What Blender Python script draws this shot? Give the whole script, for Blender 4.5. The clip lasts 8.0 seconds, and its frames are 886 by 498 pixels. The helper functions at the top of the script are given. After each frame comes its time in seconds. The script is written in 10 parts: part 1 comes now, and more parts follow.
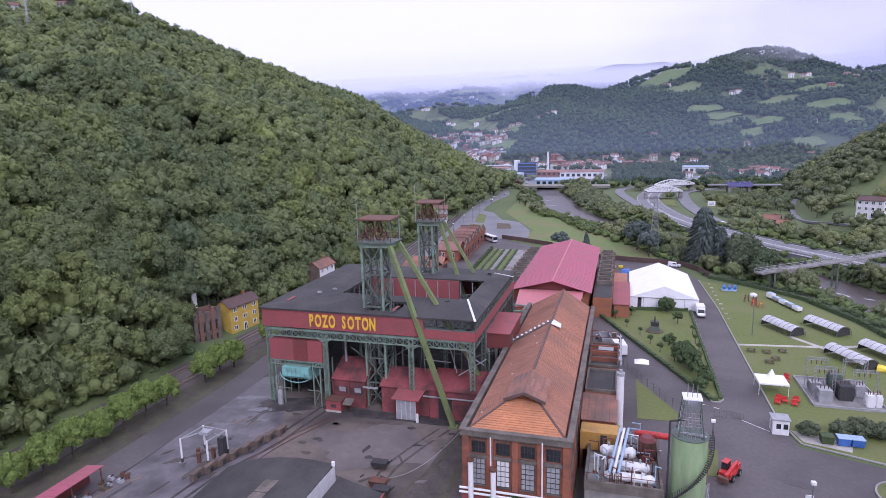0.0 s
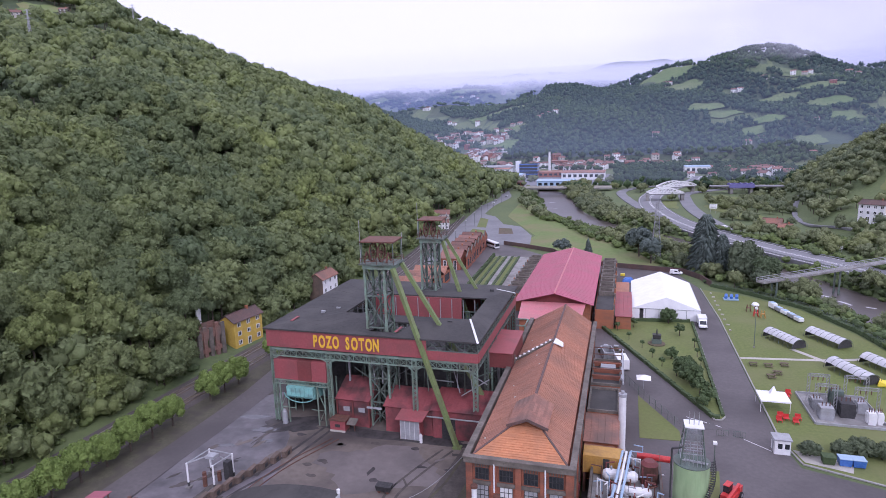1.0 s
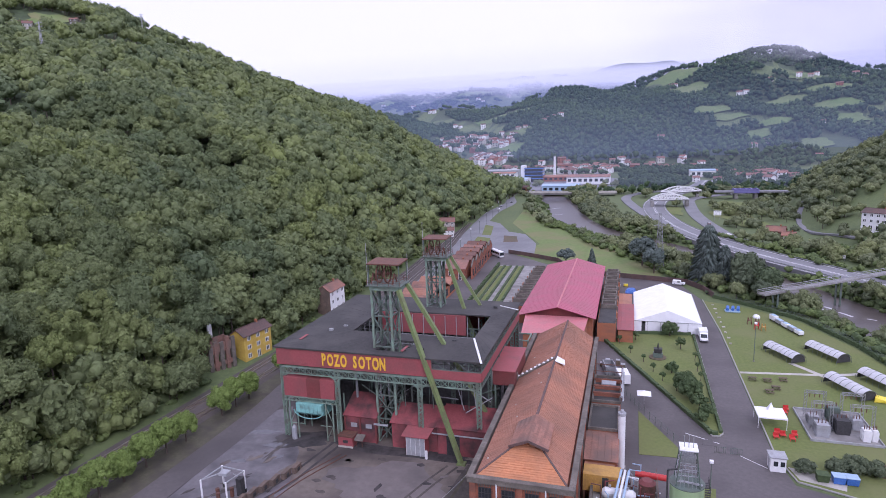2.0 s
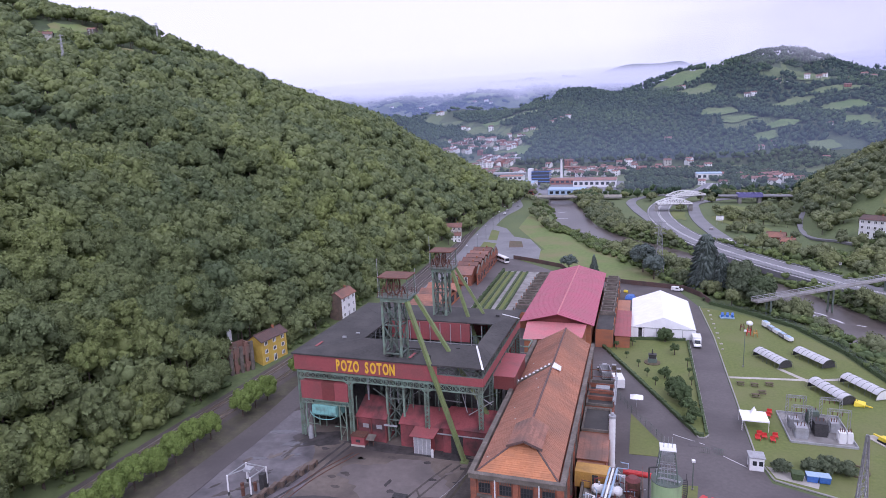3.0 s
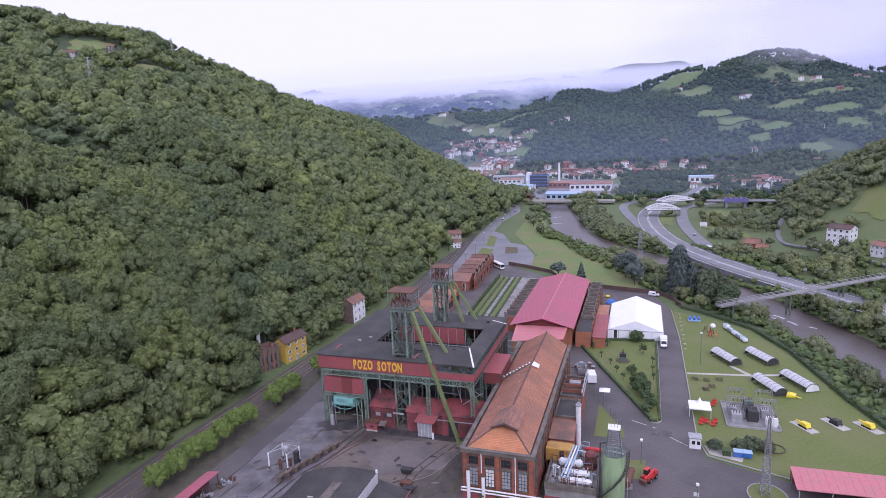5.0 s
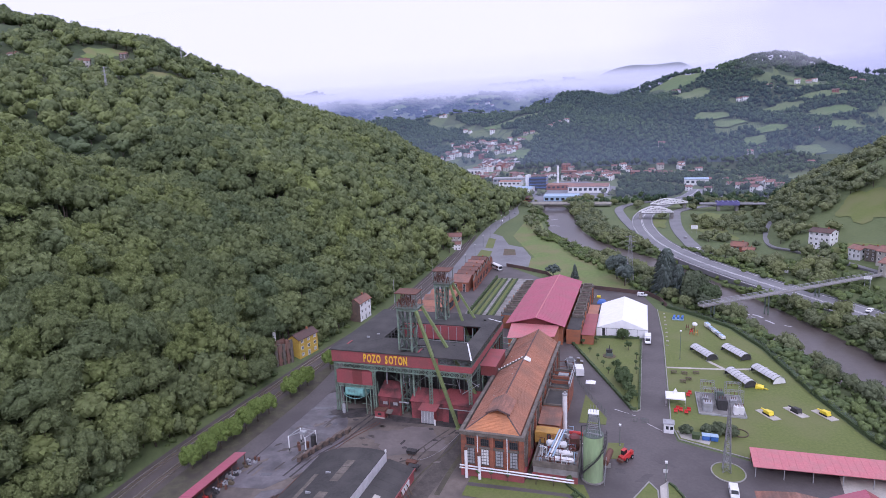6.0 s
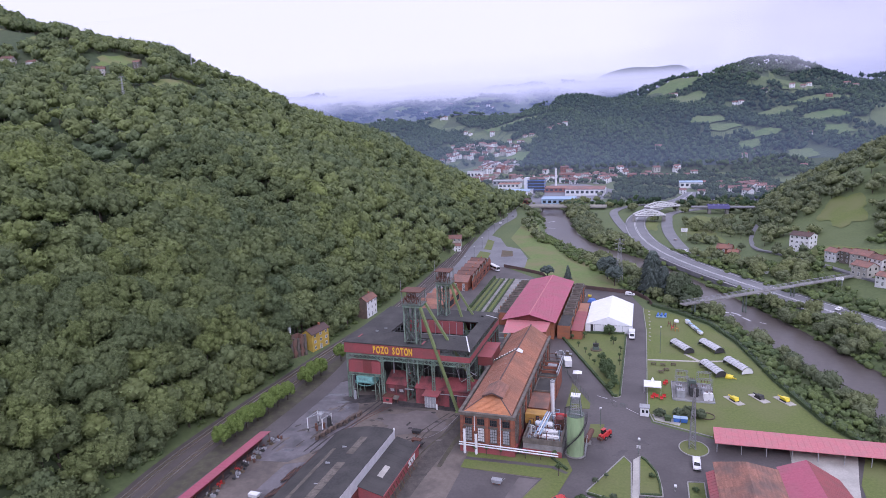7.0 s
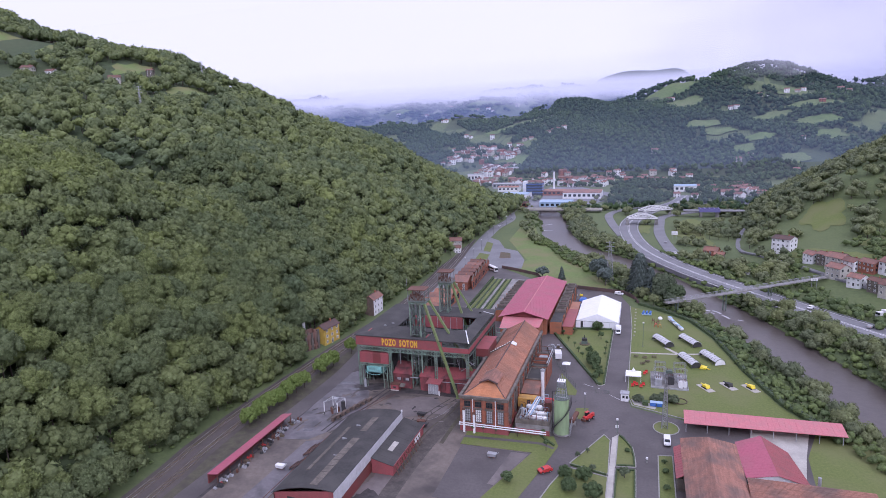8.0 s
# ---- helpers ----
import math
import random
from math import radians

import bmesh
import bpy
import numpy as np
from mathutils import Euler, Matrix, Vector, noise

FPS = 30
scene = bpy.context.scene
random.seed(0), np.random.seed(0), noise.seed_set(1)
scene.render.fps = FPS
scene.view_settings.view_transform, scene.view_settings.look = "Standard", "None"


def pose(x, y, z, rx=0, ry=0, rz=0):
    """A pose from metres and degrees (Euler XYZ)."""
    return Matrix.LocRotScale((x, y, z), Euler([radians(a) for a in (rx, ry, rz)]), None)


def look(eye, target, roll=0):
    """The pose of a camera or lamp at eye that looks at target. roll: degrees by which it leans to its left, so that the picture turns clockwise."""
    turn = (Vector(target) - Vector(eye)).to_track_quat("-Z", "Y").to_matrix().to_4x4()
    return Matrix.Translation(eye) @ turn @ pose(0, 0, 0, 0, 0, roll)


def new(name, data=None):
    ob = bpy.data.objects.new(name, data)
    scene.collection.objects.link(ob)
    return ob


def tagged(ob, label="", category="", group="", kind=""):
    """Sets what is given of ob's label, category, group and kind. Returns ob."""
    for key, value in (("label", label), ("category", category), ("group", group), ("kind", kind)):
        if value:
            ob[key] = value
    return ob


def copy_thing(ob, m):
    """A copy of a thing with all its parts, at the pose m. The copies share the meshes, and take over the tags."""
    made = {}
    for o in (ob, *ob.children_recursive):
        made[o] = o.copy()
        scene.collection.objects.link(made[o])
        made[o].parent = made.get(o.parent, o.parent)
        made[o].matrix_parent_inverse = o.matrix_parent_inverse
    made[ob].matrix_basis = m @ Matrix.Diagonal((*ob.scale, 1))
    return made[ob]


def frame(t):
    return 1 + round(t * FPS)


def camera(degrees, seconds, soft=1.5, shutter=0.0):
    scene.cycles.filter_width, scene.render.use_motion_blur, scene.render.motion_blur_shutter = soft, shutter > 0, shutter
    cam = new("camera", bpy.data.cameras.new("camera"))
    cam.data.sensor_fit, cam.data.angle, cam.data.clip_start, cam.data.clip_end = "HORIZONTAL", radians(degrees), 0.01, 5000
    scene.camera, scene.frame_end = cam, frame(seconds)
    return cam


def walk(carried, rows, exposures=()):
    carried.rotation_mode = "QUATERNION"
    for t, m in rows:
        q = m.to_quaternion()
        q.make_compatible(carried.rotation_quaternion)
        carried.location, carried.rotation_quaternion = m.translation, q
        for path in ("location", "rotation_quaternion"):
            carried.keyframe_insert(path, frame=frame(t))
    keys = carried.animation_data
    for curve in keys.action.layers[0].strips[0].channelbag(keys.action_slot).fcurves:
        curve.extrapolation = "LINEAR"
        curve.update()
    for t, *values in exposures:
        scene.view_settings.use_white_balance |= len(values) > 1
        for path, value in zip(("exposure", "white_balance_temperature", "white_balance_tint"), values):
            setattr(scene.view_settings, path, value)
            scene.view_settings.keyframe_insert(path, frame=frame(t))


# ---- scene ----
cam = camera(72.5, 8.0, soft=0.85)
METRES, EYE, TILT, LEAN, TURN = 108.0, 51.6, -10.6, 1.3, 16.3
ROWS = [
    (0.0, 0.0, 0.0, 0.0, 0.0, 0.0, -0.0),
    (0.5, -0.0005, -0.0031, 0.0199, 0.09, -0.1, 0.17),
    (1.0, -0.0005, -0.0065, 0.0405, 0.19, -0.21, 0.37),
    (1.5, 0.0003, -0.0144, 0.0603, 0.37, -0.15, 0.47),
    (3.0, 0.0108, -0.1281, 0.1063, 1.54, -0.13, 0.47),
    (3.5, 0.0157, -0.1854, 0.1206, 1.65, -0.19, 0.55),
    (4.0, 0.0201, -0.2472, 0.1357, 1.69, -0.3, 0.6),
    (4.5, 0.0247, -0.3112, 0.1483, 1.73, -0.36, 0.65),
    (6.0, 0.0335, -0.5424, 0.1772, 1.87, -0.47, 0.63),
    (6.5, 0.0352, -0.6345, 0.1828, 1.87, -0.46, 0.57),
    (7.0, 0.0364, -0.7313, 0.1875, 1.9, -0.46, 0.51),
    (7.5, 0.0373, -0.8294, 0.191, 1.93, -0.41, 0.45),
    (8.0, 0.038, -0.934, 0.1949, 1.94, -0.37, 0.4),
]
walk(cam, [(t, pose(0, 0, EYE, TILT, LEAN, TURN) @ pose(METRES * x, METRES * y, METRES * z, 90 + pitch, roll, yaw)) for t, x, y, z, yaw, pitch, roll in ROWS],
     exposures=[(0.0, 0.4, 5560, 29.0), (3.0, 0.39, 5560, 29.0), (8.0, 0.31, 5520, 29.0)])

# ---- sky and light: bright overcast morning ----
SUN_EL, SUN_AZ = radians(40), radians(150)
world = bpy.data.worlds.new("world")
scene.world = world
world.use_nodes = True
wn, wl = world.node_tree.nodes, world.node_tree.links
wn.clear()
w_out, w_bg = wn.new("ShaderNodeOutputWorld"), wn.new("ShaderNodeBackground")
w_sky = wn.new("ShaderNodeTexSky")
w_sky.sky_type, w_sky.sun_disc, w_sky.sun_elevation, w_sky.sun_rotation = "NISHITA", False, SUN_EL, SUN_AZ
w_dim = wn.new("ShaderNodeMix"); w_dim.data_type = "RGBA"; w_dim.blend_type = "MULTIPLY"
w_dim.inputs[0].default_value = 1.0
w_dim.inputs[7].default_value = (0.10, 0.10, 0.10, 1)
wl.new(w_sky.outputs[0], w_dim.inputs[6])
w_co, w_map = wn.new("ShaderNodeTexCoord"), wn.new("ShaderNodeMapping")
w_map.inputs["Location"].default_value = (1.5, 0.2, 0.2)
w_map.inputs["Scale"].default_value = (1.6, 1.6, 5.0)
w_noise = wn.new("ShaderNodeTexNoise")
w_noise.inputs["Scale"].default_value, w_noise.inputs["Detail"].default_value = 2.2, 5.0
w_ramp = wn.new("ShaderNodeValToRGB")
w_ramp.color_ramp.elements[0].position, w_ramp.color_ramp.elements[0].color = 0.4, (0.62, 0.61, 0.67, 1)
w_ramp.color_ramp.elements[1].position, w_ramp.color_ramp.elements[1].color = 0.5, (1.04, 1.02, 1.06, 1)
w_mix = wn.new("ShaderNodeMix"); w_mix.data_type = "RGBA"
w_mix.inputs[0].default_value = 0.93
wl.new(w_co.outputs["Generated"], w_map.inputs["Vector"])
wl.new(w_map.outputs[0], w_noise.inputs["Vector"])
wl.new(w_noise.outputs[0], w_ramp.inputs[0])
wl.new(w_dim.outputs[2], w_mix.inputs[6])
wl.new(w_ramp.outputs[0], w_mix.inputs[7])
wl.new(w_mix.outputs[2], w_bg.inputs["Color"])
w_bg.inputs["Strength"].default_value = 1.0
wl.new(w_bg.outputs[0], w_out.inputs["Surface"])
sun_data = bpy.data.lights.new("sun", "SUN")
sun_data.energy, sun_data.angle, sun_data.color = 0.95, radians(18), (1.0, 0.96, 0.9)
sun = new("sun", sun_data)
sun.matrix_world = look((0, 0, 300), (0 - 300 * math.cos(SUN_EL) * math.sin(SUN_AZ), 0 - 300 * math.cos(SUN_EL) * math.cos(SUN_AZ), 300 - 300 * math.sin(SUN_EL)))

# ---- materials ----
def M(name, c1, c2, scale=2.0, rough=0.8, bump=0.15, metal=0.0, stain=None, stain_scale=0.15, stain_amount=0.5, stretch=(1, 1, 1), per_object=0.0, per_island=0.0):
    """Two-tone grain, a larger stain pattern, and fine relief."""
    m = bpy.data.materials.new(name)
    m.use_nodes = True
    n, l = m.node_tree.nodes, m.node_tree.links
    b = n["Principled BSDF"]
    co, mp = n.new("ShaderNodeTexCoord"), n.new("ShaderNodeMapping")
    mp.inputs["Scale"].default_value = stretch
    l.new(co.outputs["Object"], mp.inputs["Vector"])
    no = n.new("ShaderNodeTexNoise")
    no.inputs["Scale"].default_value, no.inputs["Detail"].default_value, no.inputs["Roughness"].default_value = scale, 6.0, 0.65
    l.new(mp.outputs[0], no.inputs["Vector"])
    r = n.new("ShaderNodeValToRGB")
    r.color_ramp.elements[0].position, r.color_ramp.elements[0].color = 0.34, (*c1, 1)
    r.color_ramp.elements[1].position, r.color_ramp.elements[1].color = 0.68, (*c2, 1)
    l.new(no.outputs[0], r.inputs[0])
    out = r.outputs[0]
    if stain:
        n2 = n.new("ShaderNodeTexNoise")
        n2.inputs["Scale"].default_value, n2.inputs["Detail"].default_value = stain_scale, 8.0
        l.new(mp.outputs[0], n2.inputs["Vector"])
        r2 = n.new("ShaderNodeValToRGB")
        r2.color_ramp.elements[0].position, r2.color_ramp.elements[1].position = 0.42, 0.66
        l.new(n2.outputs[0], r2.inputs[0])
        k = n.new("ShaderNodeMath"); k.operation = "MULTIPLY"
        k.inputs[1].default_value = stain_amount
        l.new(r2.outputs[0], k.inputs[0])
        mx = n.new("ShaderNodeMix"); mx.data_type = "RGBA"
        l.new(k.outputs[0], mx.inputs[0]); l.new(out, mx.inputs[6])
        mx.inputs[7].default_value = (*stain, 1)
        out = mx.outputs[2]
    for amount, node, sock in ((per_object, "ShaderNodeObjectInfo", "Random"), (per_island, "ShaderNodeNewGeometry", "Random Per Island")):
        if amount:
            oi, mr, hs = n.new(node), n.new("ShaderNodeMapRange"), n.new("ShaderNodeHueSaturation")
            mr.inputs[3].default_value, mr.inputs[4].default_value = 1 - amount, 1 + amount
            l.new(oi.outputs[sock], mr.inputs[0]); l.new(mr.outputs[0], hs.inputs["Value"])
            l.new(out, hs.inputs["Color"]); out = hs.outputs[0]
    l.new(out, b.inputs["Base Color"])
    b.inputs["Roughness"].default_value, b.inputs["Metallic"].default_value = rough, metal
    if bump:
        bp = n.new("ShaderNodeBump")
        bp.inputs["Strength"].default_value, bp.inputs["Distance"].default_value = bump, 0.1
        l.new(no.outputs[0], bp.inputs["Height"]); l.new(bp.outputs[0], b.inputs["Normal"])
    return m


RED = M("red_sheet_paint", (0.28, 0.068, 0.072), (0.34, 0.09, 0.095), 3, 0.6, 0.05, stain=(0.17, 0.075, 0.07), stain_scale=0.35, stain_amount=0.45)
REDSOOT = M("sooty_red_roof_sheet", (0.25, 0.062, 0.066), (0.31, 0.084, 0.088), 3, 0.65, 0.08, stain=(0.045, 0.035, 0.035), stain_scale=0.22, stain_amount=0.95)
RED_DARK = M("dark_red_paint", (0.17, 0.04, 0.04), (0.22, 0.055, 0.05), 3, 0.6, 0.05, stain=(0.1, 0.06, 0.05), stain_amount=0.4)
PINK = M("faded_red_roof_sheet", (0.37, 0.085, 0.13), (0.45, 0.115, 0.165), 2, 0.6, 0.05, stain=(0.3, 0.12, 0.13), stain_scale=0.12, stain_amount=0.5)
PINK_PALE = M("pale_red_roof_sheet", (0.48, 0.15, 0.17), (0.56, 0.2, 0.21), 2, 0.6, 0.05, stain=(0.35, 0.2, 0.19), stain_scale=0.3, stain_amount=0.4)
GREEN = M("green_steel_paint", (0.17, 0.25, 0.2), (0.24, 0.33, 0.26), 4, 0.55, 0.08, stain=(0.13, 0.11, 0.08), stain_scale=0.7, stain_amount=0.6)
LEG = M("yellow_green_steel_paint", (0.15, 0.21, 0.075), (0.21, 0.275, 0.105), 3, 0.55, 0.08, stain=(0.15, 0.15, 0.08), stain_scale=0.6, stain_amount=0.7)
TEAL = M("teal_steel_paint", (0.2, 0.46, 0.43), (0.27, 0.54, 0.5), 3, 0.5, 0.08, stain=(0.12, 0.16, 0.14), stain_scale=0.8, stain_amount=0.6)
TEALDARK = M("grey_green_steel", (0.09, 0.13, 0.11), (0.14, 0.18, 0.15), 4, 0.6, 0.08, stain=(0.1, 0.08, 0.06), stain_amount=0.5, stain_scale=0.6)
RUST = M("rusty_steel", (0.11, 0.05, 0.035), (0.2, 0.09, 0.06), 5, 0.8, 0.2, stain=(0.07, 0.045, 0.04), stain_scale=1.2)
ROOFFELT = M("dark_roofing_felt", (0.036, 0.034, 0.033), (0.056, 0.053, 0.051), 1.5, 0.8, 0.1, stain=(0.08, 0.075, 0.07), stain_scale=0.16, stain_amount=0.7)
BRICK = M("red_brickwork", (0.25, 0.085, 0.05), (0.36, 0.13, 0.075), 4, 0.85, 0.3, stain=(0.13, 0.065, 0.05), stain_scale=0.3, stain_amount=0.7, stretch=(1, 1, 2.5))
BRICK_ORANGE = M("orange_brickwork", (0.3, 0.11, 0.055), (0.39, 0.15, 0.075), 4, 0.85, 0.3, stain=(0.2, 0.1, 0.07), stain_scale=0.3, stain_amount=0.6, stretch=(1, 1, 2.5))
OLDBRICK = M("crumbling_old_brickwork", (0.16, 0.085, 0.066), (0.27, 0.15, 0.115), 3, 0.9, 0.4, stain=(0.14, 0.125, 0.105), stain_scale=0.35, stain_amount=0.8)
BROWNWALL = M("weathered_brown_render", (0.14, 0.1, 0.08), (0.2, 0.145, 0.115), 2, 0.9, 0.2, stain=(0.1, 0.08, 0.066), stain_scale=0.4, stain_amount=0.7)
STONE = M("weathered_render", (0.115, 0.1, 0.086), (0.21, 0.182, 0.155), 2, 0.9, 0.25, stain=(0.085, 0.075, 0.062), stain_scale=0.5, stain_amount=0.8)
TILE = M("clay_roof_tile", (0.34, 0.15, 0.09), (0.45, 0.215, 0.135), 2.2, 0.8, 0.25, stain=(0.22, 0.125, 0.09), stain_scale=0.12, stain_amount=0.7, per_island=0.12, per_object=0.09)
TILE_BROWN = M("brown_clay_roof_tile", (0.31, 0.145, 0.095), (0.41, 0.2, 0.135), 2.2, 0.8, 0.25, stain=(0.2, 0.115, 0.085), stain_scale=0.15, stain_amount=0.6, per_island=0.08, per_object=0.1)
TILE_NEW = M("new_clay_roof_tile", (0.46, 0.19, 0.085), (0.55, 0.245, 0.12), 2.2, 0.8, 0.2, stain=(0.33, 0.16, 0.09), stain_scale=0.25, stain_amount=0.6, per_island=0.1, per_object=0.07)
VILLAGE_TILE = M("faded_village_roof_tile", (0.19, 0.095, 0.075), (0.28, 0.14, 0.11), 1.0, 0.85, 0.2, stain=(0.15, 0.1, 0.085), stain_scale=0.3, stain_amount=0.7, per_object=0.25)
TILE_DARK = M("dark_clay_roof_tile", (0.095, 0.058, 0.052), (0.15, 0.09, 0.078), 2.5, 0.85, 0.25, stain=(0.075, 0.06, 0.055), stain_scale=0.3, stain_amount=0.7, per_island=0.12, per_object=0.09)
TILE_OLD = M("mottled_old_roof_tile", (0.25, 0.12, 0.085), (0.36, 0.175, 0.125), 2.5, 0.85, 0.25, stain=(0.14, 0.1, 0.085), stain_scale=0.2, stain_amount=0.85, per_island=0.13, per_object=0.1)
WHITE = M("white_paint", (0.72, 0.72, 0.74), (0.82, 0.82, 0.82), 2, 0.5, 0.03, stain=(0.6, 0.59, 0.57), stain_scale=0.4, stain_amount=0.4)
TENTFILM = M("weathered_white_tent_film", (0.5, 0.5, 0.52), (0.6, 0.6, 0.62), 1.5, 0.5, 0.04, stain=(0.4, 0.39, 0.4), stain_scale=0.5, stain_amount=0.5)
CANVAS = M("white_tent_canvas", (0.8, 0.8, 0.83), (0.88, 0.88, 0.9), 0.5, 0.55, 0.04)
GREY = M("grey_painted_metal", (0.3, 0.31, 0.33), (0.4, 0.41, 0.43), 4, 0.5, 0.05, stain=(0.22, 0.21, 0.2), stain_scale=0.8)
GALV = M("galvanised_steel", (0.33, 0.34, 0.36), (0.45, 0.46, 0.48), 6, 0.4, 0.05, metal=0.5, stain=(0.25, 0.24, 0.23), stain_scale=1.0)
DARK = M("soot_dark_steel_and_shade", (0.03, 0.03, 0.032), (0.06, 0.058, 0.058), 3, 0.7, 0.1)
INNERDARK = M("dark_inner_steel", (0.06, 0.058, 0.06), (0.11, 0.105, 0.105), 1.5, 0.75, 0.15, stain=(0.035, 0.034, 0.034), stain_scale=0.4)
BLACKGLASS = M("dark_window_glass", (0.015, 0.018, 0.022), (0.04, 0.045, 0.05), 1.0, 0.12, 0.0)
SILO = M("pale_green_tank_paint", (0.28, 0.4, 0.21), (0.34, 0.46, 0.25), 1.2, 0.5, 0.06, stain=(0.16, 0.19, 0.12), stain_scale=0.4, stain_amount=0.7, stretch=(1, 1, 0.25))
YELLOW = M("ochre_render", (0.5, 0.35, 0.06), (0.6, 0.43, 0.09), 1.5, 0.85, 0.1, stain=(0.38, 0.24, 0.05), stain_scale=0.4)
SIGNYELLOW = M("yellow_sign_letters", (0.72, 0.42, 0.03), (0.82, 0.5, 0.05), 3, 0.5, 0.0)
BRIGHTYELLOW = M("bright_yellow_paint", (0.75, 0.6, 0.03), (0.85, 0.68, 0.06), 2, 0.5, 0.0)
OCHREBOX = M("ochre_container_paint", (0.42, 0.23, 0.05), (0.52, 0.3, 0.07), 2, 0.6, 0.05, stain=(0.25, 0.14, 0.06), stain_scale=0.7)
MACHINERED = M("bright_red_machine_paint", (0.45, 0.03, 0.03), (0.6, 0.06, 0.05), 3, 0.4, 0.02)
BLUE = M("blue_plastic", (0.04, 0.12, 0.42), (0.08, 0.2, 0.55), 3, 0.45, 0.02)
BLUEPALE = M("pale_blue_pipe_paint", (0.28, 0.4, 0.54), (0.38, 0.5, 0.62), 3, 0.45, 0.02)
PURPLE = M("violet_steel_paint", (0.13, 0.12, 0.3), (0.18, 0.17, 0.38), 2, 0.5, 0.03)
RUBBER = M("black_rubber", (0.012, 0.012, 0.013), (0.025, 0.025, 0.025), 5, 0.8, 0.05)
CONCRETE = M("grey_concrete", (0.24, 0.235, 0.225), (0.34, 0.33, 0.315), 2, 0.9, 0.2, stain=(0.15, 0.14, 0.13), stain_scale=0.25, stain_amount=0.8)
PALECONC = M("pale_concrete", (0.42, 0.4, 0.36), (0.52, 0.5, 0.45), 2, 0.9, 0.15, stain=(0.3, 0.28, 0.25), stain_scale=0.3)
ASPHALT = M("worn_asphalt", (0.093, 0.082, 0.081), (0.123, 0.108, 0.106), 1.2, 0.65, 0.12, stain=(0.061, 0.053, 0.053), stain_scale=0.07, stain_amount=0.8)
MENDED = M("mended_asphalt", (0.075, 0.067, 0.067), (0.1, 0.089, 0.088), 1.6, 0.6, 0.12, stain=(0.055, 0.049, 0.049), stain_scale=0.3)
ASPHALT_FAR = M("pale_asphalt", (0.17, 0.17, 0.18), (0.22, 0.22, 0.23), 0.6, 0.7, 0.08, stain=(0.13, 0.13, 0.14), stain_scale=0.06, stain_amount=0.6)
YARD = M("coal_stained_yard", (0.142, 0.117, 0.1), (0.194, 0.163, 0.139), 0.7, 0.7, 0.25, stain=(0.055, 0.047, 0.045), stain_scale=0.085, stain_amount=0.95)
YARDWET = M("wet_pale_yard_concrete", (0.116, 0.105, 0.112), (0.168, 0.153, 0.164), 0.9, 0.4, 0.15, stain=(0.055, 0.05, 0.055), stain_scale=0.2, stain_amount=0.95)
GRASS = M("mown_lawn", (0.106, 0.137, 0.033), (0.151, 0.184, 0.048), 1.3, 0.9, 0.4, stain=(0.16, 0.168, 0.066), stain_scale=0.06, stain_amount=0.75)
MEADOW = M("rough_grass_and_scrub", (0.075, 0.105, 0.04), (0.12, 0.158, 0.06), 0.6, 0.9, 0.5, stain=(0.12, 0.15, 0.055), stain_scale=0.02, stain_amount=0.7)
PASTURE = M("pasture_grass", (0.115, 0.17, 0.045), (0.165, 0.215, 0.065), 0.5, 0.9, 0.3, stain=(0.2, 0.175, 0.085), stain_scale=0.05, stain_amount=0.85)
FARPASTURE = M("distant_pasture_grass", (0.092, 0.145, 0.044), (0.125, 0.178, 0.056), 0.05, 0.9, 0.3, stain=(0.15, 0.17, 0.08), stain_scale=0.01, stain_amount=0.7)
FLOOR = M("woodland_undergrowth", (0.042, 0.062, 0.027), (0.066, 0.095, 0.04), 0.25, 0.9, 0.5, stain=(0.07, 0.085, 0.035), stain_scale=0.012, stain_amount=0.6)
HEDGE = M("clipped_hedge_leaves", (0.038, 0.062, 0.024), (0.08, 0.118, 0.045), 3, 0.85, 0.5)
BALLAST = M("railway_ballast", (0.08, 0.068, 0.062), (0.122, 0.104, 0.096), 3, 0.95, 0.4, stain=(0.06, 0.052, 0.046), stain_scale=0.2)
RAIL = M("rail_steel", (0.27, 0.25, 0.24), (0.4, 0.375, 0.36), 5, 0.4, 0.05, metal=0.4, stain=(0.13, 0.085, 0.065), stain_scale=0.06)
SOIL = M("brown_soil", (0.1, 0.075, 0.05), (0.16, 0.12, 0.085), 1.5, 0.95, 0.4, stain=(0.08, 0.09, 0.04), stain_scale=0.15)
WATER = M("grey_river_water", (0.075, 0.062, 0.056), (0.1, 0.083, 0.075), 0.5, 0.32, 0.35)
FOAM = M("white_water", (0.5, 0.5, 0.52), (0.68, 0.68, 0.7), 2, 0.6, 0.3)
COAL = M("black_coal_dust", (0.028, 0.025, 0.026), (0.06, 0.054, 0.054), 0.9, 0.8, 0.4, stain=(0.09, 0.08, 0.078), stain_scale=0.4, stain_amount=0.8)
TRACK = M("dark_muddy_wheel_track", (0.07, 0.06, 0.052), (0.116, 0.101, 0.088), 1.6, 0.75, 0.4, stain=(0.05, 0.044, 0.041), stain_scale=0.45, stain_amount=0.9)
SWEPT = M("pale_swept_yard", (0.155, 0.134, 0.128), (0.198, 0.172, 0.163), 0.6, 0.7, 0.2, stain=(0.1, 0.088, 0.086), stain_scale=0.11, stain_amount=0.8)
MOSS = M("mossy_mud", (0.075, 0.072, 0.045), (0.12, 0.112, 0.075), 1.4, 0.9, 0.4, stain=(0.06, 0.05, 0.045), stain_scale=0.35, stain_amount=0.8)
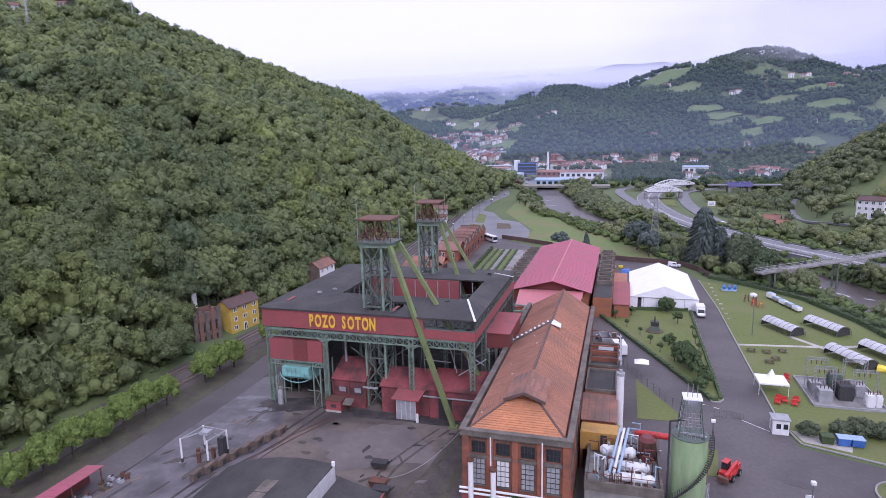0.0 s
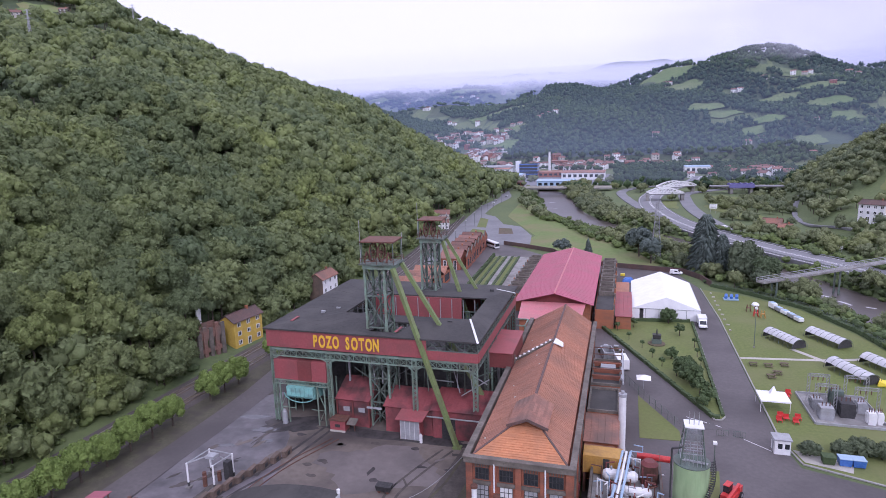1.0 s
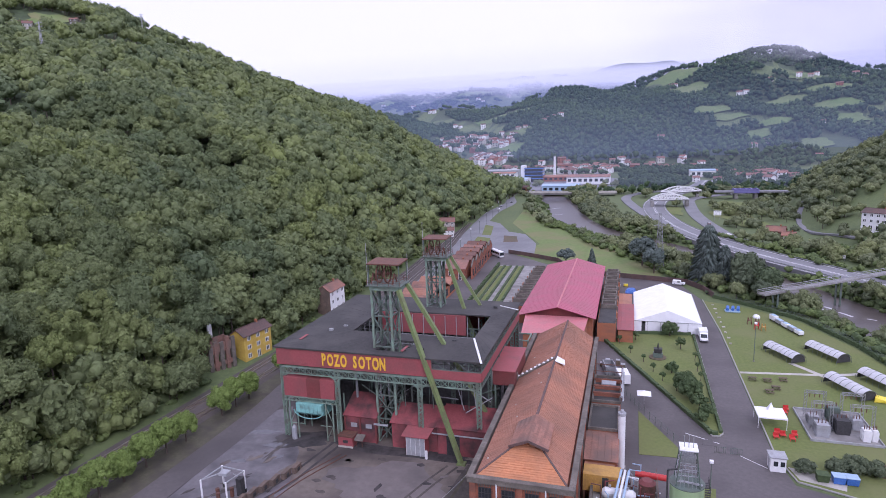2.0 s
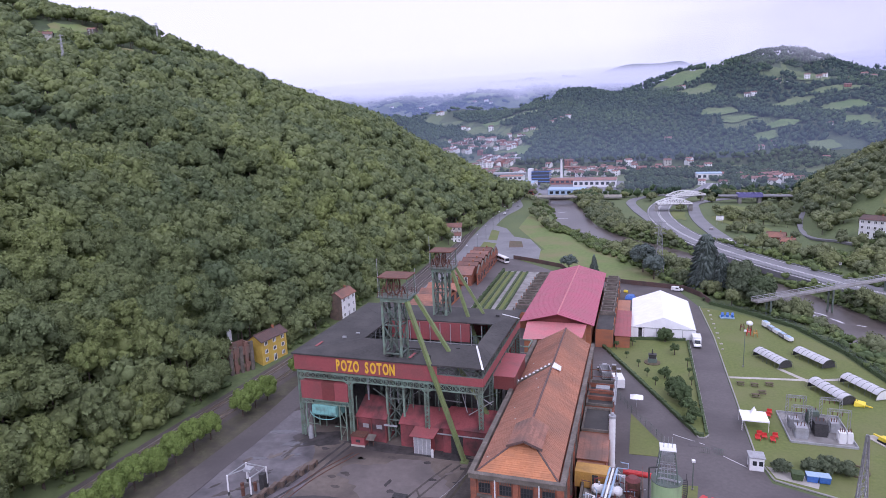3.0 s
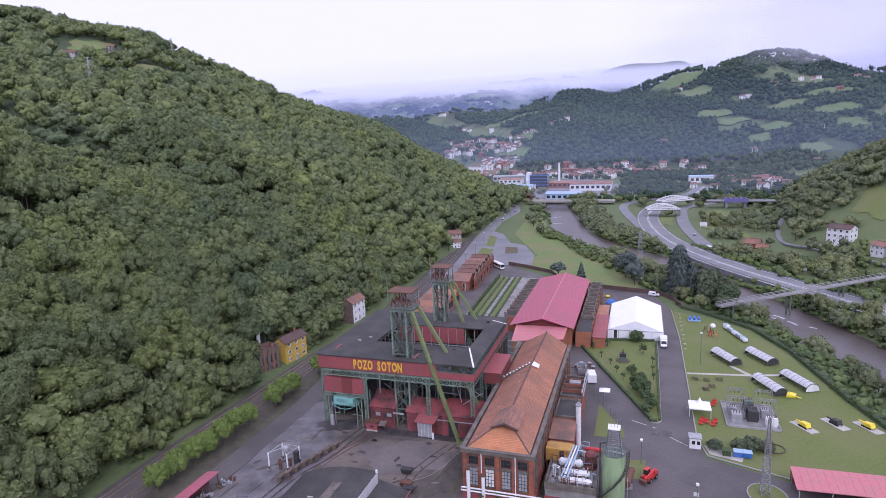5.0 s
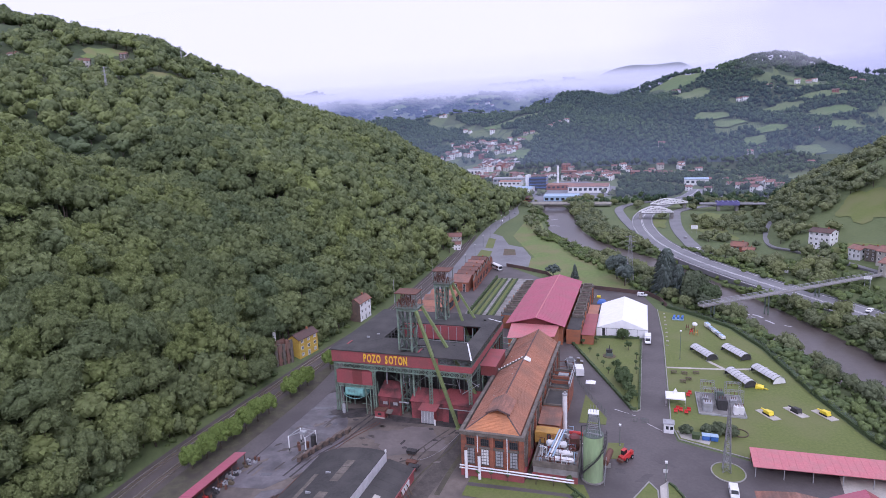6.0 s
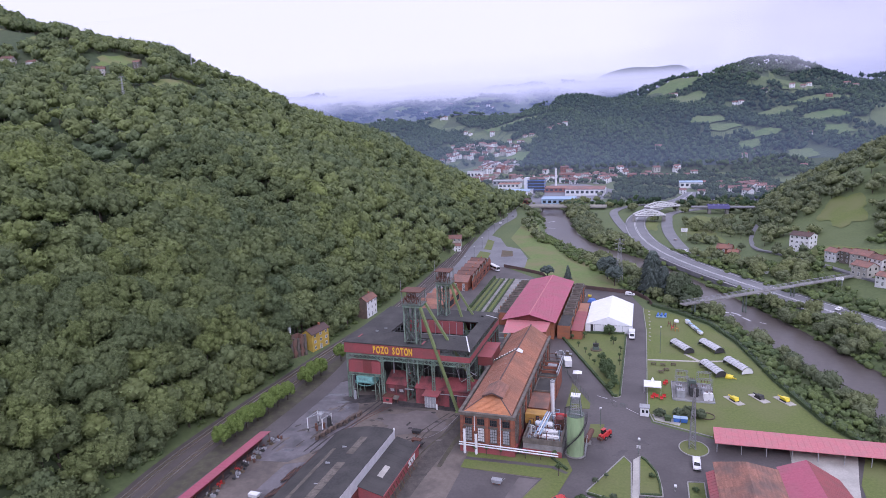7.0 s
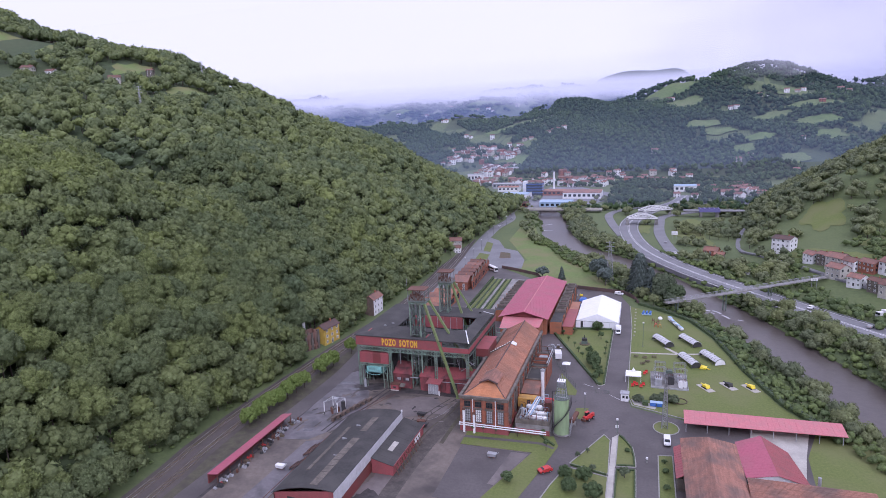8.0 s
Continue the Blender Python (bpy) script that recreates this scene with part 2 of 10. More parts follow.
PUDDLE = M("shallow_rain_water", (0.06, 0.057, 0.065), (0.085, 0.08, 0.09), 0.6, 0.08, 0.03)
BARK = M("tree_bark", (0.06, 0.045, 0.035), (0.12, 0.095, 0.075), 6, 0.95, 0.4, stretch=(1, 1, 0.3))
KERB = M("pale_kerb_stone", (0.27, 0.265, 0.25), (0.36, 0.355, 0.335), 3, 0.9, 0.1, stain=(0.3, 0.29, 0.26), stain_scale=0.5)
LINE = M("white_road_paint", (0.6, 0.6, 0.6), (0.72, 0.72, 0.72), 4, 0.7, 0.02)


def leaves(name, dark, mid, light, bump=0.45, grain=2.4, warm=0.5):
    """Foliage: leafy mottling, a tone of its own for each tree, and small changes from spray to spray."""
    m = M(name, dark, mid, grain, 0.75, bump, stain=light, stain_scale=0.035, stain_amount=0.5, per_island=0.2)
    n, l = m.node_tree.nodes, m.node_tree.links
    b = n["Principled BSDF"]
    b.inputs["Specular IOR Level"].default_value = 0.25
    for o in n:
        if o.type == "BUMP":
            o.inputs["Distance"].default_value = 0.5
    at, ramp, mx = n.new("ShaderNodeAttribute"), n.new("ShaderNodeValToRGB"), n.new("ShaderNodeMix")
    at.attribute_name = "tone"
    ramp.color_ramp.elements[0].position, ramp.color_ramp.elements[0].color = 0.0, (0.6, 0.7, 0.84, 1)
    ramp.color_ramp.elements[1].position, ramp.color_ramp.elements[1].color = 1.0, (1.2, 1.22, 0.84, 1)
    mid_stop = ramp.color_ramp.elements.new(0.55)
    mid_stop.color = (0.98, 1.0, 0.96, 1)
    mx.data_type, mx.blend_type = "RGBA", "MULTIPLY"
    mx.inputs[0].default_value = warm
    l.new(at.outputs["Fac"], ramp.inputs[0])
    l.new(b.inputs["Base Color"].links[0].from_socket, mx.inputs[6]), l.new(ramp.outputs[0], mx.inputs[7])
    l.new(mx.outputs[2], b.inputs["Base Color"])
    thin_, both = n.new("ShaderNodeBsdfTranslucent"), n.new("ShaderNodeMixShader")
    both.inputs[0].default_value = 0.2
    l.new(mx.outputs[2], thin_.inputs["Color"])
    l.new(b.outputs[0], both.inputs[1]), l.new(thin_.outputs[0], both.inputs[2])
    l.new(both.outputs[0], n["Material Output"].inputs["Surface"])
    return m


OAK = leaves("broadleaf_foliage", (0.125, 0.152, 0.07), (0.2, 0.24, 0.108), (0.225, 0.26, 0.105), warm=0.8)
PLANE = leaves("bright_pollard_foliage", (0.18, 0.245, 0.058), (0.29, 0.375, 0.092), (0.31, 0.385, 0.098))
BANK = leaves("river_bank_foliage", (0.132, 0.154, 0.084), (0.22, 0.247, 0.133), (0.245, 0.267, 0.133), warm=0.7)
CONIFER = leaves("blue_green_conifer_foliage", (0.12, 0.147, 0.122), (0.205, 0.24, 0.2), (0.21, 0.245, 0.195))
FARWOOD = leaves("distant_foliage", (0.042, 0.072, 0.04), (0.066, 0.105, 0.054), (0.078, 0.118, 0.056), 0.5, 0.5, warm=1.0)
SHRUB = leaves("shrub_foliage", (0.1, 0.136, 0.054), (0.172, 0.224, 0.087), (0.192, 0.24, 0.093), warm=0.7)

# ---- building tools ----
def thing(name, loc, label, category, group="", kind=""):
    ob = new(name)
    ob.empty_display_size = 0.5
    ob.location = loc
    return tagged(ob, label, category, group, kind)


def mesh_of(name, bm, material):
    me = bpy.data.meshes.new(name)
    bmesh.ops.recalc_face_normals(bm, faces=bm.faces)
    bm.to_mesh(me)
    bm.free()
    for m in (material if isinstance(material, (list, tuple)) else [material]):
        me.materials.append(m)
    return me


def part(name, bm, material, parent, label=""):
    """One mesh under a thing or a part; its points are in the world (or in the thing's own space, for things built at the origin)."""
    ob = new(name, bm if isinstance(bm, bpy.types.Mesh) else mesh_of(name, bm, material))
    ob.parent = parent
    if parent.type == "EMPTY":
        ob.matrix_parent_inverse = parent.matrix_basis.inverted()
    if label:
        ob["label"] = label
    return ob


def solid(name, bm, material, label="", category="", group="", kind=""):
    return tagged(new(name, mesh_of(name, bm, material)), label, category, group, kind)


def B():
    return bmesh.new()


def face(bm, pts):
    return bm.faces.new([bm.verts.new(p) for p in pts])


def hexa(bm, a, b):
    """A solid between two rings of points, bottom and top, wound alike."""
    va, vb = [bm.verts.new(p) for p in a], [bm.verts.new(p) for p in b]
    n = len(va)
    bm.faces.new(va[::-1]), bm.faces.new(vb)
    for i in range(n):
        bm.faces.new((va[i], va[(i + 1) % n], vb[(i + 1) % n], vb[i]))
    return bm


def box(bm, x0, x1, y0, y1, z0, z1):
    return hexa(bm, [(x0, y0, z0), (x1, y0, z0), (x1, y1, z0), (x0, y1, z0)], [(x0, y0, z1), (x1, y0, z1), (x1, y1, z1), (x0, y1, z1)])


def beam(bm, p, q, w, h=None):
    """A bar from p to q, w wide and h high."""
    p, q, h = Vector(p), Vector(q), h or w
    d = (q - p).normalized()
    s = d.cross(Vector((0, 0, 1)))
    s = s.normalized() if s.length > 1e-4 else Vector((1, 0, 0))
    u = s.cross(d)
    ring = [s * w / 2 + u * h / 2, -s * w / 2 + u * h / 2, -s * w / 2 - u * h / 2, s * w / 2 - u * h / 2]
    return hexa(bm, [p + r for r in ring], [q + r for r in ring])


def tube(bm, p, q, r, r2=None, n=10):
    p, q, r2 = Vector(p), Vector(q), r if r2 is None else r2
    d = (q - p).normalized()
    s = d.cross(Vector((0, 0, 1)))
    s = s.normalized() if s.length > 1e-4 else Vector((1, 0, 0))
    u = s.cross(d)
    cs = [(math.cos(2 * math.pi * i / n), math.sin(2 * math.pi * i / n)) for i in range(n)]
    return hexa(bm, [p + (s * c + u * k) * r for c, k in cs], [q + (s * c + u * k) * r2 for c, k in cs])


def strand(bm, pts, r, n=5):
    """A bent bar or cable through the points, in one piece."""
    P = [Vector(p) for p in pts]
    rings = []
    for i, p in enumerate(P):
        d = (P[min(i + 1, len(P) - 1)] - P[max(i - 1, 0)]).normalized()
        s = d.cross(Vector((0.31, 0.17, 0.93))).normalized()
        u = s.cross(d)
        rings.append([bm.verts.new(p + (s * math.cos(6.2832 * k / n) + u * math.sin(6.2832 * k / n)) * r) for k in range(n)])
    bm.faces.new(rings[0][::-1]), bm.faces.new(rings[-1])
    for a, b in zip(rings[:-1], rings[1:]):
        for k in range(n):
            bm.faces.new((a[k], a[(k + 1) % n], b[(k + 1) % n], b[k]))
    return bm


def slab(bm, pts, t):
    """A thin plate through the points, t thick downwards."""
    return hexa(bm, [(x, y, z - t) for x, y, z in pts], pts)


def plate(bm, pts, z0, z1):
    """An upright prism over a plan outline."""
    return hexa(bm, [(x, y, z0) for x, y in pts], [(x, y, z1) for x, y in pts])


def ribbed(bm, a, b, c, d, t=0.05, pitch=0.9, rib=0.05):
    """A profiled roof sheet a-b (eave) to d-c (ridge), one folded skin with ribs running up the slope."""
    a, b, c, d = (Vector(p) for p in (a, b, c, d))
    n = max(2, int((b - a).length / pitch))
    w = 0.05 / (b - a).length
    up = (b - a).cross(d - a).normalized()
    up = -up if up.z < 0 else up
    prof = [(0.0, 0)]
    for i in range(1, n):
        f = i / n
        prof += [(f - w, 0), (f - w * 0.6, rib), (f + w * 0.6, rib), (f + w, 0)]
    prof.append((1.0, 0))
    low = [bm.verts.new(a.lerp(b, f) + up * h) for f, h in prof]
    high = [bm.verts.new(d.lerp(c, f) + up * h) for f, h in prof]
    under = [bm.verts.new(p - up * t) for p in (a, b, c, d)]
    for i in range(len(prof) - 1):
        bm.faces.new((low[i], low[i + 1], high[i + 1], high[i]))
    bm.faces.new((under[3], under[2], under[1], under[0]))
    bm.faces.new((under[0], under[1], *low[::-1])), bm.faces.new((under[2], under[3], *high))
    bm.faces.new((under[3], under[0], low[0], high[0])), bm.faces.new((under[1], under[2], high[-1], low[-1]))


STRIP_FACES = [(3, 2, 1, 0), (4, 5, 6, 7), (0, 1, 5, 4), (1, 2, 6, 5), (2, 3, 7, 6), (3, 0, 4, 7)]


def courses(bm, a, b, c, d, step=0.42, rise=0.05):
    """Tile courses: overlapping strips from the eave a-b to the ridge d-c, each a little proud at its lower edge and broken into lengths."""
    a, b, c, d = (Vector(p) for p in (a, b, c, d))
    n = max(2, int((d - a).length / step))
    up = (b - a).cross(d - a).normalized()
    if up.z < 0:
        up = -up
    rnd = random.Random(int(abs(a.x * 13 + a.y * 7)) + n)
    for i in range(n):
        l0, l1 = a.lerp(d, i / n), a.lerp(d, min(1, (i + 1.12) / n))
        r0, r1 = b.lerp(c, i / n), b.lerp(c, min(1, (i + 1.12) / n))
        m = max(1, int((r0 - l0).length / 2.6))
        for j in range(m):
            f0, f1 = j / m, (j + 1) / m
            k = rise * rnd.uniform(0.7, 1.35)
            hi, lo = up * k, up * 0.004
            p = [l0.lerp(r0, f0), l0.lerp(r0, f1), l1.lerp(r1, f1), l1.lerp(r1, f0)]
            hexa(bm, [p[0] - up * 0.02, p[1] - up * 0.02, p[2] - up * 0.02, p[3] - up * 0.02], [p[0] + hi, p[1] + hi, p[2] + lo, p[3] + lo])


def tiled(name, a, b, c, d, material, parent, label, step=0.42, rise=0.05, length=2.6):
    """A boarded roof slope a-b (eave) to d-c (ridge) with each strip of tiles a piece of its own under it."""
    bm = B()
    slab(bm, [a, b, c, d], 0.12)
    base = part(name, bm, TILE_DARK, parent, label)
    a, b, c, d = (Vector(p) for p in (a, b, c, d))
    n = max(2, int((d - a).length / step))
    up = (b - a).cross(d - a).normalized()
    up = -up if up.z < 0 else up
    rnd = random.Random(int(abs(a.x * 13 + a.y * 7)) + n)
    for i in range(n):
        l0, l1 = a.lerp(d, i / n), a.lerp(d, min(1, (i + 1.12) / n))
        r0, r1 = b.lerp(c, i / n), b.lerp(c, min(1, (i + 1.12) / n))
        m = max(1, round((r0 - l0).length / length))
        for j in range(m):
            f0, f1 = j / m, (j + 1) / m
            hi, lo = up * rise * rnd.uniform(0.75, 1.3), up * 0.012
            p = [l0.lerp(r0, f0), l0.lerp(r0, f1), l1.lerp(r1, f1), l1.lerp(r1, f0)]
            me = bpy.data.meshes.new("tile_strip")
            me.from_pydata([tuple(v - up * 0.02) for v in p] + [tuple(v) for v in (p[0] + hi, p[1] + hi, p[2] + lo, p[3] + lo)], [], STRIP_FACES)
            me.materials.append(material)
            part("tile_strip", me, material, base)
    return base


def sheet(name, outline, z, material, label, kind="structure", category="ground"):
    """A flat piece of paving or grass over a plan outline."""
    bm = B()
    plate(bm, outline, z - 0.15, z)
    return solid(name, bm, material, label, category, "", kind)


def ribbon(bm, pts, w, z, lift=0.0, t=0.25):
    """A strip of even width along a line; pts may carry their own height."""
    P = [Vector((p[0], p[1], p[2] if len(p) > 2 else z)) for p in pts]
    L, R = [], []
    for i, p in enumerate(P):
        d = (P[min(i + 1, len(P) - 1)] - P[max(i - 1, 0)]).normalized()
        s = Vector((-d.y, d.x, 0)).normalized() * w / 2
        L.append(p + s), R.append(p - s)
    down = Vector((0, 0, t))
    rows = [[bm.verts.new(v) for v in (R[i], L[i], L[i] - down, R[i] - down)] for i in range(len(P))]
    bm.faces.new(rows[0]), bm.faces.new(rows[-1][::-1])
    for a, b in zip(rows[:-1], rows[1:]):
        for k in range(4):
            bm.faces.new((a[k], b[k], b[(k + 1) % 4], a[(k + 1) % 4]))
    return L, R


def smooth_line(pts, n=8):
    """A smooth line through a few points."""
    P = [np.array(p, float) for p in pts]
    P = [2 * P[0] - P[1]] + P + [2 * P[-1] - P[-2]]
    out = []
    for i in range(1, len(P) - 2):
        for k in range(n):
            t = k / n
            out.append(0.5 * (2 * P[i] + (P[i + 1] - P[i - 1]) * t + (2 * P[i - 1] - 5 * P[i] + 4 * P[i + 1] - P[i + 2]) * t * t + (3 * P[i] - P[i - 1] - 3 * P[i + 1] + P[i + 2]) * t ** 3))
    out.append(P[-2])
    return [tuple(p) for p in out]


def mesh_np(name, verts, tris, materials, index=None, smooth=False, tone=None):
    me = bpy.data.meshes.new(name)
    nv, nt = len(verts), len(tris)
    me.vertices.add(nv), me.loops.add(nt * 3), me.polygons.add(nt)
    me.vertices.foreach_set("co", np.ascontiguousarray(verts, np.float32).ravel())
    me.loops.foreach_set("vertex_index", np.ascontiguousarray(tris, np.int32).ravel())
    me.polygons.foreach_set("loop_start", np.arange(0, nt * 3, 3, dtype=np.int32))
    me.polygons.foreach_set("loop_total", np.full(nt, 3, np.int32))
    if index is not None:
        me.polygons.foreach_set("material_index", np.ascontiguousarray(index, np.int32))
    if smooth:
        me.polygons.foreach_set("use_smooth", np.ones(nt, bool))
    if tone is not None:
        me.attributes.new("tone", "FLOAT", "FACE").data.foreach_set("value", np.ascontiguousarray(tone, np.float32))
    for m in materials:
        me.materials.append(m)
    me.update()
    me.validate()
    return me

# ---- the land ----
def sstep(a, b, v):
    t = np.clip((np.asarray(v, float) - a) / (b - a), 0, 1)
    return t * t * (3 - 2 * t)


RIVER = smooth_line([(175, -260), (140, -60), (122, 50), (104, 130), (90, 175), (73, 222), (50, 275), (20, 335), (-15, 385), (-38, 440), (-50, 505), (-62, 560), (-80, 660), (-60, 800)], 6)
RIVER_XY = np.array(RIVER)
HIGHWAY = smooth_line([(300, 20), (185, 125), (131, 194), (94, 250), (62, 303), (40, 352), (27, 402), (20, 470), (24, 530), (42, 595), (68, 660), (85, 740)], 8)


def river_gap(x, y):
    """Distance from the river's middle line."""
    d = np.full(np.shape(x), 1e9)
    for (x0, y0), (x1, y1) in zip(RIVER_XY[:-1], RIVER_XY[1:]):
        dx, dy = x1 - x0, y1 - y0
        t = np.clip(((x - x0) * dx + (y - y0) * dy) / (dx * dx + dy * dy), 0, 1)
        d = np.minimum(d, np.hypot(x - x0 - t * dx, y - y0 - t * dy))
    return d


def foot_left(y):
    return -102.0 - 4 * sstep(310, 420, y)


def foot_right(y):
    return np.interp(y, [-300, 100, 200, 250, 300, 350, 430, 520, 600, 700], [330, 215, 160, 124, 104, 96, 104, 118, 135, 160])


def wave(x, y, s, k):
    return np.sin(x / s + 1.7 * k) * np.cos(y / (s * 1.13) + 2.3 * k) + 0.5 * np.sin((x + y) / (s * 0.53) + k)


# crest heights of the wooded mountain and of the ridge behind it
RIDGE_X = (-900, -600, -400, -300, -168, -115, -50, 13, 74, 133, 179, 246, 333, 387, 440, 489, 700, 1000, 1600)
RIDGE_H = (20, 40, 70, 105, 150, 157, 150, 164, 179, 188, 197, 207, 200, 184, 170, 157, 150, 200, 260)
BACK_X = (-1500, -943, -813, -687, -545, -467, -335, -226, -100, 300, 900)
BACK_H = (260, 212, 206, 208, 214, 224, 228, 222, 205, 185, 230)


# gullies (negative) and spurs (positive) of the wooded hill: x, y, reach in x, reach in y, metres
HILL_FORMS = ((-325, 172, 62, 36, -20.0), (-238, 182, 52, 31, -26.0), (-300, 212, 36, 24, -6.3), (-168, 208, 24, 22, -7.7), (-182, 100, 32, 27, 9.0), (-114, 42, 22, 48, 7.0), (-368, 360, 45, 60, -4.5), (-280, 478, 85, 60, -13.0), (-430, 470, 80, 70, 5.0), (-620, 480, 130, 80, -3.0), (-155, 390, 40, 50, -3.6))


def height(x, y):
    """Height of the ground: flat valley floor, wooded hill to the west, gentler side to the east, mountains up the valley, a river bed."""
    x, y = np.asarray(x, float), np.asarray(y, float)
    u = np.maximum(0, foot_left(y) - x)
    hill = 70 * (1 - np.exp(-u / 85)) + 0.175 * u + 0.0009 * np.maximum(0, u - 60) * np.clip(y - 250, 0, 140)
    hill = hill * (1 - sstep(480, 640, y)) + np.minimum(u, 60) / 60 * 4.0 * wave(x, y, 38, 1)
    for hx, hy, rx_, ry_, rise_ in HILL_FORMS:
        hill = hill + rise_ * np.exp(-((x - hx) / rx_) ** 2 - ((y - hy) / ry_) ** 2) * np.clip(u / 12, 0, 1)
    ur = np.maximum(0, x - foot_right(y))
    steep = 0.34 + 0.5 * sstep(330, 450, y)
    side = 150 * (1 - np.exp(-steep * ur / 150)) * (1 - 0.9 * sstep(540, 760, y)) + np.minimum(ur, 60) / 60 * 3 * wave(x, y, 45, 2)
    ridge = np.interp(x, RIDGE_X, RIDGE_H) * np.where(y < 1500, np.clip((y - 975) / 525, 0, 1) ** 0.9, 1 - 0.8 * sstep(1500, 2000, y))
    back = np.interp(x, BACK_X, BACK_H) * np.where(y < 2000, np.clip((y - 1130) / 870, 0, 1) ** 0.85, 1 - 0.7 * sstep(2000, 2500, y))
    last = 318 * np.exp(-((y - 2750) / 260) ** 2) * (0.85 + 0.15 * np.sin(x / 260))
    crag = (312 + 7 * wave(x, y, 60, 4)) * np.exp(-((x - 10) / 245) ** 6) * np.exp(-((y - 2300) / 150) ** 2)
    far = np.maximum(np.maximum(np.maximum(ridge, back), last), crag) + sstep(1000, 1250, y) * 7 * wave(x, y, 70, 3)
    flat = (1 - sstep(10, 20, river_gap(x, y))) * -4.6 * (1 - sstep(560, 700, y))
    return np.maximum(hill, 0) + np.maximum(side, 0) + np.maximum(far, 0) + flat


def axis_steps(a, b, fine0, fine1, fine, growth=1.12):
    v = list(np.arange(fine0, fine1 + 1e-6, fine))
    s = fine
    while v[-1] < b:
        s *= growth
        v.append(v[-1] + s)
    s = fine
    while v[0] > a:
        s *= growth
        v.insert(0, v[0] - s)
    return np.array(v)


gx, gy = axis_steps(-2600, 3200, -130, 200, 3.0), axis_steps(-700, 4700, -40, 620, 4.0)
GX, GY = np.meshgrid(gx, gy)
GZ = height(GX, GY) - 0.04
nx, ny = len(gx), len(gy)
ii, jj = np.meshgrid(np.arange(nx - 1), np.arange(ny - 1))
q = (jj * nx + ii).ravel()
tri = np.concatenate([np.stack([q, q + 1, q + nx + 1], 1), np.stack([q, q + nx + 1, q + nx], 1)])
FX, FY = GX.ravel()[tri].mean(1), GY.ravel()[tri].mean(1)
WOODED = ((FX < foot_left(FY) - 3) & (FY < 700)) | ((FY > 985) & ~((FX < -150) & (wave(FX, FY, 48, 3) + 0.6 * wave(FX, FY, 17.8, 8) < -0.3)) & ~((FX > 140) & (FY > 1090) & (wave(FX, FY, 48, 3) + 0.6 * wave(FX, FY, 17.8, 8) < -0.5)))
tagged(new("ground", mesh_np("ground", np.stack([GX.ravel(), GY.ravel(), GZ.ravel()], 1), tri, [MEADOW, FLOOR], WOODED, smooth=True)),
       "grassy valley floor and hillsides", "ground", "", "structure")

bm = B()
ribbon(bm, [(x, y, -3.3) for x, y in RIVER], 27, 0)
solid("water", bm, WATER, "grey shallow river between wooded banks", "river", "", "structure")


# rapids and small weirs
for line, w in (([(-63.5, 472), (-56, 472), (-48, 471)], 1.6), ([(-66, 492), (-61, 491)], 1.4), ([(-60, 505), (-54, 512)], 1.6), ([(63.4, 233.6), (65.4, 232.4)], 1.3), ([(66.6, 233), (68.6, 231.4), (70, 228.6)], 1.1), ([(70.4, 226), (72, 223.4), (73, 221)], 1.0), ([(76.6, 219.6), (79, 218.2)], 0.7), ([(65.6, 229.6), (67, 228.2)], 0.6)):
    bm = B()
    ribbon(bm, [(x, y, -3.26) for x, y in smooth_line(line, 5)], w, 0, t=0.1)
    solid("rapids", bm, FOAM, "white water over stones in the river", "rapids", "", "structure")


# ---- woods ----
ICO_V = np.array([(0, 0, 1)] + [(0.894 * math.cos(a), 0.894 * math.sin(a), 0.447) for a in np.arange(5) * 1.2566] + [(0.894 * math.cos(a), 0.894 * math.sin(a), -0.447) for a in np.arange(5) * 1.2566 + 0.6283] + [(0, 0, -1)])
ICO_T = np.array([(0, 1 + i, 1 + (i + 1) % 5) for i in range(5)] + [(1 + i, 6 + i, 1 + (i + 1) % 5) for i in range(5)] + [(1 + (i + 1) % 5, 6 + i, 6 + (i + 1) % 5) for i in range(5)] + [(11, 6 + (i + 1) % 5, 6 + i) for i in range(5)])


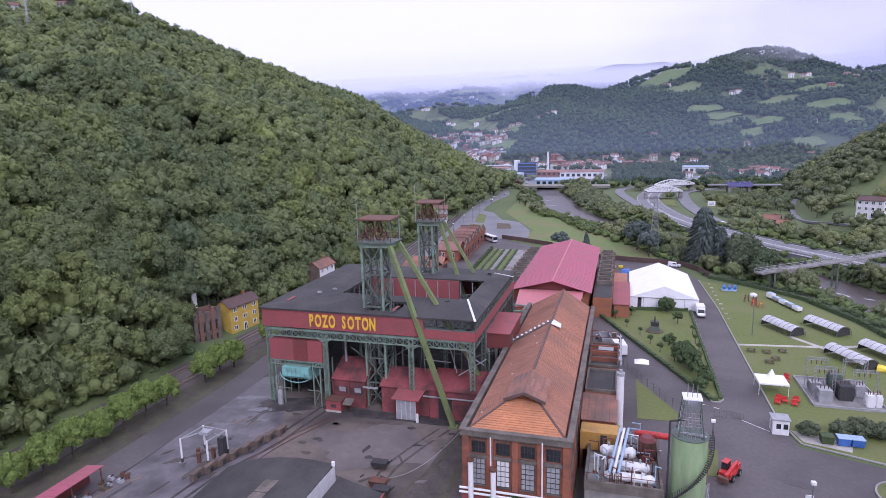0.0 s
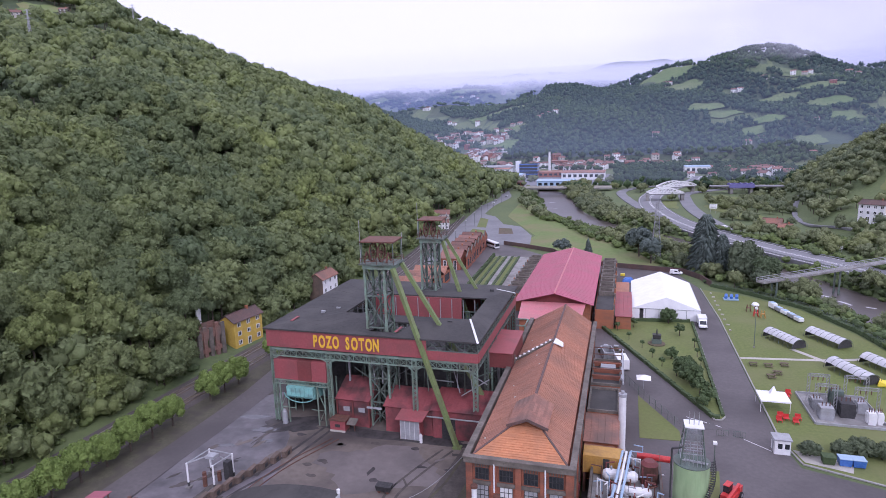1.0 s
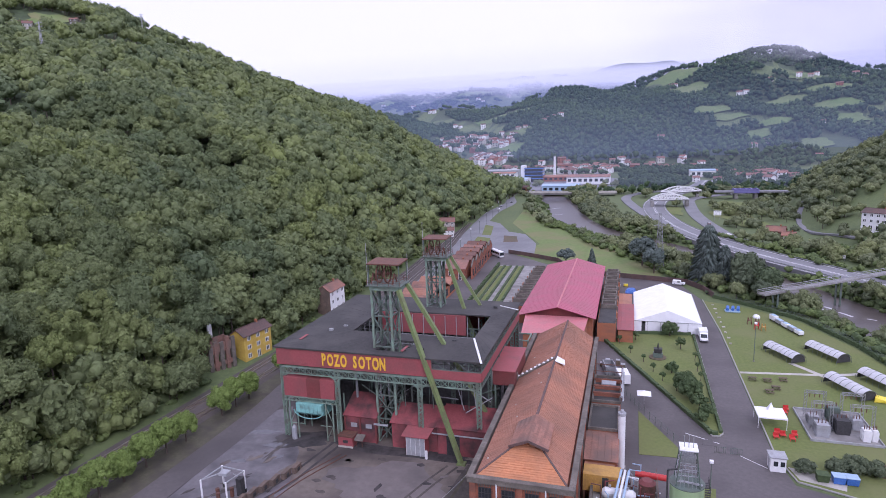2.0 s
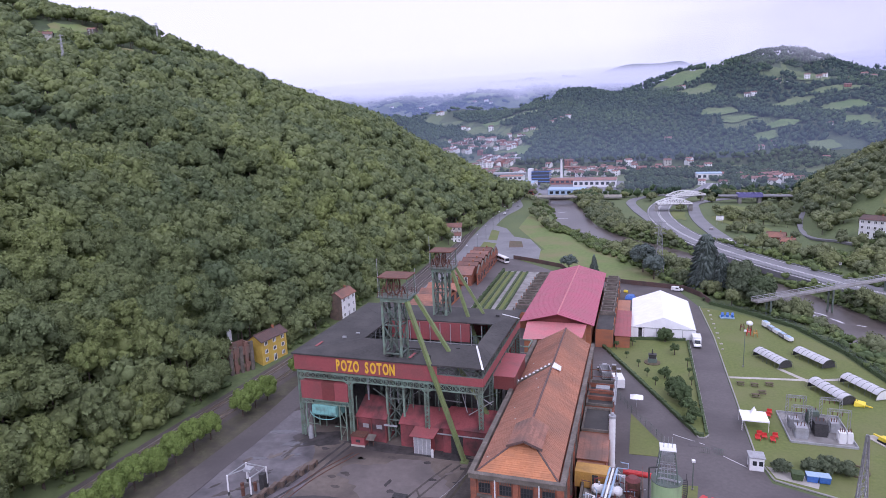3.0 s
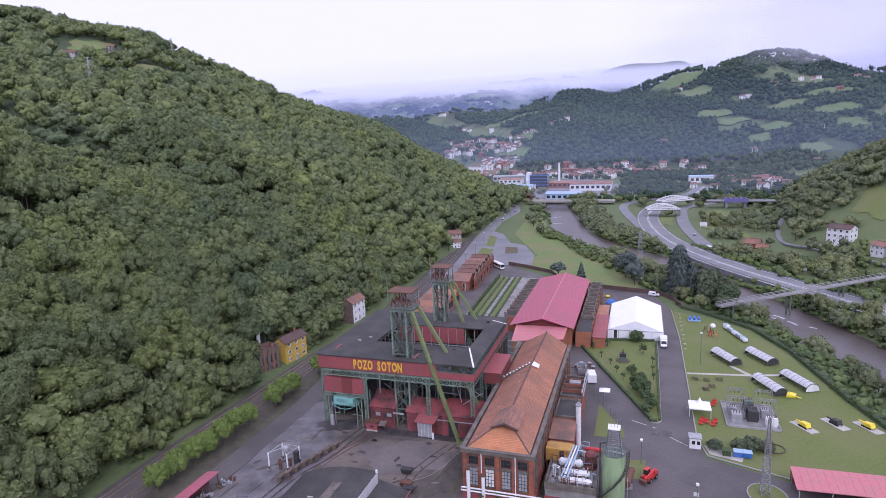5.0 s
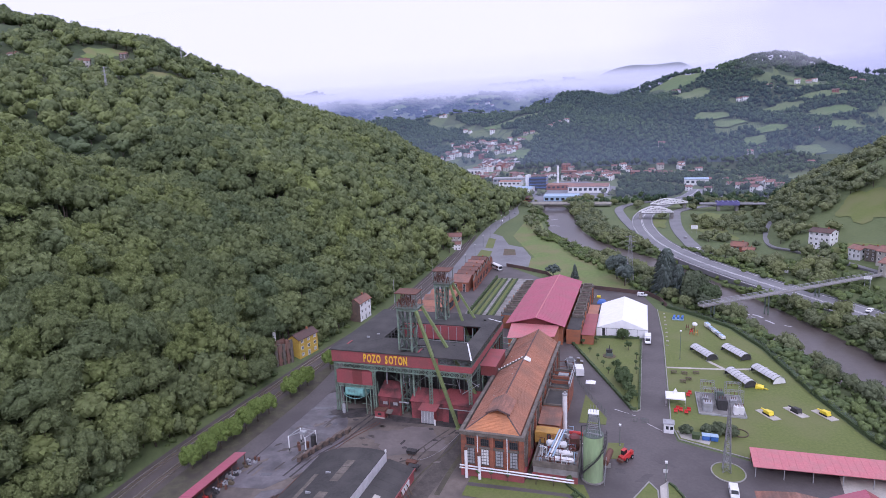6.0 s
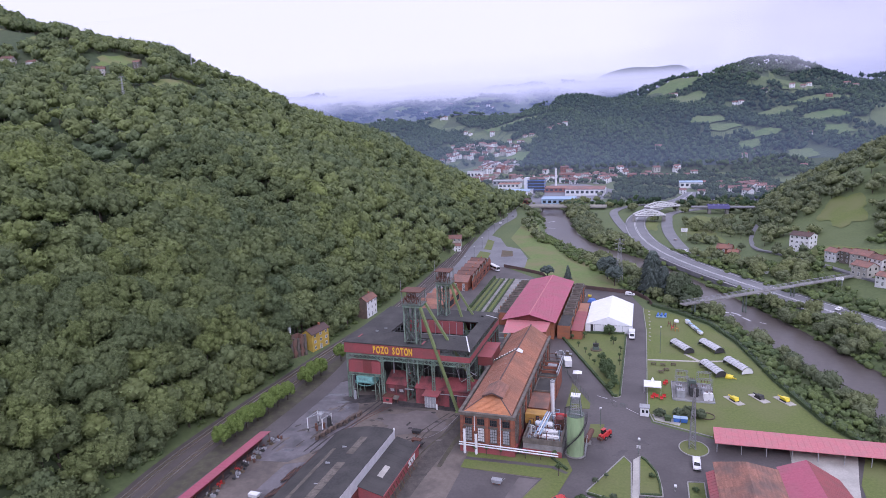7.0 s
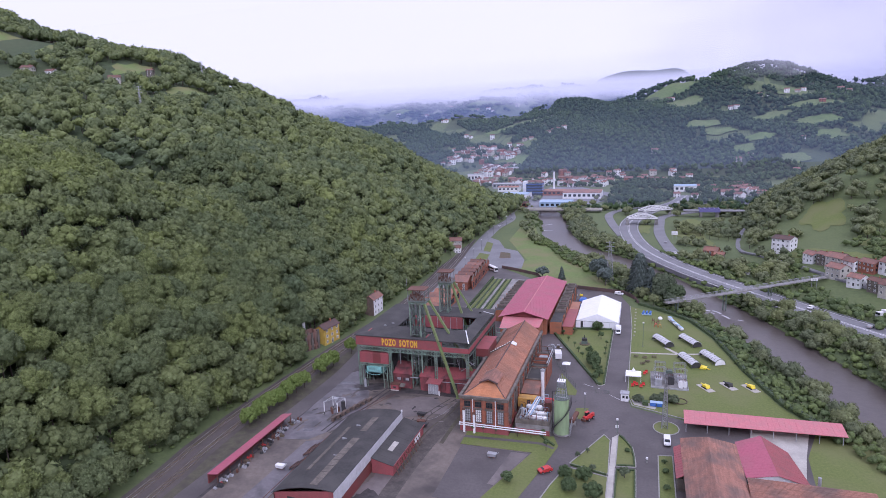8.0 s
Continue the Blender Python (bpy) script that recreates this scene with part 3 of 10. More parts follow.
def crown(seed, clumps, leafs, flat=0.85, leaf=0.1, low=-0.3, small=0.3, large=0.43):
    """A crown of unit radius: billows round a middle, skinned with small leafy sprays that lie along them."""
    r = np.random.RandomState(seed)
    V, T, n = [], [], 0
    C, R = [], []
    turn = r.uniform(0, 6.283)
    for i in range(clumps):
        z = 0.97 - (0.97 - low) * (i + 0.5) / clumps + r.uniform(-0.1, 0.1)
        z = min(z, 1.0)
        a = turn + 2.39996 * i + r.uniform(-0.35, 0.35)
        k = math.sqrt(max(0, 1 - z * z))
        d = np.array([k * math.cos(a), k * math.sin(a), z])
        rad = r.uniform(small, large)
        c = d * (1 - rad) * r.uniform(0.8, 1.08) * (1, 1, flat)
        C.append(c), R.append(rad)
        V.append(ICO_V * rad * r.uniform(0.82, 1.12, (12, 1)) * (1, 1, 0.92) + c), T.append(ICO_T + n)
        n += 12
    if clumps > 2:
        V.append(ICO_V * 0.62 * (1, 1, flat) + (0, 0, 0.02)), T.append(ICO_T + n)
        n += 12
    if leafs:
        C, R = np.array(C), np.array(R)
        w = r.choice(len(C), leafs, p=R ** 2 / np.sum(R ** 2))
        d = r.normal(size=(leafs, 3)) + C[w] / np.maximum(0.2, np.linalg.norm(C[w], axis=1, keepdims=True)) * 0.9
        d /= np.linalg.norm(d, axis=1, keepdims=True)
        p = C[w] + d * (R[w] * r.uniform(0.92, 1.26, leafs))[:, None] * (1, 1, 0.92)
        m = d + r.normal(size=(leafs, 3)) * 0.6
        m /= np.linalg.norm(m, axis=1, keepdims=True)
        a = np.cross(m, r.normal(size=(leafs, 3)))
        a /= np.linalg.norm(a, axis=1, keepdims=True)
        b = np.cross(m, a)
        s = (leaf * r.uniform(0.65, 1.35, leafs))[:, None]
        V.append(np.stack([p - a * s * 0.55 - b * s * 0.35, p + a * s * 0.55 - b * s * 0.3, p + b * s * 0.75], 1).reshape(-1, 3))
        T.append(np.arange(n, n + 3 * leafs).reshape(-1, 3))
    return np.concatenate(V), np.concatenate(T)


def conifer_crown(seed, tiers=11, per=11, taper=0.75):
    """A conifer of unit height: whorls of drooping branches, longer below."""
    r = np.random.RandomState(seed)
    V, T, n = [], [], 0
    for i in range(tiers):
        z = 0.1 + 0.86 * i / (tiers - 1)
        R = 0.27 * (1 - z) ** taper + 0.012
        for k in range(per):
            a = 2 * math.pi * (k + r.uniform(-0.3, 0.3)) / per + i
            L = R * r.uniform(0.6, 1.25)
            d, s = np.array([math.cos(a), math.sin(a), 0]), np.array([-math.sin(a), math.cos(a), 0])
            w = 0.05 * (1.15 - z)
            base, tip = np.array([0, 0, z + 0.03]), d * L + (0, 0, z - 0.3 * L)
            mid = d * L * 0.55 + (0, 0, z + 0.01)
            V.append(np.array([base, mid + s * w, tip, mid - s * w, mid + (0, 0, 0.03), mid - (0, 0, 0.05)]))
            T.append(np.array([(0, 1, 4), (1, 2, 4), (2, 3, 4), (3, 0, 4), (0, 5, 1), (1, 5, 2), (2, 5, 3), (3, 5, 0)]) + n)
            n += 6
    return np.concatenate(V), np.concatenate(T)


TRUNK_V = np.array([(0.5 * c, 0.5 * s, z) for z, k in ((0, 1), (1, 0.6)) for c, s in ((k, 0), (0, k), (-k, 0), (0, -k))])
TRUNK_T = np.array([(0, 1, 5), (0, 5, 4), (1, 2, 6), (1, 6, 5), (2, 3, 7), (2, 7, 6), (3, 0, 4), (3, 4, 7)])


def slope_tone(x, y):
    """Leaf tone: paler yellow-green crowns on the spur, gully behind painted in shade for depth, slow changes
    elsewhere.
    """
    return 0.2 + 0.16 * float(wave(x, y, 31, 9)) + (0.26 * float(wave(x, y, 78, 5)) if y > 900 else 0.0) + 0.3 * math.exp(-((x + 195) / 50) ** 2 - ((y - 96) / 32) ** 2) - 0.3 * math.exp(-((x + 240) / 70) ** 2 - ((y - 192) / 28) ** 2)


def wood(name, spots, templates, mats, label, category="woodland", seed=5):
    """Many trees in one mesh. spots: x, y, ground height, crown radius, crown middle above ground, stretch."""
    r = np.random.RandomState(seed)
    V, T, I, K, n = [], [], [], [], 0
    for x, y, z, rad, mid, tall in spots:
        v, t = templates[r.randint(len(templates))]
        a = r.uniform(0, 6.283)
        c, s = math.cos(a), math.sin(a)
        k = r.uniform(0.85, 1.15)
        w = np.empty_like(v)
        w[:, 0], w[:, 1], w[:, 2] = (v[:, 0] * c - v[:, 1] * s) * rad * k + x, (v[:, 0] * s + v[:, 1] * c) * rad / k + y, v[:, 2] * rad * tall + z + mid
        V.append(w), T.append(t + n), I.append(np.zeros(len(t), int))
        n += len(w)
        w = TRUNK_V * (0.12 * rad, 0.12 * rad, mid + 0.3) + (x, y, z - 0.3)
        V.append(w), T.append(TRUNK_T + n), I.append(np.ones(len(TRUNK_T), int))
        n += len(w)
        K.append(np.full(len(t) + len(TRUNK_T), min(1.0, max(0.0, 0.6 * r.uniform() + slope_tone(x, y)))))
    return tagged(new(name, mesh_np(name, np.concatenate(V), np.concatenate(T), mats, np.concatenate(I), smooth=True, tone=np.concatenate(K))), label, category, "", "stuff")


close_crowns = [crown(70 + i, 26, 2500, leaf=0.082, small=0.19, large=0.33) for i in range(8)]
near_crowns = [crown(10 + i, 15, 420, leaf=0.142, small=0.22, large=0.38) for i in range(8)]
bank_crowns = [crown(110 + i, 10, 420, leaf=0.13, small=0.32, large=0.46) for i in range(6)]
mid_crowns = [crown(30 + i, 8, 190, leaf=0.19, small=0.36, large=0.5) for i in range(7)]
light_crowns = [crown(90 + i, 6, 66, leaf=0.245, small=0.36, large=0.52) for i in range(7)]
speck_crowns = [crown(130 + i, 2, 9, leaf=0.42, low=0.1, small=0.5, large=0.68) for i in range(8)]
far_crowns = [crown(50 + i, 3, 12, leaf=0.34, low=0.2, small=0.45, large=0.6) for i in range(8)]


def scatter(x0, x1, y0, y1, step, keep, seed):
    """Spots on a jittered grid."""
    r = np.random.RandomState(seed)
    X, Y = np.meshgrid(np.arange(x0, x1, step), np.arange(y0, y1, step))
    X, Y = X + r.uniform(-0.48, 0.48, X.shape) * step, Y + r.uniform(-0.48, 0.48, X.shape) * step
    ok = keep(X, Y)
    return X[ok], Y[ok], r


def in_sight(x, y):
    """The part of the hill that faces the mine and the valley."""
    return y > -118 + 0.69 * (np.abs(x) - 50)


def clearing(x, y, cx, cy, rx, ry):
    return ((x - cx) / rx) ** 2 + ((y - cy) / ry) ** 2 < 1


def patches(x, y, s, k):
    """A slow field that opens glades and pastures."""
    return wave(x, y, s, k) + 0.6 * wave(x, y, s * 0.37, k + 5)


# wooded hill west of the mine
HOUSES_CLEAR = lambda x, y: ~clearing(x, y, -100.5, 139, 7.0, 8.5) & ~clearing(x, y, -101, 126, 6.5, 8.5) & ~clearing(x, y, -97.5, 183, 7, 9) & ~clearing(x, y, -104, 348, 9, 12)
WOOD_EDGE = lambda x, y: x < foot_left(y) + 1.4
for name, x0, x1, y0, y1, crowns, seed in (("hillside_trees", -140, -97, -84, 132, close_crowns, 3), ("upper_hillside_trees", -236, -140, -84, 250, near_crowns, 4), ("hillside_trees", -140, -97, 132, 250, near_crowns, 7), ("far_hillside_trees", -236, -98, 250, 470, light_crowns, 5), ("hill_end_trees", -300, -98, 470, 640, far_crowns, 6)):
    X, Y, r = scatter(x0, x1, y0, y1, 6.6, lambda x, y: in_sight(x, y) & WOOD_EDGE(x, y) & HOUSES_CLEAR(x, y), seed)
    Z = height(X, Y)
    wood(name, [(x, y, z, r.uniform(3.9, 6.5), r.uniform(7.8, 11.0) * (0.62 if x > -106 else 1), r.uniform(0.9, 1.25)) for x, y, z in zip(X, Y, Z)], crowns, [OAK, BARK], "dense green broadleaf trees covering the steep hillside")
X, Y, r = scatter(-160, -99, -84, 270, 5.5, lambda x, y: (x < foot_left(y) + 0.2) & in_sight(x, y) & HOUSES_CLEAR(x, y), 24)
wood("hillside_undergrowth", [(x, y, float(height(x, y)), r.uniform(3.8, 5.2), r.uniform(4.4, 7.6) * (0.6 if x > -106 else 1), 1.05) for x, y in zip(X, Y)], mid_crowns, [OAK, BARK], "young trees and scrub under the hillside canopy")
X, Y, r = scatter(-124, -99, -84, 300, 4.3, lambda x, y: (x < foot_left(y) + 1.2) & HOUSES_CLEAR(x, y), 25)
wood("hill_edge_saplings", [(x, y, float(height(x, y)), r.uniform(2.2, 3.8), r.uniform(1.6, 3.8), 1.1) for x, y in zip(X, Y)], light_crowns, [OAK, BARK], "leafy saplings along the lower edge of the wood")
HILL_FARMS = ((-491, 326, 25), (-465, 327, 15), (-415, 389, 20), (-416, 347, 40))
HILL_FIELDS = ((-366, 379, 15, 38, 0.25), (-442, 394, 13, 24, 0.2), (-564, 377, 42, 20, 0.0), (-510, 318, 20, 12, 0.3))
X, Y, r = scatter(-740, -234, -60, 530, 9.9, lambda x, y: in_sight(x, y) & ~np.any([clearing(x, y, c[0] + 8, c[1] - 10, c[2] + 8, c[3] + 9) for c in HILL_FIELDS] + [clearing(x, y, c[0] + 8, c[1] - 9, 17, 17) for c in HILL_FARMS], axis=0), 14)
Z = height(X, Y)
wood("ridge_trees", [(x, y, z, r.uniform(4.4, 7.4), r.uniform(4.5, 8.0), r.uniform(0.85, 1.25)) for x, y, z in zip(X, Y, Z)], light_crowns, [OAK, BARK], "green broadleaf trees along the ridge of the hill")
# brambles and bushes at the foot of the hill
X, Y, r = scatter(-112, -98.5, -70, 300, 2.7, lambda x, y: HOUSES_CLEAR(x, y) & (x < foot_left(y) + 2.4 - 1.0 * (1 - sstep(85, 125, y))), 15)
wood("hill_foot_bushes", [(x, y, float(height(x, y)), r.uniform(0.8, 2.1), r.uniform(0.2, 1.0), 0.8) for x, y in zip(X, Y)], far_crowns, [SHRUB, BARK], "green bushes and brambles at the hill foot", "bushes")
# east side of the valley
X, Y, r = scatter(92, 430, 110, 700, 8.3, lambda x, y: (x > foot_right(y) + 3) & (x < 330) & ~((y < 200) & (x > 260)) & (patches(x, y, 33, 2) > np.where(y > 398, -1.5, np.where((y < 335) & (x < 190), 0.15, -0.45))) & ~clearing(x, y, 146, 345, 12, 34) & ~clearing(x, y, 137, 284, 24, 52) & ~clearing(x, y, 119, 342, 13, 14) & ~clearing(x, y, 180, 310, 24, 30) & ~clearing(x, y, 190, 245, 34, 26) & ~clearing(x, y, 150, 380, 12, 22), 6)
Z = height(X, Y)
wood("valley_side_trees", [(x, y, z, r.uniform(2.4, 4.9), r.uniform(2.2, 5.4), r.uniform(0.85, 1.3)) for x, y, z in zip(X, Y, Z)], light_crowns, [BANK, BARK], "mixed trees on the eastern valley side")


def road_gap(x, y):
    d = np.full(np.shape(x), 1e9)
    for (x0, y0) in HIGHWAY[::2]:
        d = np.minimum(d, np.hypot(x - x0, y - y0))
    return d


# river banks and the strips beside the carriageway
X, Y, r = scatter(-110, 190, 40, 640, 5.0, lambda x, y: (river_gap(x, y) > 13.5) & (river_gap(x, y) < 33) & (road_gap(x, y) > 12) & ~((y < 235) & (x < np.interp(y, [60, 101, 116, 143, 178, 200, 216, 235], [100, 84, 78, 71, 64, 57, 46, 20]) + np.where(y < 215, 6.5, 1.5))) & (patches(x, y, 9, 5) > -0.75) & ~((y > 255) & (y < 420) & (x < np.interp(y, [255, 300, 420], [14, -12, -62]))) & (x > -100), 7)
Z = height(X, Y)
bank = [(x, y, z, r.uniform(1.7, 4.3), r.uniform(1.2, 4.2), r.uniform(0.85, 1.25)) for x, y, z in zip(X, Y, Z)]
WESTBANK = lambda x, y: (y > 330) & (x < np.interp(y, [330, 380, 440, 505, 560, 640], [22, -14, -38, -50, -62, -75]))
bank = [b for i, b in enumerate(bank) if not WESTBANK(b[0], b[1]) or i % 7 == 0]
wood("river_bank_trees", [b for b in bank if b[1] < 290], bank_crowns, [BANK, BARK], "grey-green willows and alders along the river banks")
wood("upstream_bank_trees", [b for b in bank if b[1] >= 290], light_crowns, [BANK, BARK], "willows along the river further up the valley")
X, Y, r = scatter(-60, 170, 60, 420, 3.3, lambda x, y: (river_gap(x, y) > 12.5) & (river_gap(x, y) < 38) & (road_gap(x, y) > 10) & ~((y < 235) & (x < np.interp(y, [60, 101, 116, 143, 178, 200, 216, 235], [100, 84, 78, 71, 64, 57, 46, 20]) - 1.6)) & ~((y > 200) & (x < np.interp(y, [200, 255, 300, 420], [58, 18, -8, -58]))), 17)
wood("river_bank_scrub", [(x, y, float(height(x, y)), r.uniform(1.3, 2.6), r.uniform(0.4, 1.6), 0.9) for x, y in zip(X, Y)], far_crowns, [SHRUB, BARK], "brambles and young willows on the river banks", "bushes")
X, Y, r = scatter(70, 175, 120, 330, 4.4, lambda x, y: (river_gap(x, y) > 20) & (road_gap(x, y) > 9.5) & (x > np.interp(y, [120, 194, 250, 303, 330], [190, 128, 92, 62, 52])) & (patches(x, y, 17, 7) > -0.75) & ~clearing(x, y, 137, 286, 15, 52) & ~clearing(x, y, 119, 342, 13, 14), 27)
wood("roadside_scrub", [(x, y, float(height(x, y)), r.uniform(1.5, 3.2), r.uniform(0.6, 2.2), 0.95) for x, y in zip(X, Y)], far_crowns, [SHRUB, BARK], "dense green scrub on the slope above the highway", "bushes")
X, Y, r = scatter(-20, 200, 170, 620, 8.5, lambda x, y: (river_gap(x, y) > 30) & (road_gap(x, y) > 14) & (x > np.interp(y, [170, 260, 330, 420, 620], [95, 75, 30, 12, 10])) & (x < foot_right(y) + 4) & (patches(x, y, 21, 4) > np.where(y < 340, 0.55, 0.1)) & ~((y > 400) & (np.abs(x - 47) < 9)), 8)
wood("roadside_trees", [(x, y, float(height(x, y)), r.uniform(2.4, 4.6), r.uniform(2, 5), 1.0) for x, y in zip(X, Y)], mid_crowns, [BANK, BARK], "scattered green trees round the road interchange")
X, Y, r = scatter(-300, -10, 865, 1000, 10.5, lambda x, y: patches(x, y, 24, 12) > -0.15, 19)
wood("town_trees", [(x, y, float(height(x, y)), r.uniform(2.6, 5.0), r.uniform(2, 4.5), 1.1) for x, y in zip(X, Y)], far_crowns, [FARWOOD, BARK], "green garden trees between the houses of the town")
X, Y, r = scatter(-110, 0, 590, 700, 8.5, lambda x, y: (river_gap(x, y) > 15) & (patches(x, y, 18, 14) > 0.1) & ~((x < -44) & (y > 608) & (y < 668)), 20)
wood("town_trees", [(x, y, float(height(x, y)), r.uniform(2.2, 4.4), r.uniform(2, 4.5), 1.1) for x, y in zip(X, Y)], light_crowns, [BANK, BARK], "green trees before the factory estate")
X, Y, r = scatter(-60, 190, 590, 990, 9.5, lambda x, y: (river_gap(x, y) > 16) & (road_gap(x, y) > 14) & (patches(x, y, 30, 9) > -0.55) & ~((x < -10) & (y > 600) & (y < 880)), 9)
wood("valley_trees", [(x, y, float(height(x, y)), r.uniform(3, 5.6), r.uniform(2, 5), 1.1) for x, y in zip(X, Y)], far_crowns, [FARWOOD, BARK], "green trees between the town and the interchange")
X, Y, r = scatter(-96, 0, 380, 600, 4.6, lambda x, y: WESTBANK(x, y) & (river_gap(x, y) > 12.5) & (river_gap(x, y) < 30) & (x > -88) & (patches(x, y, 14, 3) > -0.1), 33)
wood("west_bank_scrub", [(x, y, float(height(x, y)), r.uniform(1.0, 2.4), r.uniform(0.4, 1.6), 0.95) for x, y in zip(X, Y)], mid_crowns, [SHRUB, BARK], "low scrub between the meadow and the river", "bushes")
# far woods with pastures between them
PASTURES = [(84, 1446, 58, 40), (111, 1343, 40, 29), (140, 1203, 34, 19), (324, 1310, 38, 34), (332, 1229, 50, 14), (258, 1206, 35, 15), (324, 1157, 39, 15), (330, 1105, 22, 16), (223, 1100, 26, 14), (193, 1066, 20, 17), (163, 1156, 27, 14), (262, 1020, 22, 14), (-422, 1733, 59, 33), (-454, 1663, 40, 21), (-222, 1371, 72, 17), (-199, 1073, 22, 27), (-212, 1209, 35, 19), (-719, 1766, 45, 24), (-574, 1667, 50, 16), (-308, 1376, 33, 22)]
X, Y, r = scatter(-800, 700, 930, 1530, 8.7, lambda x, y: (x > -0.52 * y - 60) & ~((x > -380) & (x < -195) & (y > 980) & (y < 1240) & (patches(x, y, 17, 8) > -0.5)) & (patches(x, y, 48, 3) > np.where(x > 140, np.where(y > 1090, -0.5, -1.1), np.where(x < -190, -0.35, -2.5))) & ~((y < 1000) & (x < 160)) & ~np.any([clearing(x, y, c[0], c[1] - 3, c[2] * 0.98, c[3] + 3) for c in PASTURES], axis=0), 11)
Z = height(X, Y)
wood("mountain_trees", [(x, y, z, r.uniform(3.9, 6.5), r.uniform(3.0, 6.0), r.uniform(0.9, 1.6)) for x, y, z in zip(X, Y, Z)], speck_crowns, [FARWOOD, BARK], "distant woods on the mountain sides")
X, Y, r = scatter(-1150, 300, 1560, 2060, 19, lambda x, y: (patches(x, y, 60, 6) > -0.5) & ~np.any([clearing(x, y, c[0], c[1], c[2] * 0.82, c[3] * 0.8) for c in PASTURES], axis=0), 12)
Z = height(X, Y)
wood("distant_trees", [(x, y, z, r.uniform(8, 13), r.uniform(2, 5), 0.6) for x, y, z in zip(X, Y, Z)], speck_crowns, [FARWOOD, BARK], "far woods under the cloud")


def drape(name, cx, cy, rx, ry, material, label, lift=0.25, turn=0.0, n=18):
    """A field with a ragged oval edge, laid over the ground."""
    V, T = [], []
    rr = np.random.RandomState(int(abs(cx * 3 + cy)))
    edge = 1 + 0.16 * np.sin(np.arange(n * 2) * 0.9 + rr.uniform(0, 6)) + rr.uniform(-0.1, 0.1, n * 2)
    m = n * 2
    for i in range(1, 7):
        for j in range(m):
            a = 2 * math.pi * j / m
            k = i / 6 * edge[j]
            dx, dy = rx * k * math.cos(a), ry * k * math.sin(a)
            x, y = cx + dx * math.cos(turn) - dy * math.sin(turn), cy + dx * math.sin(turn) + dy * math.cos(turn)
            V.append((x, y, float(height(x, y)) + lift))
    V.append((cx, cy, float(height(cx, cy)) + lift))
    for j in range(m):
        T.append((len(V) - 1, j, (j + 1) % m))
        for i in range(5):
            a, b, c, d = i * m + j, i * m + (j + 1) % m, (i + 1) * m + (j + 1) % m, (i + 1) * m + j
            T += [(a, d, c), (a, c, b)]
    return tagged(new(name, mesh_np(name, np.array(V), np.array(T), [material], smooth=True)), label, "field", "", "structure")


for c in PASTURES:
    drape("pasture", *c, FARPASTURE, "distant green pasture on the mountain", 2.2)
for cx, cy, rx, ry, a in ((180, 310, 25, 30, 0), (190, 245, 34, 26, 0.4), (150, 382, 12, 22, 0), (70, 440, 12, 50, 0.1), (78, 500, 16, 30, 0), (33, 470, 6, 26, 0), (140, 300, 10, 40, 0.5)):
    drape("pasture", cx, cy, rx, ry, GRASS, "bright green pasture between trees", 0.3, a)
for c in HILL_FIELDS:
    drape("pasture", *c[:4], PASTURE, "bright green hill pasture among trees", 0.4, c[4])
sheet("meadow", [(-52, 292), (-44, 289.5), (-29, 280), (-20, 259.5), (12, 251.5), (16, 262), (-5, 310), (-34, 366), (-54, 430), (-66, 480), (-78, 470), (-74, 400), (-58, 358), (-45, 325)], 0.02, PASTURE, "yellow-green meadow beside the river", category="meadow")


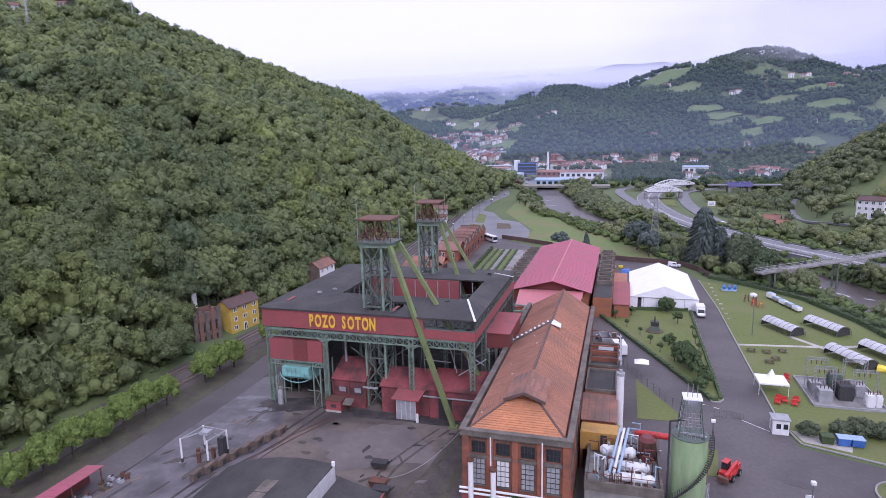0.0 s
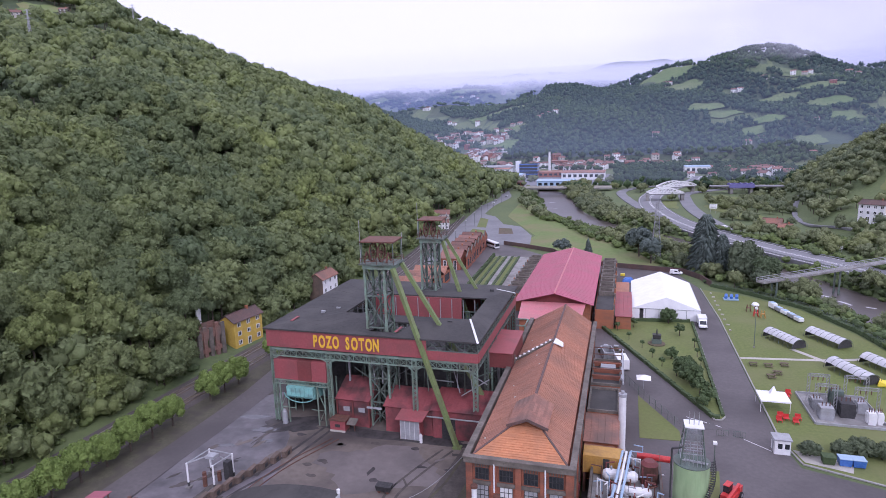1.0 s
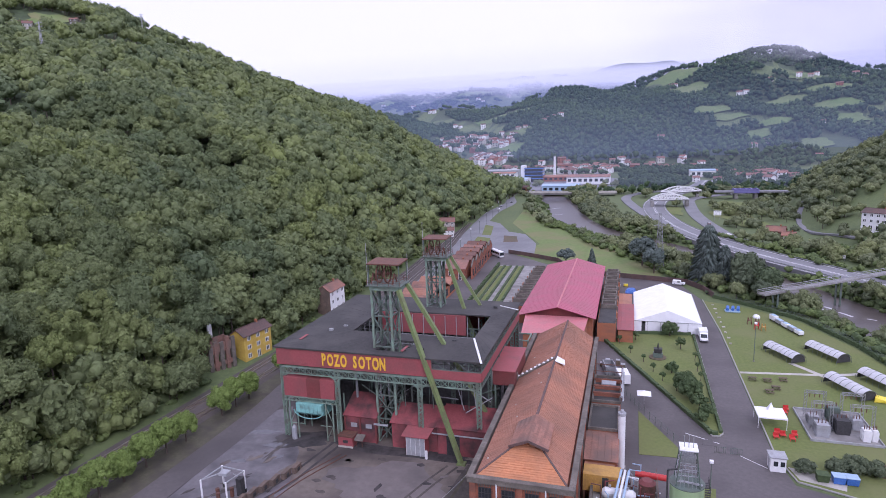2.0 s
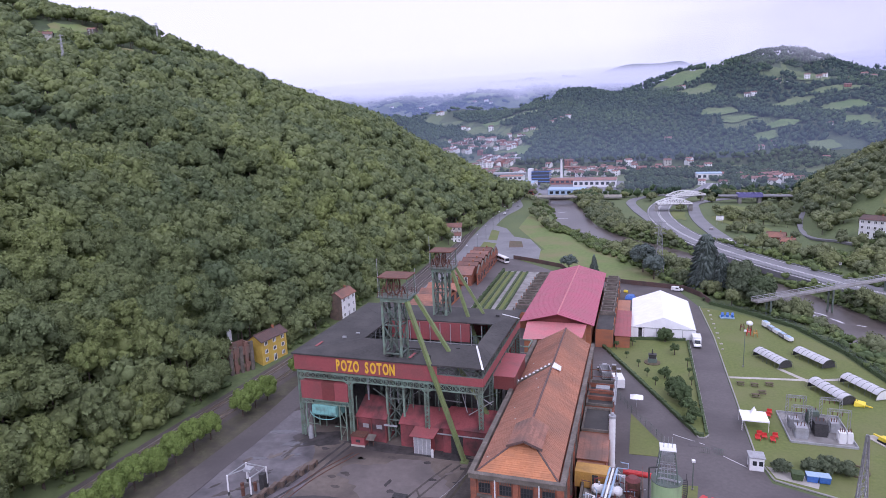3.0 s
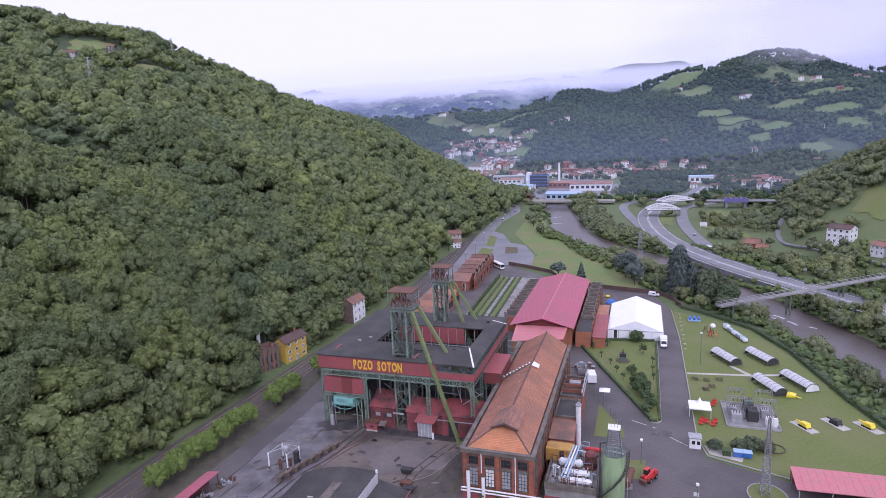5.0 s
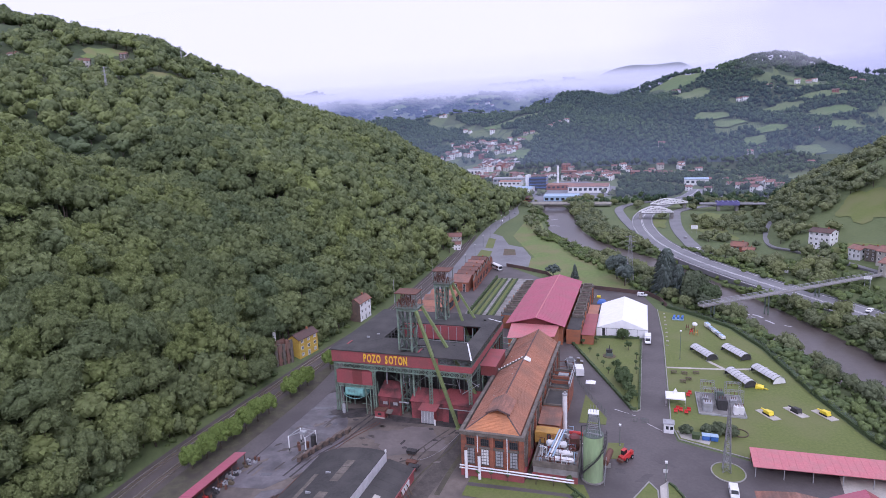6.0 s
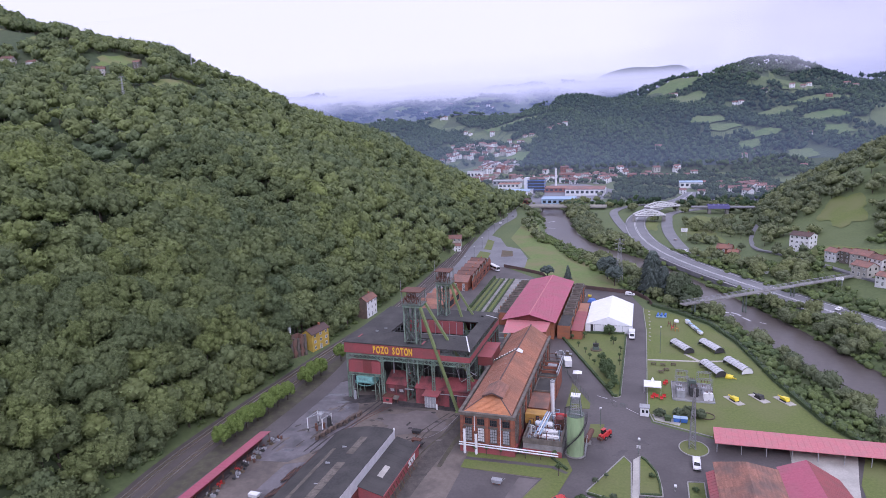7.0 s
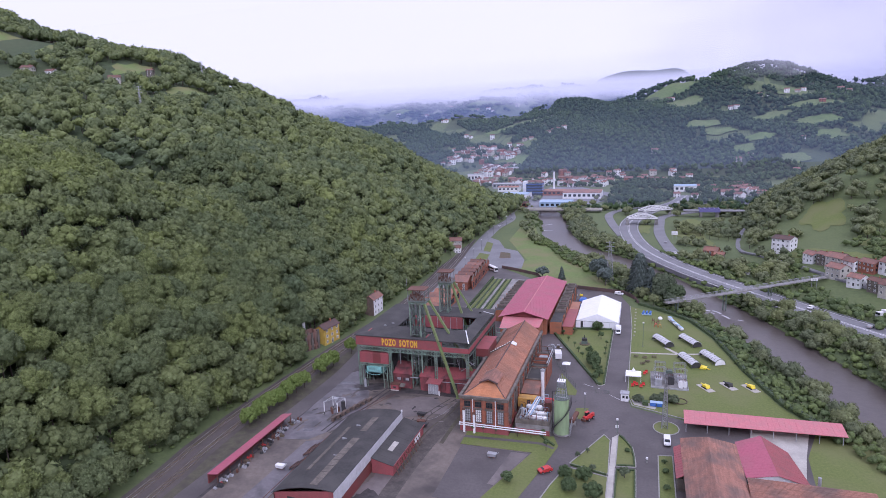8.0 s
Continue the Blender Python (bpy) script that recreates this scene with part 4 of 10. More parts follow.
# ---- low cloud and valley haze, as glowing see-through sheets ----
def vapour(name, y, x0, x1, z0, z1, colour, strength, low, high, noise_scale, thick, label, thin=None, begin=None):
    """A glowing see-through sheet painted as cloud or haze: clear at its foot, closing upwards, broken by noise."""
    m = bpy.data.materials.new(name)
    m.use_nodes = True
    n, l = m.node_tree.nodes, m.node_tree.links
    n.clear()
    out, mix, em, tr = n.new("ShaderNodeOutputMaterial"), n.new("ShaderNodeMixShader"), n.new("ShaderNodeEmission"), n.new("ShaderNodeBsdfTransparent")
    em.inputs[1].default_value = strength
    co, sep, no, mp = n.new("ShaderNodeTexCoord"), n.new("ShaderNodeSeparateXYZ"), n.new("ShaderNodeTexNoise"), n.new("ShaderNodeMapping")
    mp.inputs["Scale"].default_value = (1, 1, 2.6)
    l.new(co.outputs["Object"], sep.inputs[0]), l.new(co.outputs["Object"], mp.inputs[0]), l.new(mp.outputs[0], no.inputs["Vector"])
    no.inputs["Scale"].default_value, no.inputs["Detail"].default_value, no.inputs["Roughness"].default_value = noise_scale, 6.0, 0.6
    rise = n.new("ShaderNodeMapRange")
    rise.inputs[1].default_value, rise.inputs[2].default_value = low, high
    l.new(sep.outputs[2], rise.inputs[0])
    add = n.new("ShaderNodeMath"); add.operation = "MULTIPLY_ADD"
    l.new(no.outputs[0], add.inputs[0])
    add.inputs[1].default_value, add.inputs[2].default_value = 1.7, -0.85
    sm = n.new("ShaderNodeMath"); sm.operation = "MULTIPLY_ADD"
    l.new(rise.outputs[0], sm.inputs[0])
    sm.inputs[1].default_value = 1.25
    l.new(add.outputs[0], sm.inputs[2])
    k = n.new("ShaderNodeMath"); k.operation = "MULTIPLY"; k.use_clamp = True
    c = n.new("ShaderNodeClamp")
    l.new(sm.outputs[0], c.inputs[0]), l.new(c.outputs[0], k.inputs[0])
    k.inputs[1].default_value = thick
    if thin:                            # the bank opens again higher up
        fall = n.new("ShaderNodeMapRange")
        fall.inputs[1].default_value, fall.inputs[2].default_value, fall.inputs[3].default_value, fall.inputs[4].default_value = thin[0], thin[1], thick, thin[2]
        l.new(sep.outputs[2], fall.inputs[0]), l.new(fall.outputs[0], k.inputs[1])
    cover = k
    if begin:                           # the bank begins softly from the west
        side_, cover = n.new("ShaderNodeMapRange"), n.new("ShaderNodeMath")
        side_.inputs[1].default_value, side_.inputs[2].default_value = begin
        cover.operation = "MULTIPLY"
        l.new(sep.outputs[0], side_.inputs[0]), l.new(side_.outputs[0], cover.inputs[0]), l.new(k.outputs[0], cover.inputs[1])
    l.new(cover.outputs[0], mix.inputs[0]), l.new(tr.outputs[0], mix.inputs[1]), l.new(em.outputs[0], mix.inputs[2])
    l.new(mix.outputs[0], out.inputs[0])
    # the glow is tinted greyer towards the east and in slow billows
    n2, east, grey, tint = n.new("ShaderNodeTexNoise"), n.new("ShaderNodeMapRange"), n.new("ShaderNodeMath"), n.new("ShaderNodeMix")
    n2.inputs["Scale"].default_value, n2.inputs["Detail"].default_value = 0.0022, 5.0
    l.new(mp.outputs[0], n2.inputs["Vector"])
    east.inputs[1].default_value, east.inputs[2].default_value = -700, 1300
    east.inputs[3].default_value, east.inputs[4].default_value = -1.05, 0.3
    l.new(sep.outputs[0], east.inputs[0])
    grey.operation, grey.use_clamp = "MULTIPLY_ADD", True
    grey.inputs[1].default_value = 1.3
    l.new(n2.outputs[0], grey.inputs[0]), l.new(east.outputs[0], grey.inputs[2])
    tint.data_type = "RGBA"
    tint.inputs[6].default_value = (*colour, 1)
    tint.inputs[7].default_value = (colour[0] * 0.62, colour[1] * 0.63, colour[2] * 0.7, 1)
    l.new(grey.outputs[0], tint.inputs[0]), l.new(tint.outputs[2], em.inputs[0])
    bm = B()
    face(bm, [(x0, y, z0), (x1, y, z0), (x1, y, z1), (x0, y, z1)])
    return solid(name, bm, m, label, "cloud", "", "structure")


vapour("backdrop_cloud", 2600, -4600, 4600, 60, 1100, (0.945, 0.93, 1.0), 0.83, 150, 300, 0.0046, 0.99, "low white cloud lying on the far mountains")
vapour("backdrop_cloud", 2060, -3600, 3600, 60, 900, (0.93, 0.915, 1.0), 0.78, 165, 225, 0.006, 0.95, "low white cloud bank over the back ridge", (232, 264, 0.16))
vapour("backdrop_cloud", 1860, -3200, 3200, 60, 700, (0.92, 0.905, 1.0), 0.76, 160, 225, 0.005, 0.9, "cloud hanging over the back ridge", (212, 242, 0.12))
vapour("backdrop_cloud", 1640, -2800, 2800, 60, 500, (0.91, 0.895, 1.0), 0.74, 146, 200, 0.006, 0.85, "ragged foot of the cloud on the back ridge", (196, 220, 0.03))
vapour("backdrop_cloud", 1375, 140, 2400, 150, 420, (0.9, 0.885, 1.0), 0.7, 180, 226, 0.011, 0.5, "cloud wisps over the mountain top", None, (190, 300))
# see-through glowing sheets paint aerial haze over town, mountains and farthest ridge
vapour("backdrop_haze", 640, -700, 900, -20, 170, (0.5, 0.55, 0.75), 0.85, -900, -500, 0.001, 0.1, "thin haze over the town painted as a glowing sheet", (40, 140, 0.0))
vapour("backdrop_haze", 1010, -1500, 1500, -20, 260, (0.36, 0.48, 0.72), 0.8, -900, -500, 0.001, 0.1, "thin blue haze before the mountains painted as a glowing sheet", (30, 240, 0.0))
vapour("backdrop_haze", 1570, -2600, 2600, -20, 300, (0.36, 0.43, 0.8), 0.8, -900, -500, 0.001, 0.3, "blue haze before the farthest ridge painted as a glowing sheet", (150, 280, 0.0))

# ---- paving, lawns, roads ----
sheet("road", [(2, 20), (90, 20), (88, 100), (54, 100.5), (47, 97.5), (29.5, 104), (28, 113), (28, 187), (26.5, 223), (20, 247), (-22, 260), (-57, 298), (-78, 300), (-74, 200), (-70, 142), (-22, 150), (-20, 141), (-5, 141), (-5, 79), (2, 79)], 0.0, ASPHALT, "worn grey asphalt drives and forecourt of the mine", category="road")
sheet("yard", [(-82, -10), (2, -10), (2, 74), (-4, 79), (-21, 100), (-22, 152), (-70, 143), (-74, 128), (-77, 100)], 0.01, YARD, "coal-stained hard yard with dark patches", category="yard")
sheet("pavement", [(-75.5, 56), (-64, 58), (-55, 73), (-55.5, 82), (-60, 94), (-68, 104), (-72, 112), (-76, 108), (-77, 90)], 0.03, YARDWET, "wet pale concrete slab in the yard", category="pavement")
sheet("pavement", [(-66, -8), (-58, -8), (-58, 60), (-64, 57)], 0.03, YARDWET, "wet pale concrete strip beside the workshop", category="pavement")
sheet("pavement", [(-17.5, 40), (-6.7, 40), (-3, 50.5), (0, 58.8), (3, 67.2), (-17.5, 67)], 0.03, ASPHALT, "grey paved square before the brick engine house", category="pavement")
sheet("lawn", [(71.8, 40), (130, 40), (112, 100), (82, 100), (76.2, 83.4)], 0.02, GRASS, "rough grass beside the concrete yard", category="lawn")
sheet("pavement", [(-5.4, 49), (-3.6, 49), (0, 59), (2.6, 66.6), (-2.5, 66.4)], 0.045, SWEPT, "worn pale edge of the paved square", category="pavement")



def blob(name, cx, cy, rx, ry, z, material, label, turn=0.0, seed=1):
    """A stain or puddle with a ragged oval outline."""
    rr = np.random.RandomState(seed)
    k = 1 + 0.14 * np.sin(np.arange(34) * 0.74 + rr.uniform(0, 6)) + rr.uniform(-0.13, 0.13, 34)
    pts = []
    for i in range(34):
        dx, dy = rx * k[i] * math.cos(i * 0.1848), ry * k[i] * math.sin(i * 0.1848)
        pts.append((cx + dx * math.cos(turn) - dy * math.sin(turn), cy + dx * math.sin(turn) + dy * math.cos(turn)))
    return sheet(name, pts, z, material, label, category="ground")


def worn_track(line, w, z, material, label):
    bm = B()
    ribbon(bm, [(x, y, z) for x, y in smooth_line(line, 7)], w, 0, t=0.08)
    return solid("wheel_track", bm, material, label, "track", "", "structure")


blob("yard_patch", -39, 87.5, 10.5, 7.5, 0.018, SWEPT, "pale dry patch of the yard", 0.1, 2)
blob("yard_patch", -33.5, 42, 3.2, 9, 0.018, SWEPT, "pale dry patch of the yard", 0.0, 4)
blob("yard_patch", -40, 98.6, 15.5, 1.7, 0.022, COAL, "black coal dust along the hall front", 0.0, 3)
blob("yard_patch", -33.5, 32, 4.6, 6.5, 0.026, COAL, "black coal heap spread on the yard", 0.0, 5)
blob("yard_patch", -62, 98.5, 6.0, 3.4, 0.036, COAL, "black coal slurry by the loading bunker", 0.4, 6)
for i, (x, y, a_, b_) in enumerate(((-66, 95.2, 2.6, 1.0), (-71.5, 99.5, 3.4, 0.9), (-63.6, 91.2, 1.6, 0.7), (-70, 88, 1.8, 0.6), (-67, 63.5, 1.6, 0.6))):
    blob("puddle", x, y, a_, b_, 0.041, PUDDLE, "shallow puddle on the wet slab", 0.25, 11 + i)
worn_track([(-24.2, 97), (-25.2, 88), (-26.6, 74), (-28.0, 58), (-28.6, 40), (-28, 22)], 4.6, 0.022, TRACK, "dark muddy track beside the engine house")
worn_track([(-22.2, 96), (-22.6, 88), (-23.4, 76), (-23.6, 66)], 1.3, 0.028, MOSS, "strip of mossy mud along the wall")
worn_track([(-25.6, 99), (-26.6, 86), (-29.5, 76), (-31.0, 66)], 0.5, 0.03, MOSS, "mossy wheel mark across the yard")
for dx in (0, 1.9):
    worn_track([(-55 + dx, 99), (-56.4 + dx, 91), (-58 + dx * 1.1, 83), (-61 + dx, 74.5), (-62.5 + dx, 64)], 0.55, 0.046, COAL, "black wheel mark curving past the bunker")
    worn_track([(-30 + dx, 96), (-33 + dx, 88), (-35 + dx, 80), (-33.5 + dx, 72)], 0.45, 0.026, TRACK, "faint wheel mark in the yard")
spots_rnd = random.Random(31)
for k in range(24):                     # small stains all over the yard
    x, y = spots_rnd.uniform(-74, -27), spots_rnd.uniform(62, 97)
    if -57 < x < -30 and y < 72:
        continue
    blob("yard_patch", x, y, spots_rnd.uniform(0.3, 1.3), spots_rnd.uniform(0.15, 0.45), 0.047 + 0.0005 * k, spots_rnd.choice((TRACK, TRACK, COAL, SWEPT)), "small dark stain on the yard", spots_rnd.uniform(0, 3), 40 + k)
for k in range(14):
    x, y = spots_rnd.uniform(-27, -2) if k < 5 else spots_rnd.uniform(8, 27), spots_rnd.uniform(28, 66) if k < 5 else spots_rnd.uniform(84, 118)
    blob("road_patch", x, y, spots_rnd.uniform(1.0, 3.0), spots_rnd.uniform(0.4, 1.2), 0.012 + 0.0006 * k, MENDED, "dark patch of mended asphalt", spots_rnd.uniform(0, 3), 90 + k)
for k in range(26):                     # coal mud and drying stains on the wet slab
    x, y = spots_rnd.uniform(-75, -56.5), spots_rnd.uniform(60, 99)
    if x < -56.5 - (99 - y) * 0.5 + 18:
        blob("yard_patch", x, y, spots_rnd.uniform(0.8, 3.4), spots_rnd.uniform(0.2, 0.6), 0.06 + 0.0005 * k, spots_rnd.choice((TRACK, YARD, TRACK, YARD)), "dark coal mud on the wet slab", 1.25 + spots_rnd.uniform(-0.5, 0.5), 140 + k)
worn_track([(-76.2, 16), (-75.8, 52), (-75.2, 74), (-76, 92)], 1.6, 0.036, COAL, "dark line of coal mud along the road")

LAWNS = {
    "garden": [(-7, 176.5), (-5.2, 178.8), (20.6, 182), (20.2, 120.2), (19.4, 119), (18.2, 118.8)],
    "wedge": [(4.2, 127.2), (4.1, 108.4), (11.3, 108.8), (11.3, 112.6)],
    "corner": [(12.4, 99), (16.4, 99.7), (15.5, 91.5), (12, 91)],
    "front": [(-18, 67.3), (-18, 76.2), (8, 78.2), (10, 73), (9.4, 70), (7.6, 61), (5.5, 52.7), (2.4, 40), (-6.4, 40), (-2.7, 50.5), (0.3, 58.8), (3.3, 67.5)],
    "middle": [(14.2, 64.4), (17.5, 72), (22.3, 83), (24.2, 80), (24.6, 61.5)],
    "lower": [(13.5, 62.4), (24.6, 60.2), (24.6, 38), (7.0, 38), (10.6, 53)],
    "bed": [(26.3, 84), (28, 82.5), (30.6, 77), (31.5, 70), (31.6, 66.8), (26.3, 66)],
    "bed_low": [(26.4, 64.6), (31.6, 65.4), (32, 38), (26.4, 38)],
    "strip": [(37.2, 38), (41.2, 38), (41.2, 75.3), (37.4, 74.6)],
    "field": [(28.4, 114), (28.4, 187), (27, 221), (40, 214), (53, 200), (61, 178), (68, 143), (75, 116), (82, 101.5), (54, 101.6), (47, 98.8), (30, 105.2)],
}
for key, outline in LAWNS.items():
    sheet("lawn", outline, 0.07 if key != "field" else 0.03, GRASS, "mown green lawn between the drives" if key != "field" else "wide mown lawn with training tents", category="lawn")
sheet("footpath", [(-18, 71.3), (-3.6, 72.1), (5, 72.5), (8.6, 70.8), (9.2, 71.6), (5.4, 73.7), (-3.6, 73.5), (-18, 72.7)], 0.085, ASPHALT, "narrow dark path between two strips of lawn", category="path")
bm = B()
plate(bm, [(40 + 3.6 * math.cos(a), 91.7 + 4.2 * math.sin(a)) for a in np.linspace(0, 6.283, 29)[:-1]], -0.1, 0.09)
solid("lawn", bm, GRASS, "oval grass island in the forecourt", "lawn", "", "structure")


def kerb(points, closed=True, w=0.28, h=0.2, name="kerb"):
    bm = B()
    pts = list(points) + ([points[0]] if closed else [])
    for p, q in zip(pts[:-1], pts[1:]):
        beam(bm, (*p, h / 2), (*q, h / 2), w, h)
    return solid(name, bm, KERB, "pale concrete kerb", "kerb", "", "structure")


for key in ("garden", "bed", "bed_low", "strip", "lower", "middle"):
    kerb(LAWNS[key])
kerb([(40 + 3.7 * math.cos(a), 91.7 + 4.3 * math.sin(a)) for a in np.linspace(0, 6.283, 29)[:-1]])
kerb([(30, 105.1), (28.3, 113), (28.3, 187), (26.9, 222)], False, 0.28)
kerb([(30, 105.1), (47, 98.6), (54, 101.4), (82, 101.4)], False, 0.35)
sheet("footpath", [(24.7, 38), (26.2, 38), (26.2, 84), (24.7, 82)], 0.03, PALECONC, "pale mottled concrete footpath", category="path")
sheet("footpath", [(28.6, 154), (47, 156.2), (53.5, 157.8), (60.2, 160.5), (60, 161.6), (53, 159), (46.8, 157.4), (28.6, 155.2)], 0.05, PALECONC, "narrow pale path across the lawn", category="path")
sheet("footpath", [(41.2, 163.5), (42.4, 164), (49.5, 154), (48.5, 153)], 0.06, PALECONC, "narrow pale path between the tents", category="path")
sheet("pavement", [(29.5, 110), (38, 107.2), (37, 104), (30.5, 106)], 0.05, PALECONC, "pale concrete apron beside the gate cabin", category="pavement")
sheet("pavement", [(57, 40), (70, 40), (71.6, 64), (75.8, 83.4), (80, 99.5), (64, 99)], 0.02, PALECONC, "pale concrete yard behind the red sheds", category="pavement")

# railway along the foot of the hill
bm = B()
track = smooth_line([(-86.5, -80), (-90.8, 20), (-93.2, 45), (-94.0, 64), (-93.6, 90), (-92.6, 112), (-91.5, 140), (-88, 200), (-95, 300), (-108, 400)], 6)
ribbon(bm, [(x, y, 0.06) for x, y in track], 11.0, 0)
solid("railway_bed", bm, BALLAST, "brown ballast bed of the railway", "railway", "", "structure")
for off in (-3.6, -2.0, 1.6, 3.2):
    bm = B()
    line = [(x + off, y, 0.26) for x, y in track]
    ribbon(bm, line, 0.11, 0, t=0.2)
    solid("rail", bm, RAIL, "worn steel rail on ballast", "rail", "rails of the line")
bm = B()
way = np.array(smooth_line(track, 4))
run = np.concatenate([[0], np.cumsum(np.hypot(*np.diff(way, axis=0).T))])
for d in np.arange(0, 260, 0.65):
    x, y = float(np.interp(d, run, way[:, 0])), float(np.interp(d, run, way[:, 1]))
    box(bm, x - 4.2, x - 1.4, y - 0.13, y + 0.13, 0.05, 0.11)
    box(bm, x + 1.0, x + 3.8, y - 0.13, y + 0.13, 0.05, 0.11)
tagged(solid("sleepers", bm, SOIL, "dark wooden sleepers under the rails", "sleepers"), kind="stuff")
bm = B()
ribbon(bm, [(x, y, 0.055) for x, y in smooth_line([(-80, -60), (-79.5, 22), (-78.5, 48), (-77.5, 100), (-79, 123), (-82, 150), (-80, 200)], 6)], 6.2, 0)
solid("road", bm, ASPHALT, "grey service road beside the pollarded trees", "road", "", "structure")
bm = B()
ribbon(bm, [(x, y, 0.045) for x, y in smooth_line([(-81, -60), (-83, 20), (-84.6, 60), (-83.6, 110), (-83.2, 145)], 6)], 7.6, 0)
solid("verge", bm, MOSS, "brown earth verge with rough grass", "verge", "", "structure")

# public roads up the valley
MAINROAD = smooth_line([(-87, 140), (-86, 200), (-84, 265), (-89, 330), (-96, 400), (-100, 460), (-98, 520), (-110, 580), (-108, 640), (-95, 720)], 6)
bm = B()
ribbon(bm, [(x, y, 0.05) for x, y in MAINROAD], 9.5, 0)
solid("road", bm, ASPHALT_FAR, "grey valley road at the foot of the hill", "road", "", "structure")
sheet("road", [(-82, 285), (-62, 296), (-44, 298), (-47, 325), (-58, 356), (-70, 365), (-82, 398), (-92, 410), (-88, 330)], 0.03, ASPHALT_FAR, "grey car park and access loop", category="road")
sheet("lawn", [(-82, 318), (-74, 322), (-76, 340), (-85, 345)], 0.07, GRASS, "grass island in the car park", category="lawn")
sheet("lawn", [(-84, 352), (-78, 350), (-84, 385), (-91, 392)], 0.07, GRASS, "long grass island beside the car park", category="lawn")
sheet("lawn", [(-66, 328), (-58, 330), (-62, 348), (-70, 350)], 0.07, SOIL, "planted island in the car park", category="lawn")
bm = B()
ribbon(bm, [(x, y, 0.6) for x, y in HIGHWAY], 17, 0, t=2.5)
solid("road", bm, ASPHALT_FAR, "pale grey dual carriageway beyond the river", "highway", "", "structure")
for off in (-7.6, -0.5, 0.5, 7.6):
    bm = B()
    pts = [Vector((x, y, 0.62)) for x, y in HIGHWAY]
    line = []
    for i, p in enumerate(pts):
        d = (pts[min(i + 1, len(pts) - 1)] - pts[max(i - 1, 0)]).normalized()
        line.append((p.x - d.y * off, p.y + d.x * off, 0.63))
    ribbon(bm, line, 0.3, 0, t=0.05)
    solid("trim", bm, LINE, "white lane line", "road marking", "", "structure")
    if abs(off) < 1:
        continue
    bm = B()
    for p, q in zip(line[:-1], line[1:]):
        beam(bm, (p[0], p[1], 1.25), (q[0], q[1], 1.25), 0.12, 0.35)
    for p in line:
        beam(bm, (p[0], p[1], 0.5), (p[0], p[1], 1.3), 0.14)
    solid("guard_rail", bm, GALV, "long galvanised crash barrier along the carriageway", "guard rail")
bm = B()
ribbon(bm, [(x, y, 0.5) for x, y in smooth_line([(58, 345), (52, 372), (46, 440), (47, 505), (52, 545), (80, 580), (120, 610), (150, 690)], 6)], 9, 0, t=2)
ribbon(bm, [(x, y, 0.55) for x, y in smooth_line([(16, 430), (4, 500), (-1, 560), (14, 600), (45, 625), (95, 655), (160, 715)], 6)], 8, 0, t=2)
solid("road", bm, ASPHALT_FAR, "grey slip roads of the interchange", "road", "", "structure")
bm = B()
ribbon(bm, [(x, y, float(height(x, y)) + 0.3) for x, y in smooth_line([(150, 240), (136, 268), (122, 300), (112, 330), (100, 372), (104, 420), (118, 470)], 6)], 5, 0, t=1)
solid("road", bm, ASPHALT_FAR, "narrow grey lane up to the hamlet", "road", "", "structure")

# ---- the mine head ----
def truss(bm, p, q, n, depth, w=0.16):
    """A lattice girder from p to q, its top chord depth higher."""
    p, q, up = Vector(p), Vector(q), Vector((0, 0, depth))
    beam(bm, p, q, w * 1.4), beam(bm, p + up, q + up, w * 1.4)
    for i in range(n):
        a, b = p.lerp(q, i / n), p.lerp(q, (i + 1) / n)
        beam(bm, a, a + up, w * 0.8), beam(bm, a, b + up, w * 0.7), beam(bm, a + up, b, w * 0.7)
    beam(bm, q, q + up, w * 0.8)


def lattice_column(bm, x, y, z0, z1, s=0.75, w=0.16):
    """Two channels laced together."""
    for dx in (-s / 2, s / 2):
        for dy in (-s / 4, s / 4):
            beam(bm, (x + dx, y + dy, z0), (x + dx, y + dy, z1), w)
    n = max(3, int((z1 - z0) / 0.8))
    for i in range(n):
        a, b = z0 + (z1 - z0) * i / n, z0 + (z1 - z0) * (i + 1) / n
        for dy in (-s / 4, s / 4):
            beam(bm, (x - s / 2, y + dy, a), (x + s / 2, y + dy, b), 0.09)
            beam(bm, (x + s / 2, y + dy, a), (x - s / 2, y + dy, b), 0.09)


def bracket(bm, x, y, z, r, side):
    """A curved knee brace under a girder, on one side of a column."""
    last = None
    for i in range(9):
        a = math.pi / 2 * i / 8
        p = (x + side * r * (1 - math.cos(a)), y, z - r + r * math.sin(a))
        if last:
            beam(bm, last, p, 0.22, 0.2)
        last = p
    beam(bm, (x, y, z - r * 0.15), (x + side * r * 0.45, y, z - r * 0.15), 0.1)
    beam(bm, (x + side * r * 0.1, y, z - r * 0.55), (x + side * r * 0.35, y, z - 0.1), 0.1)


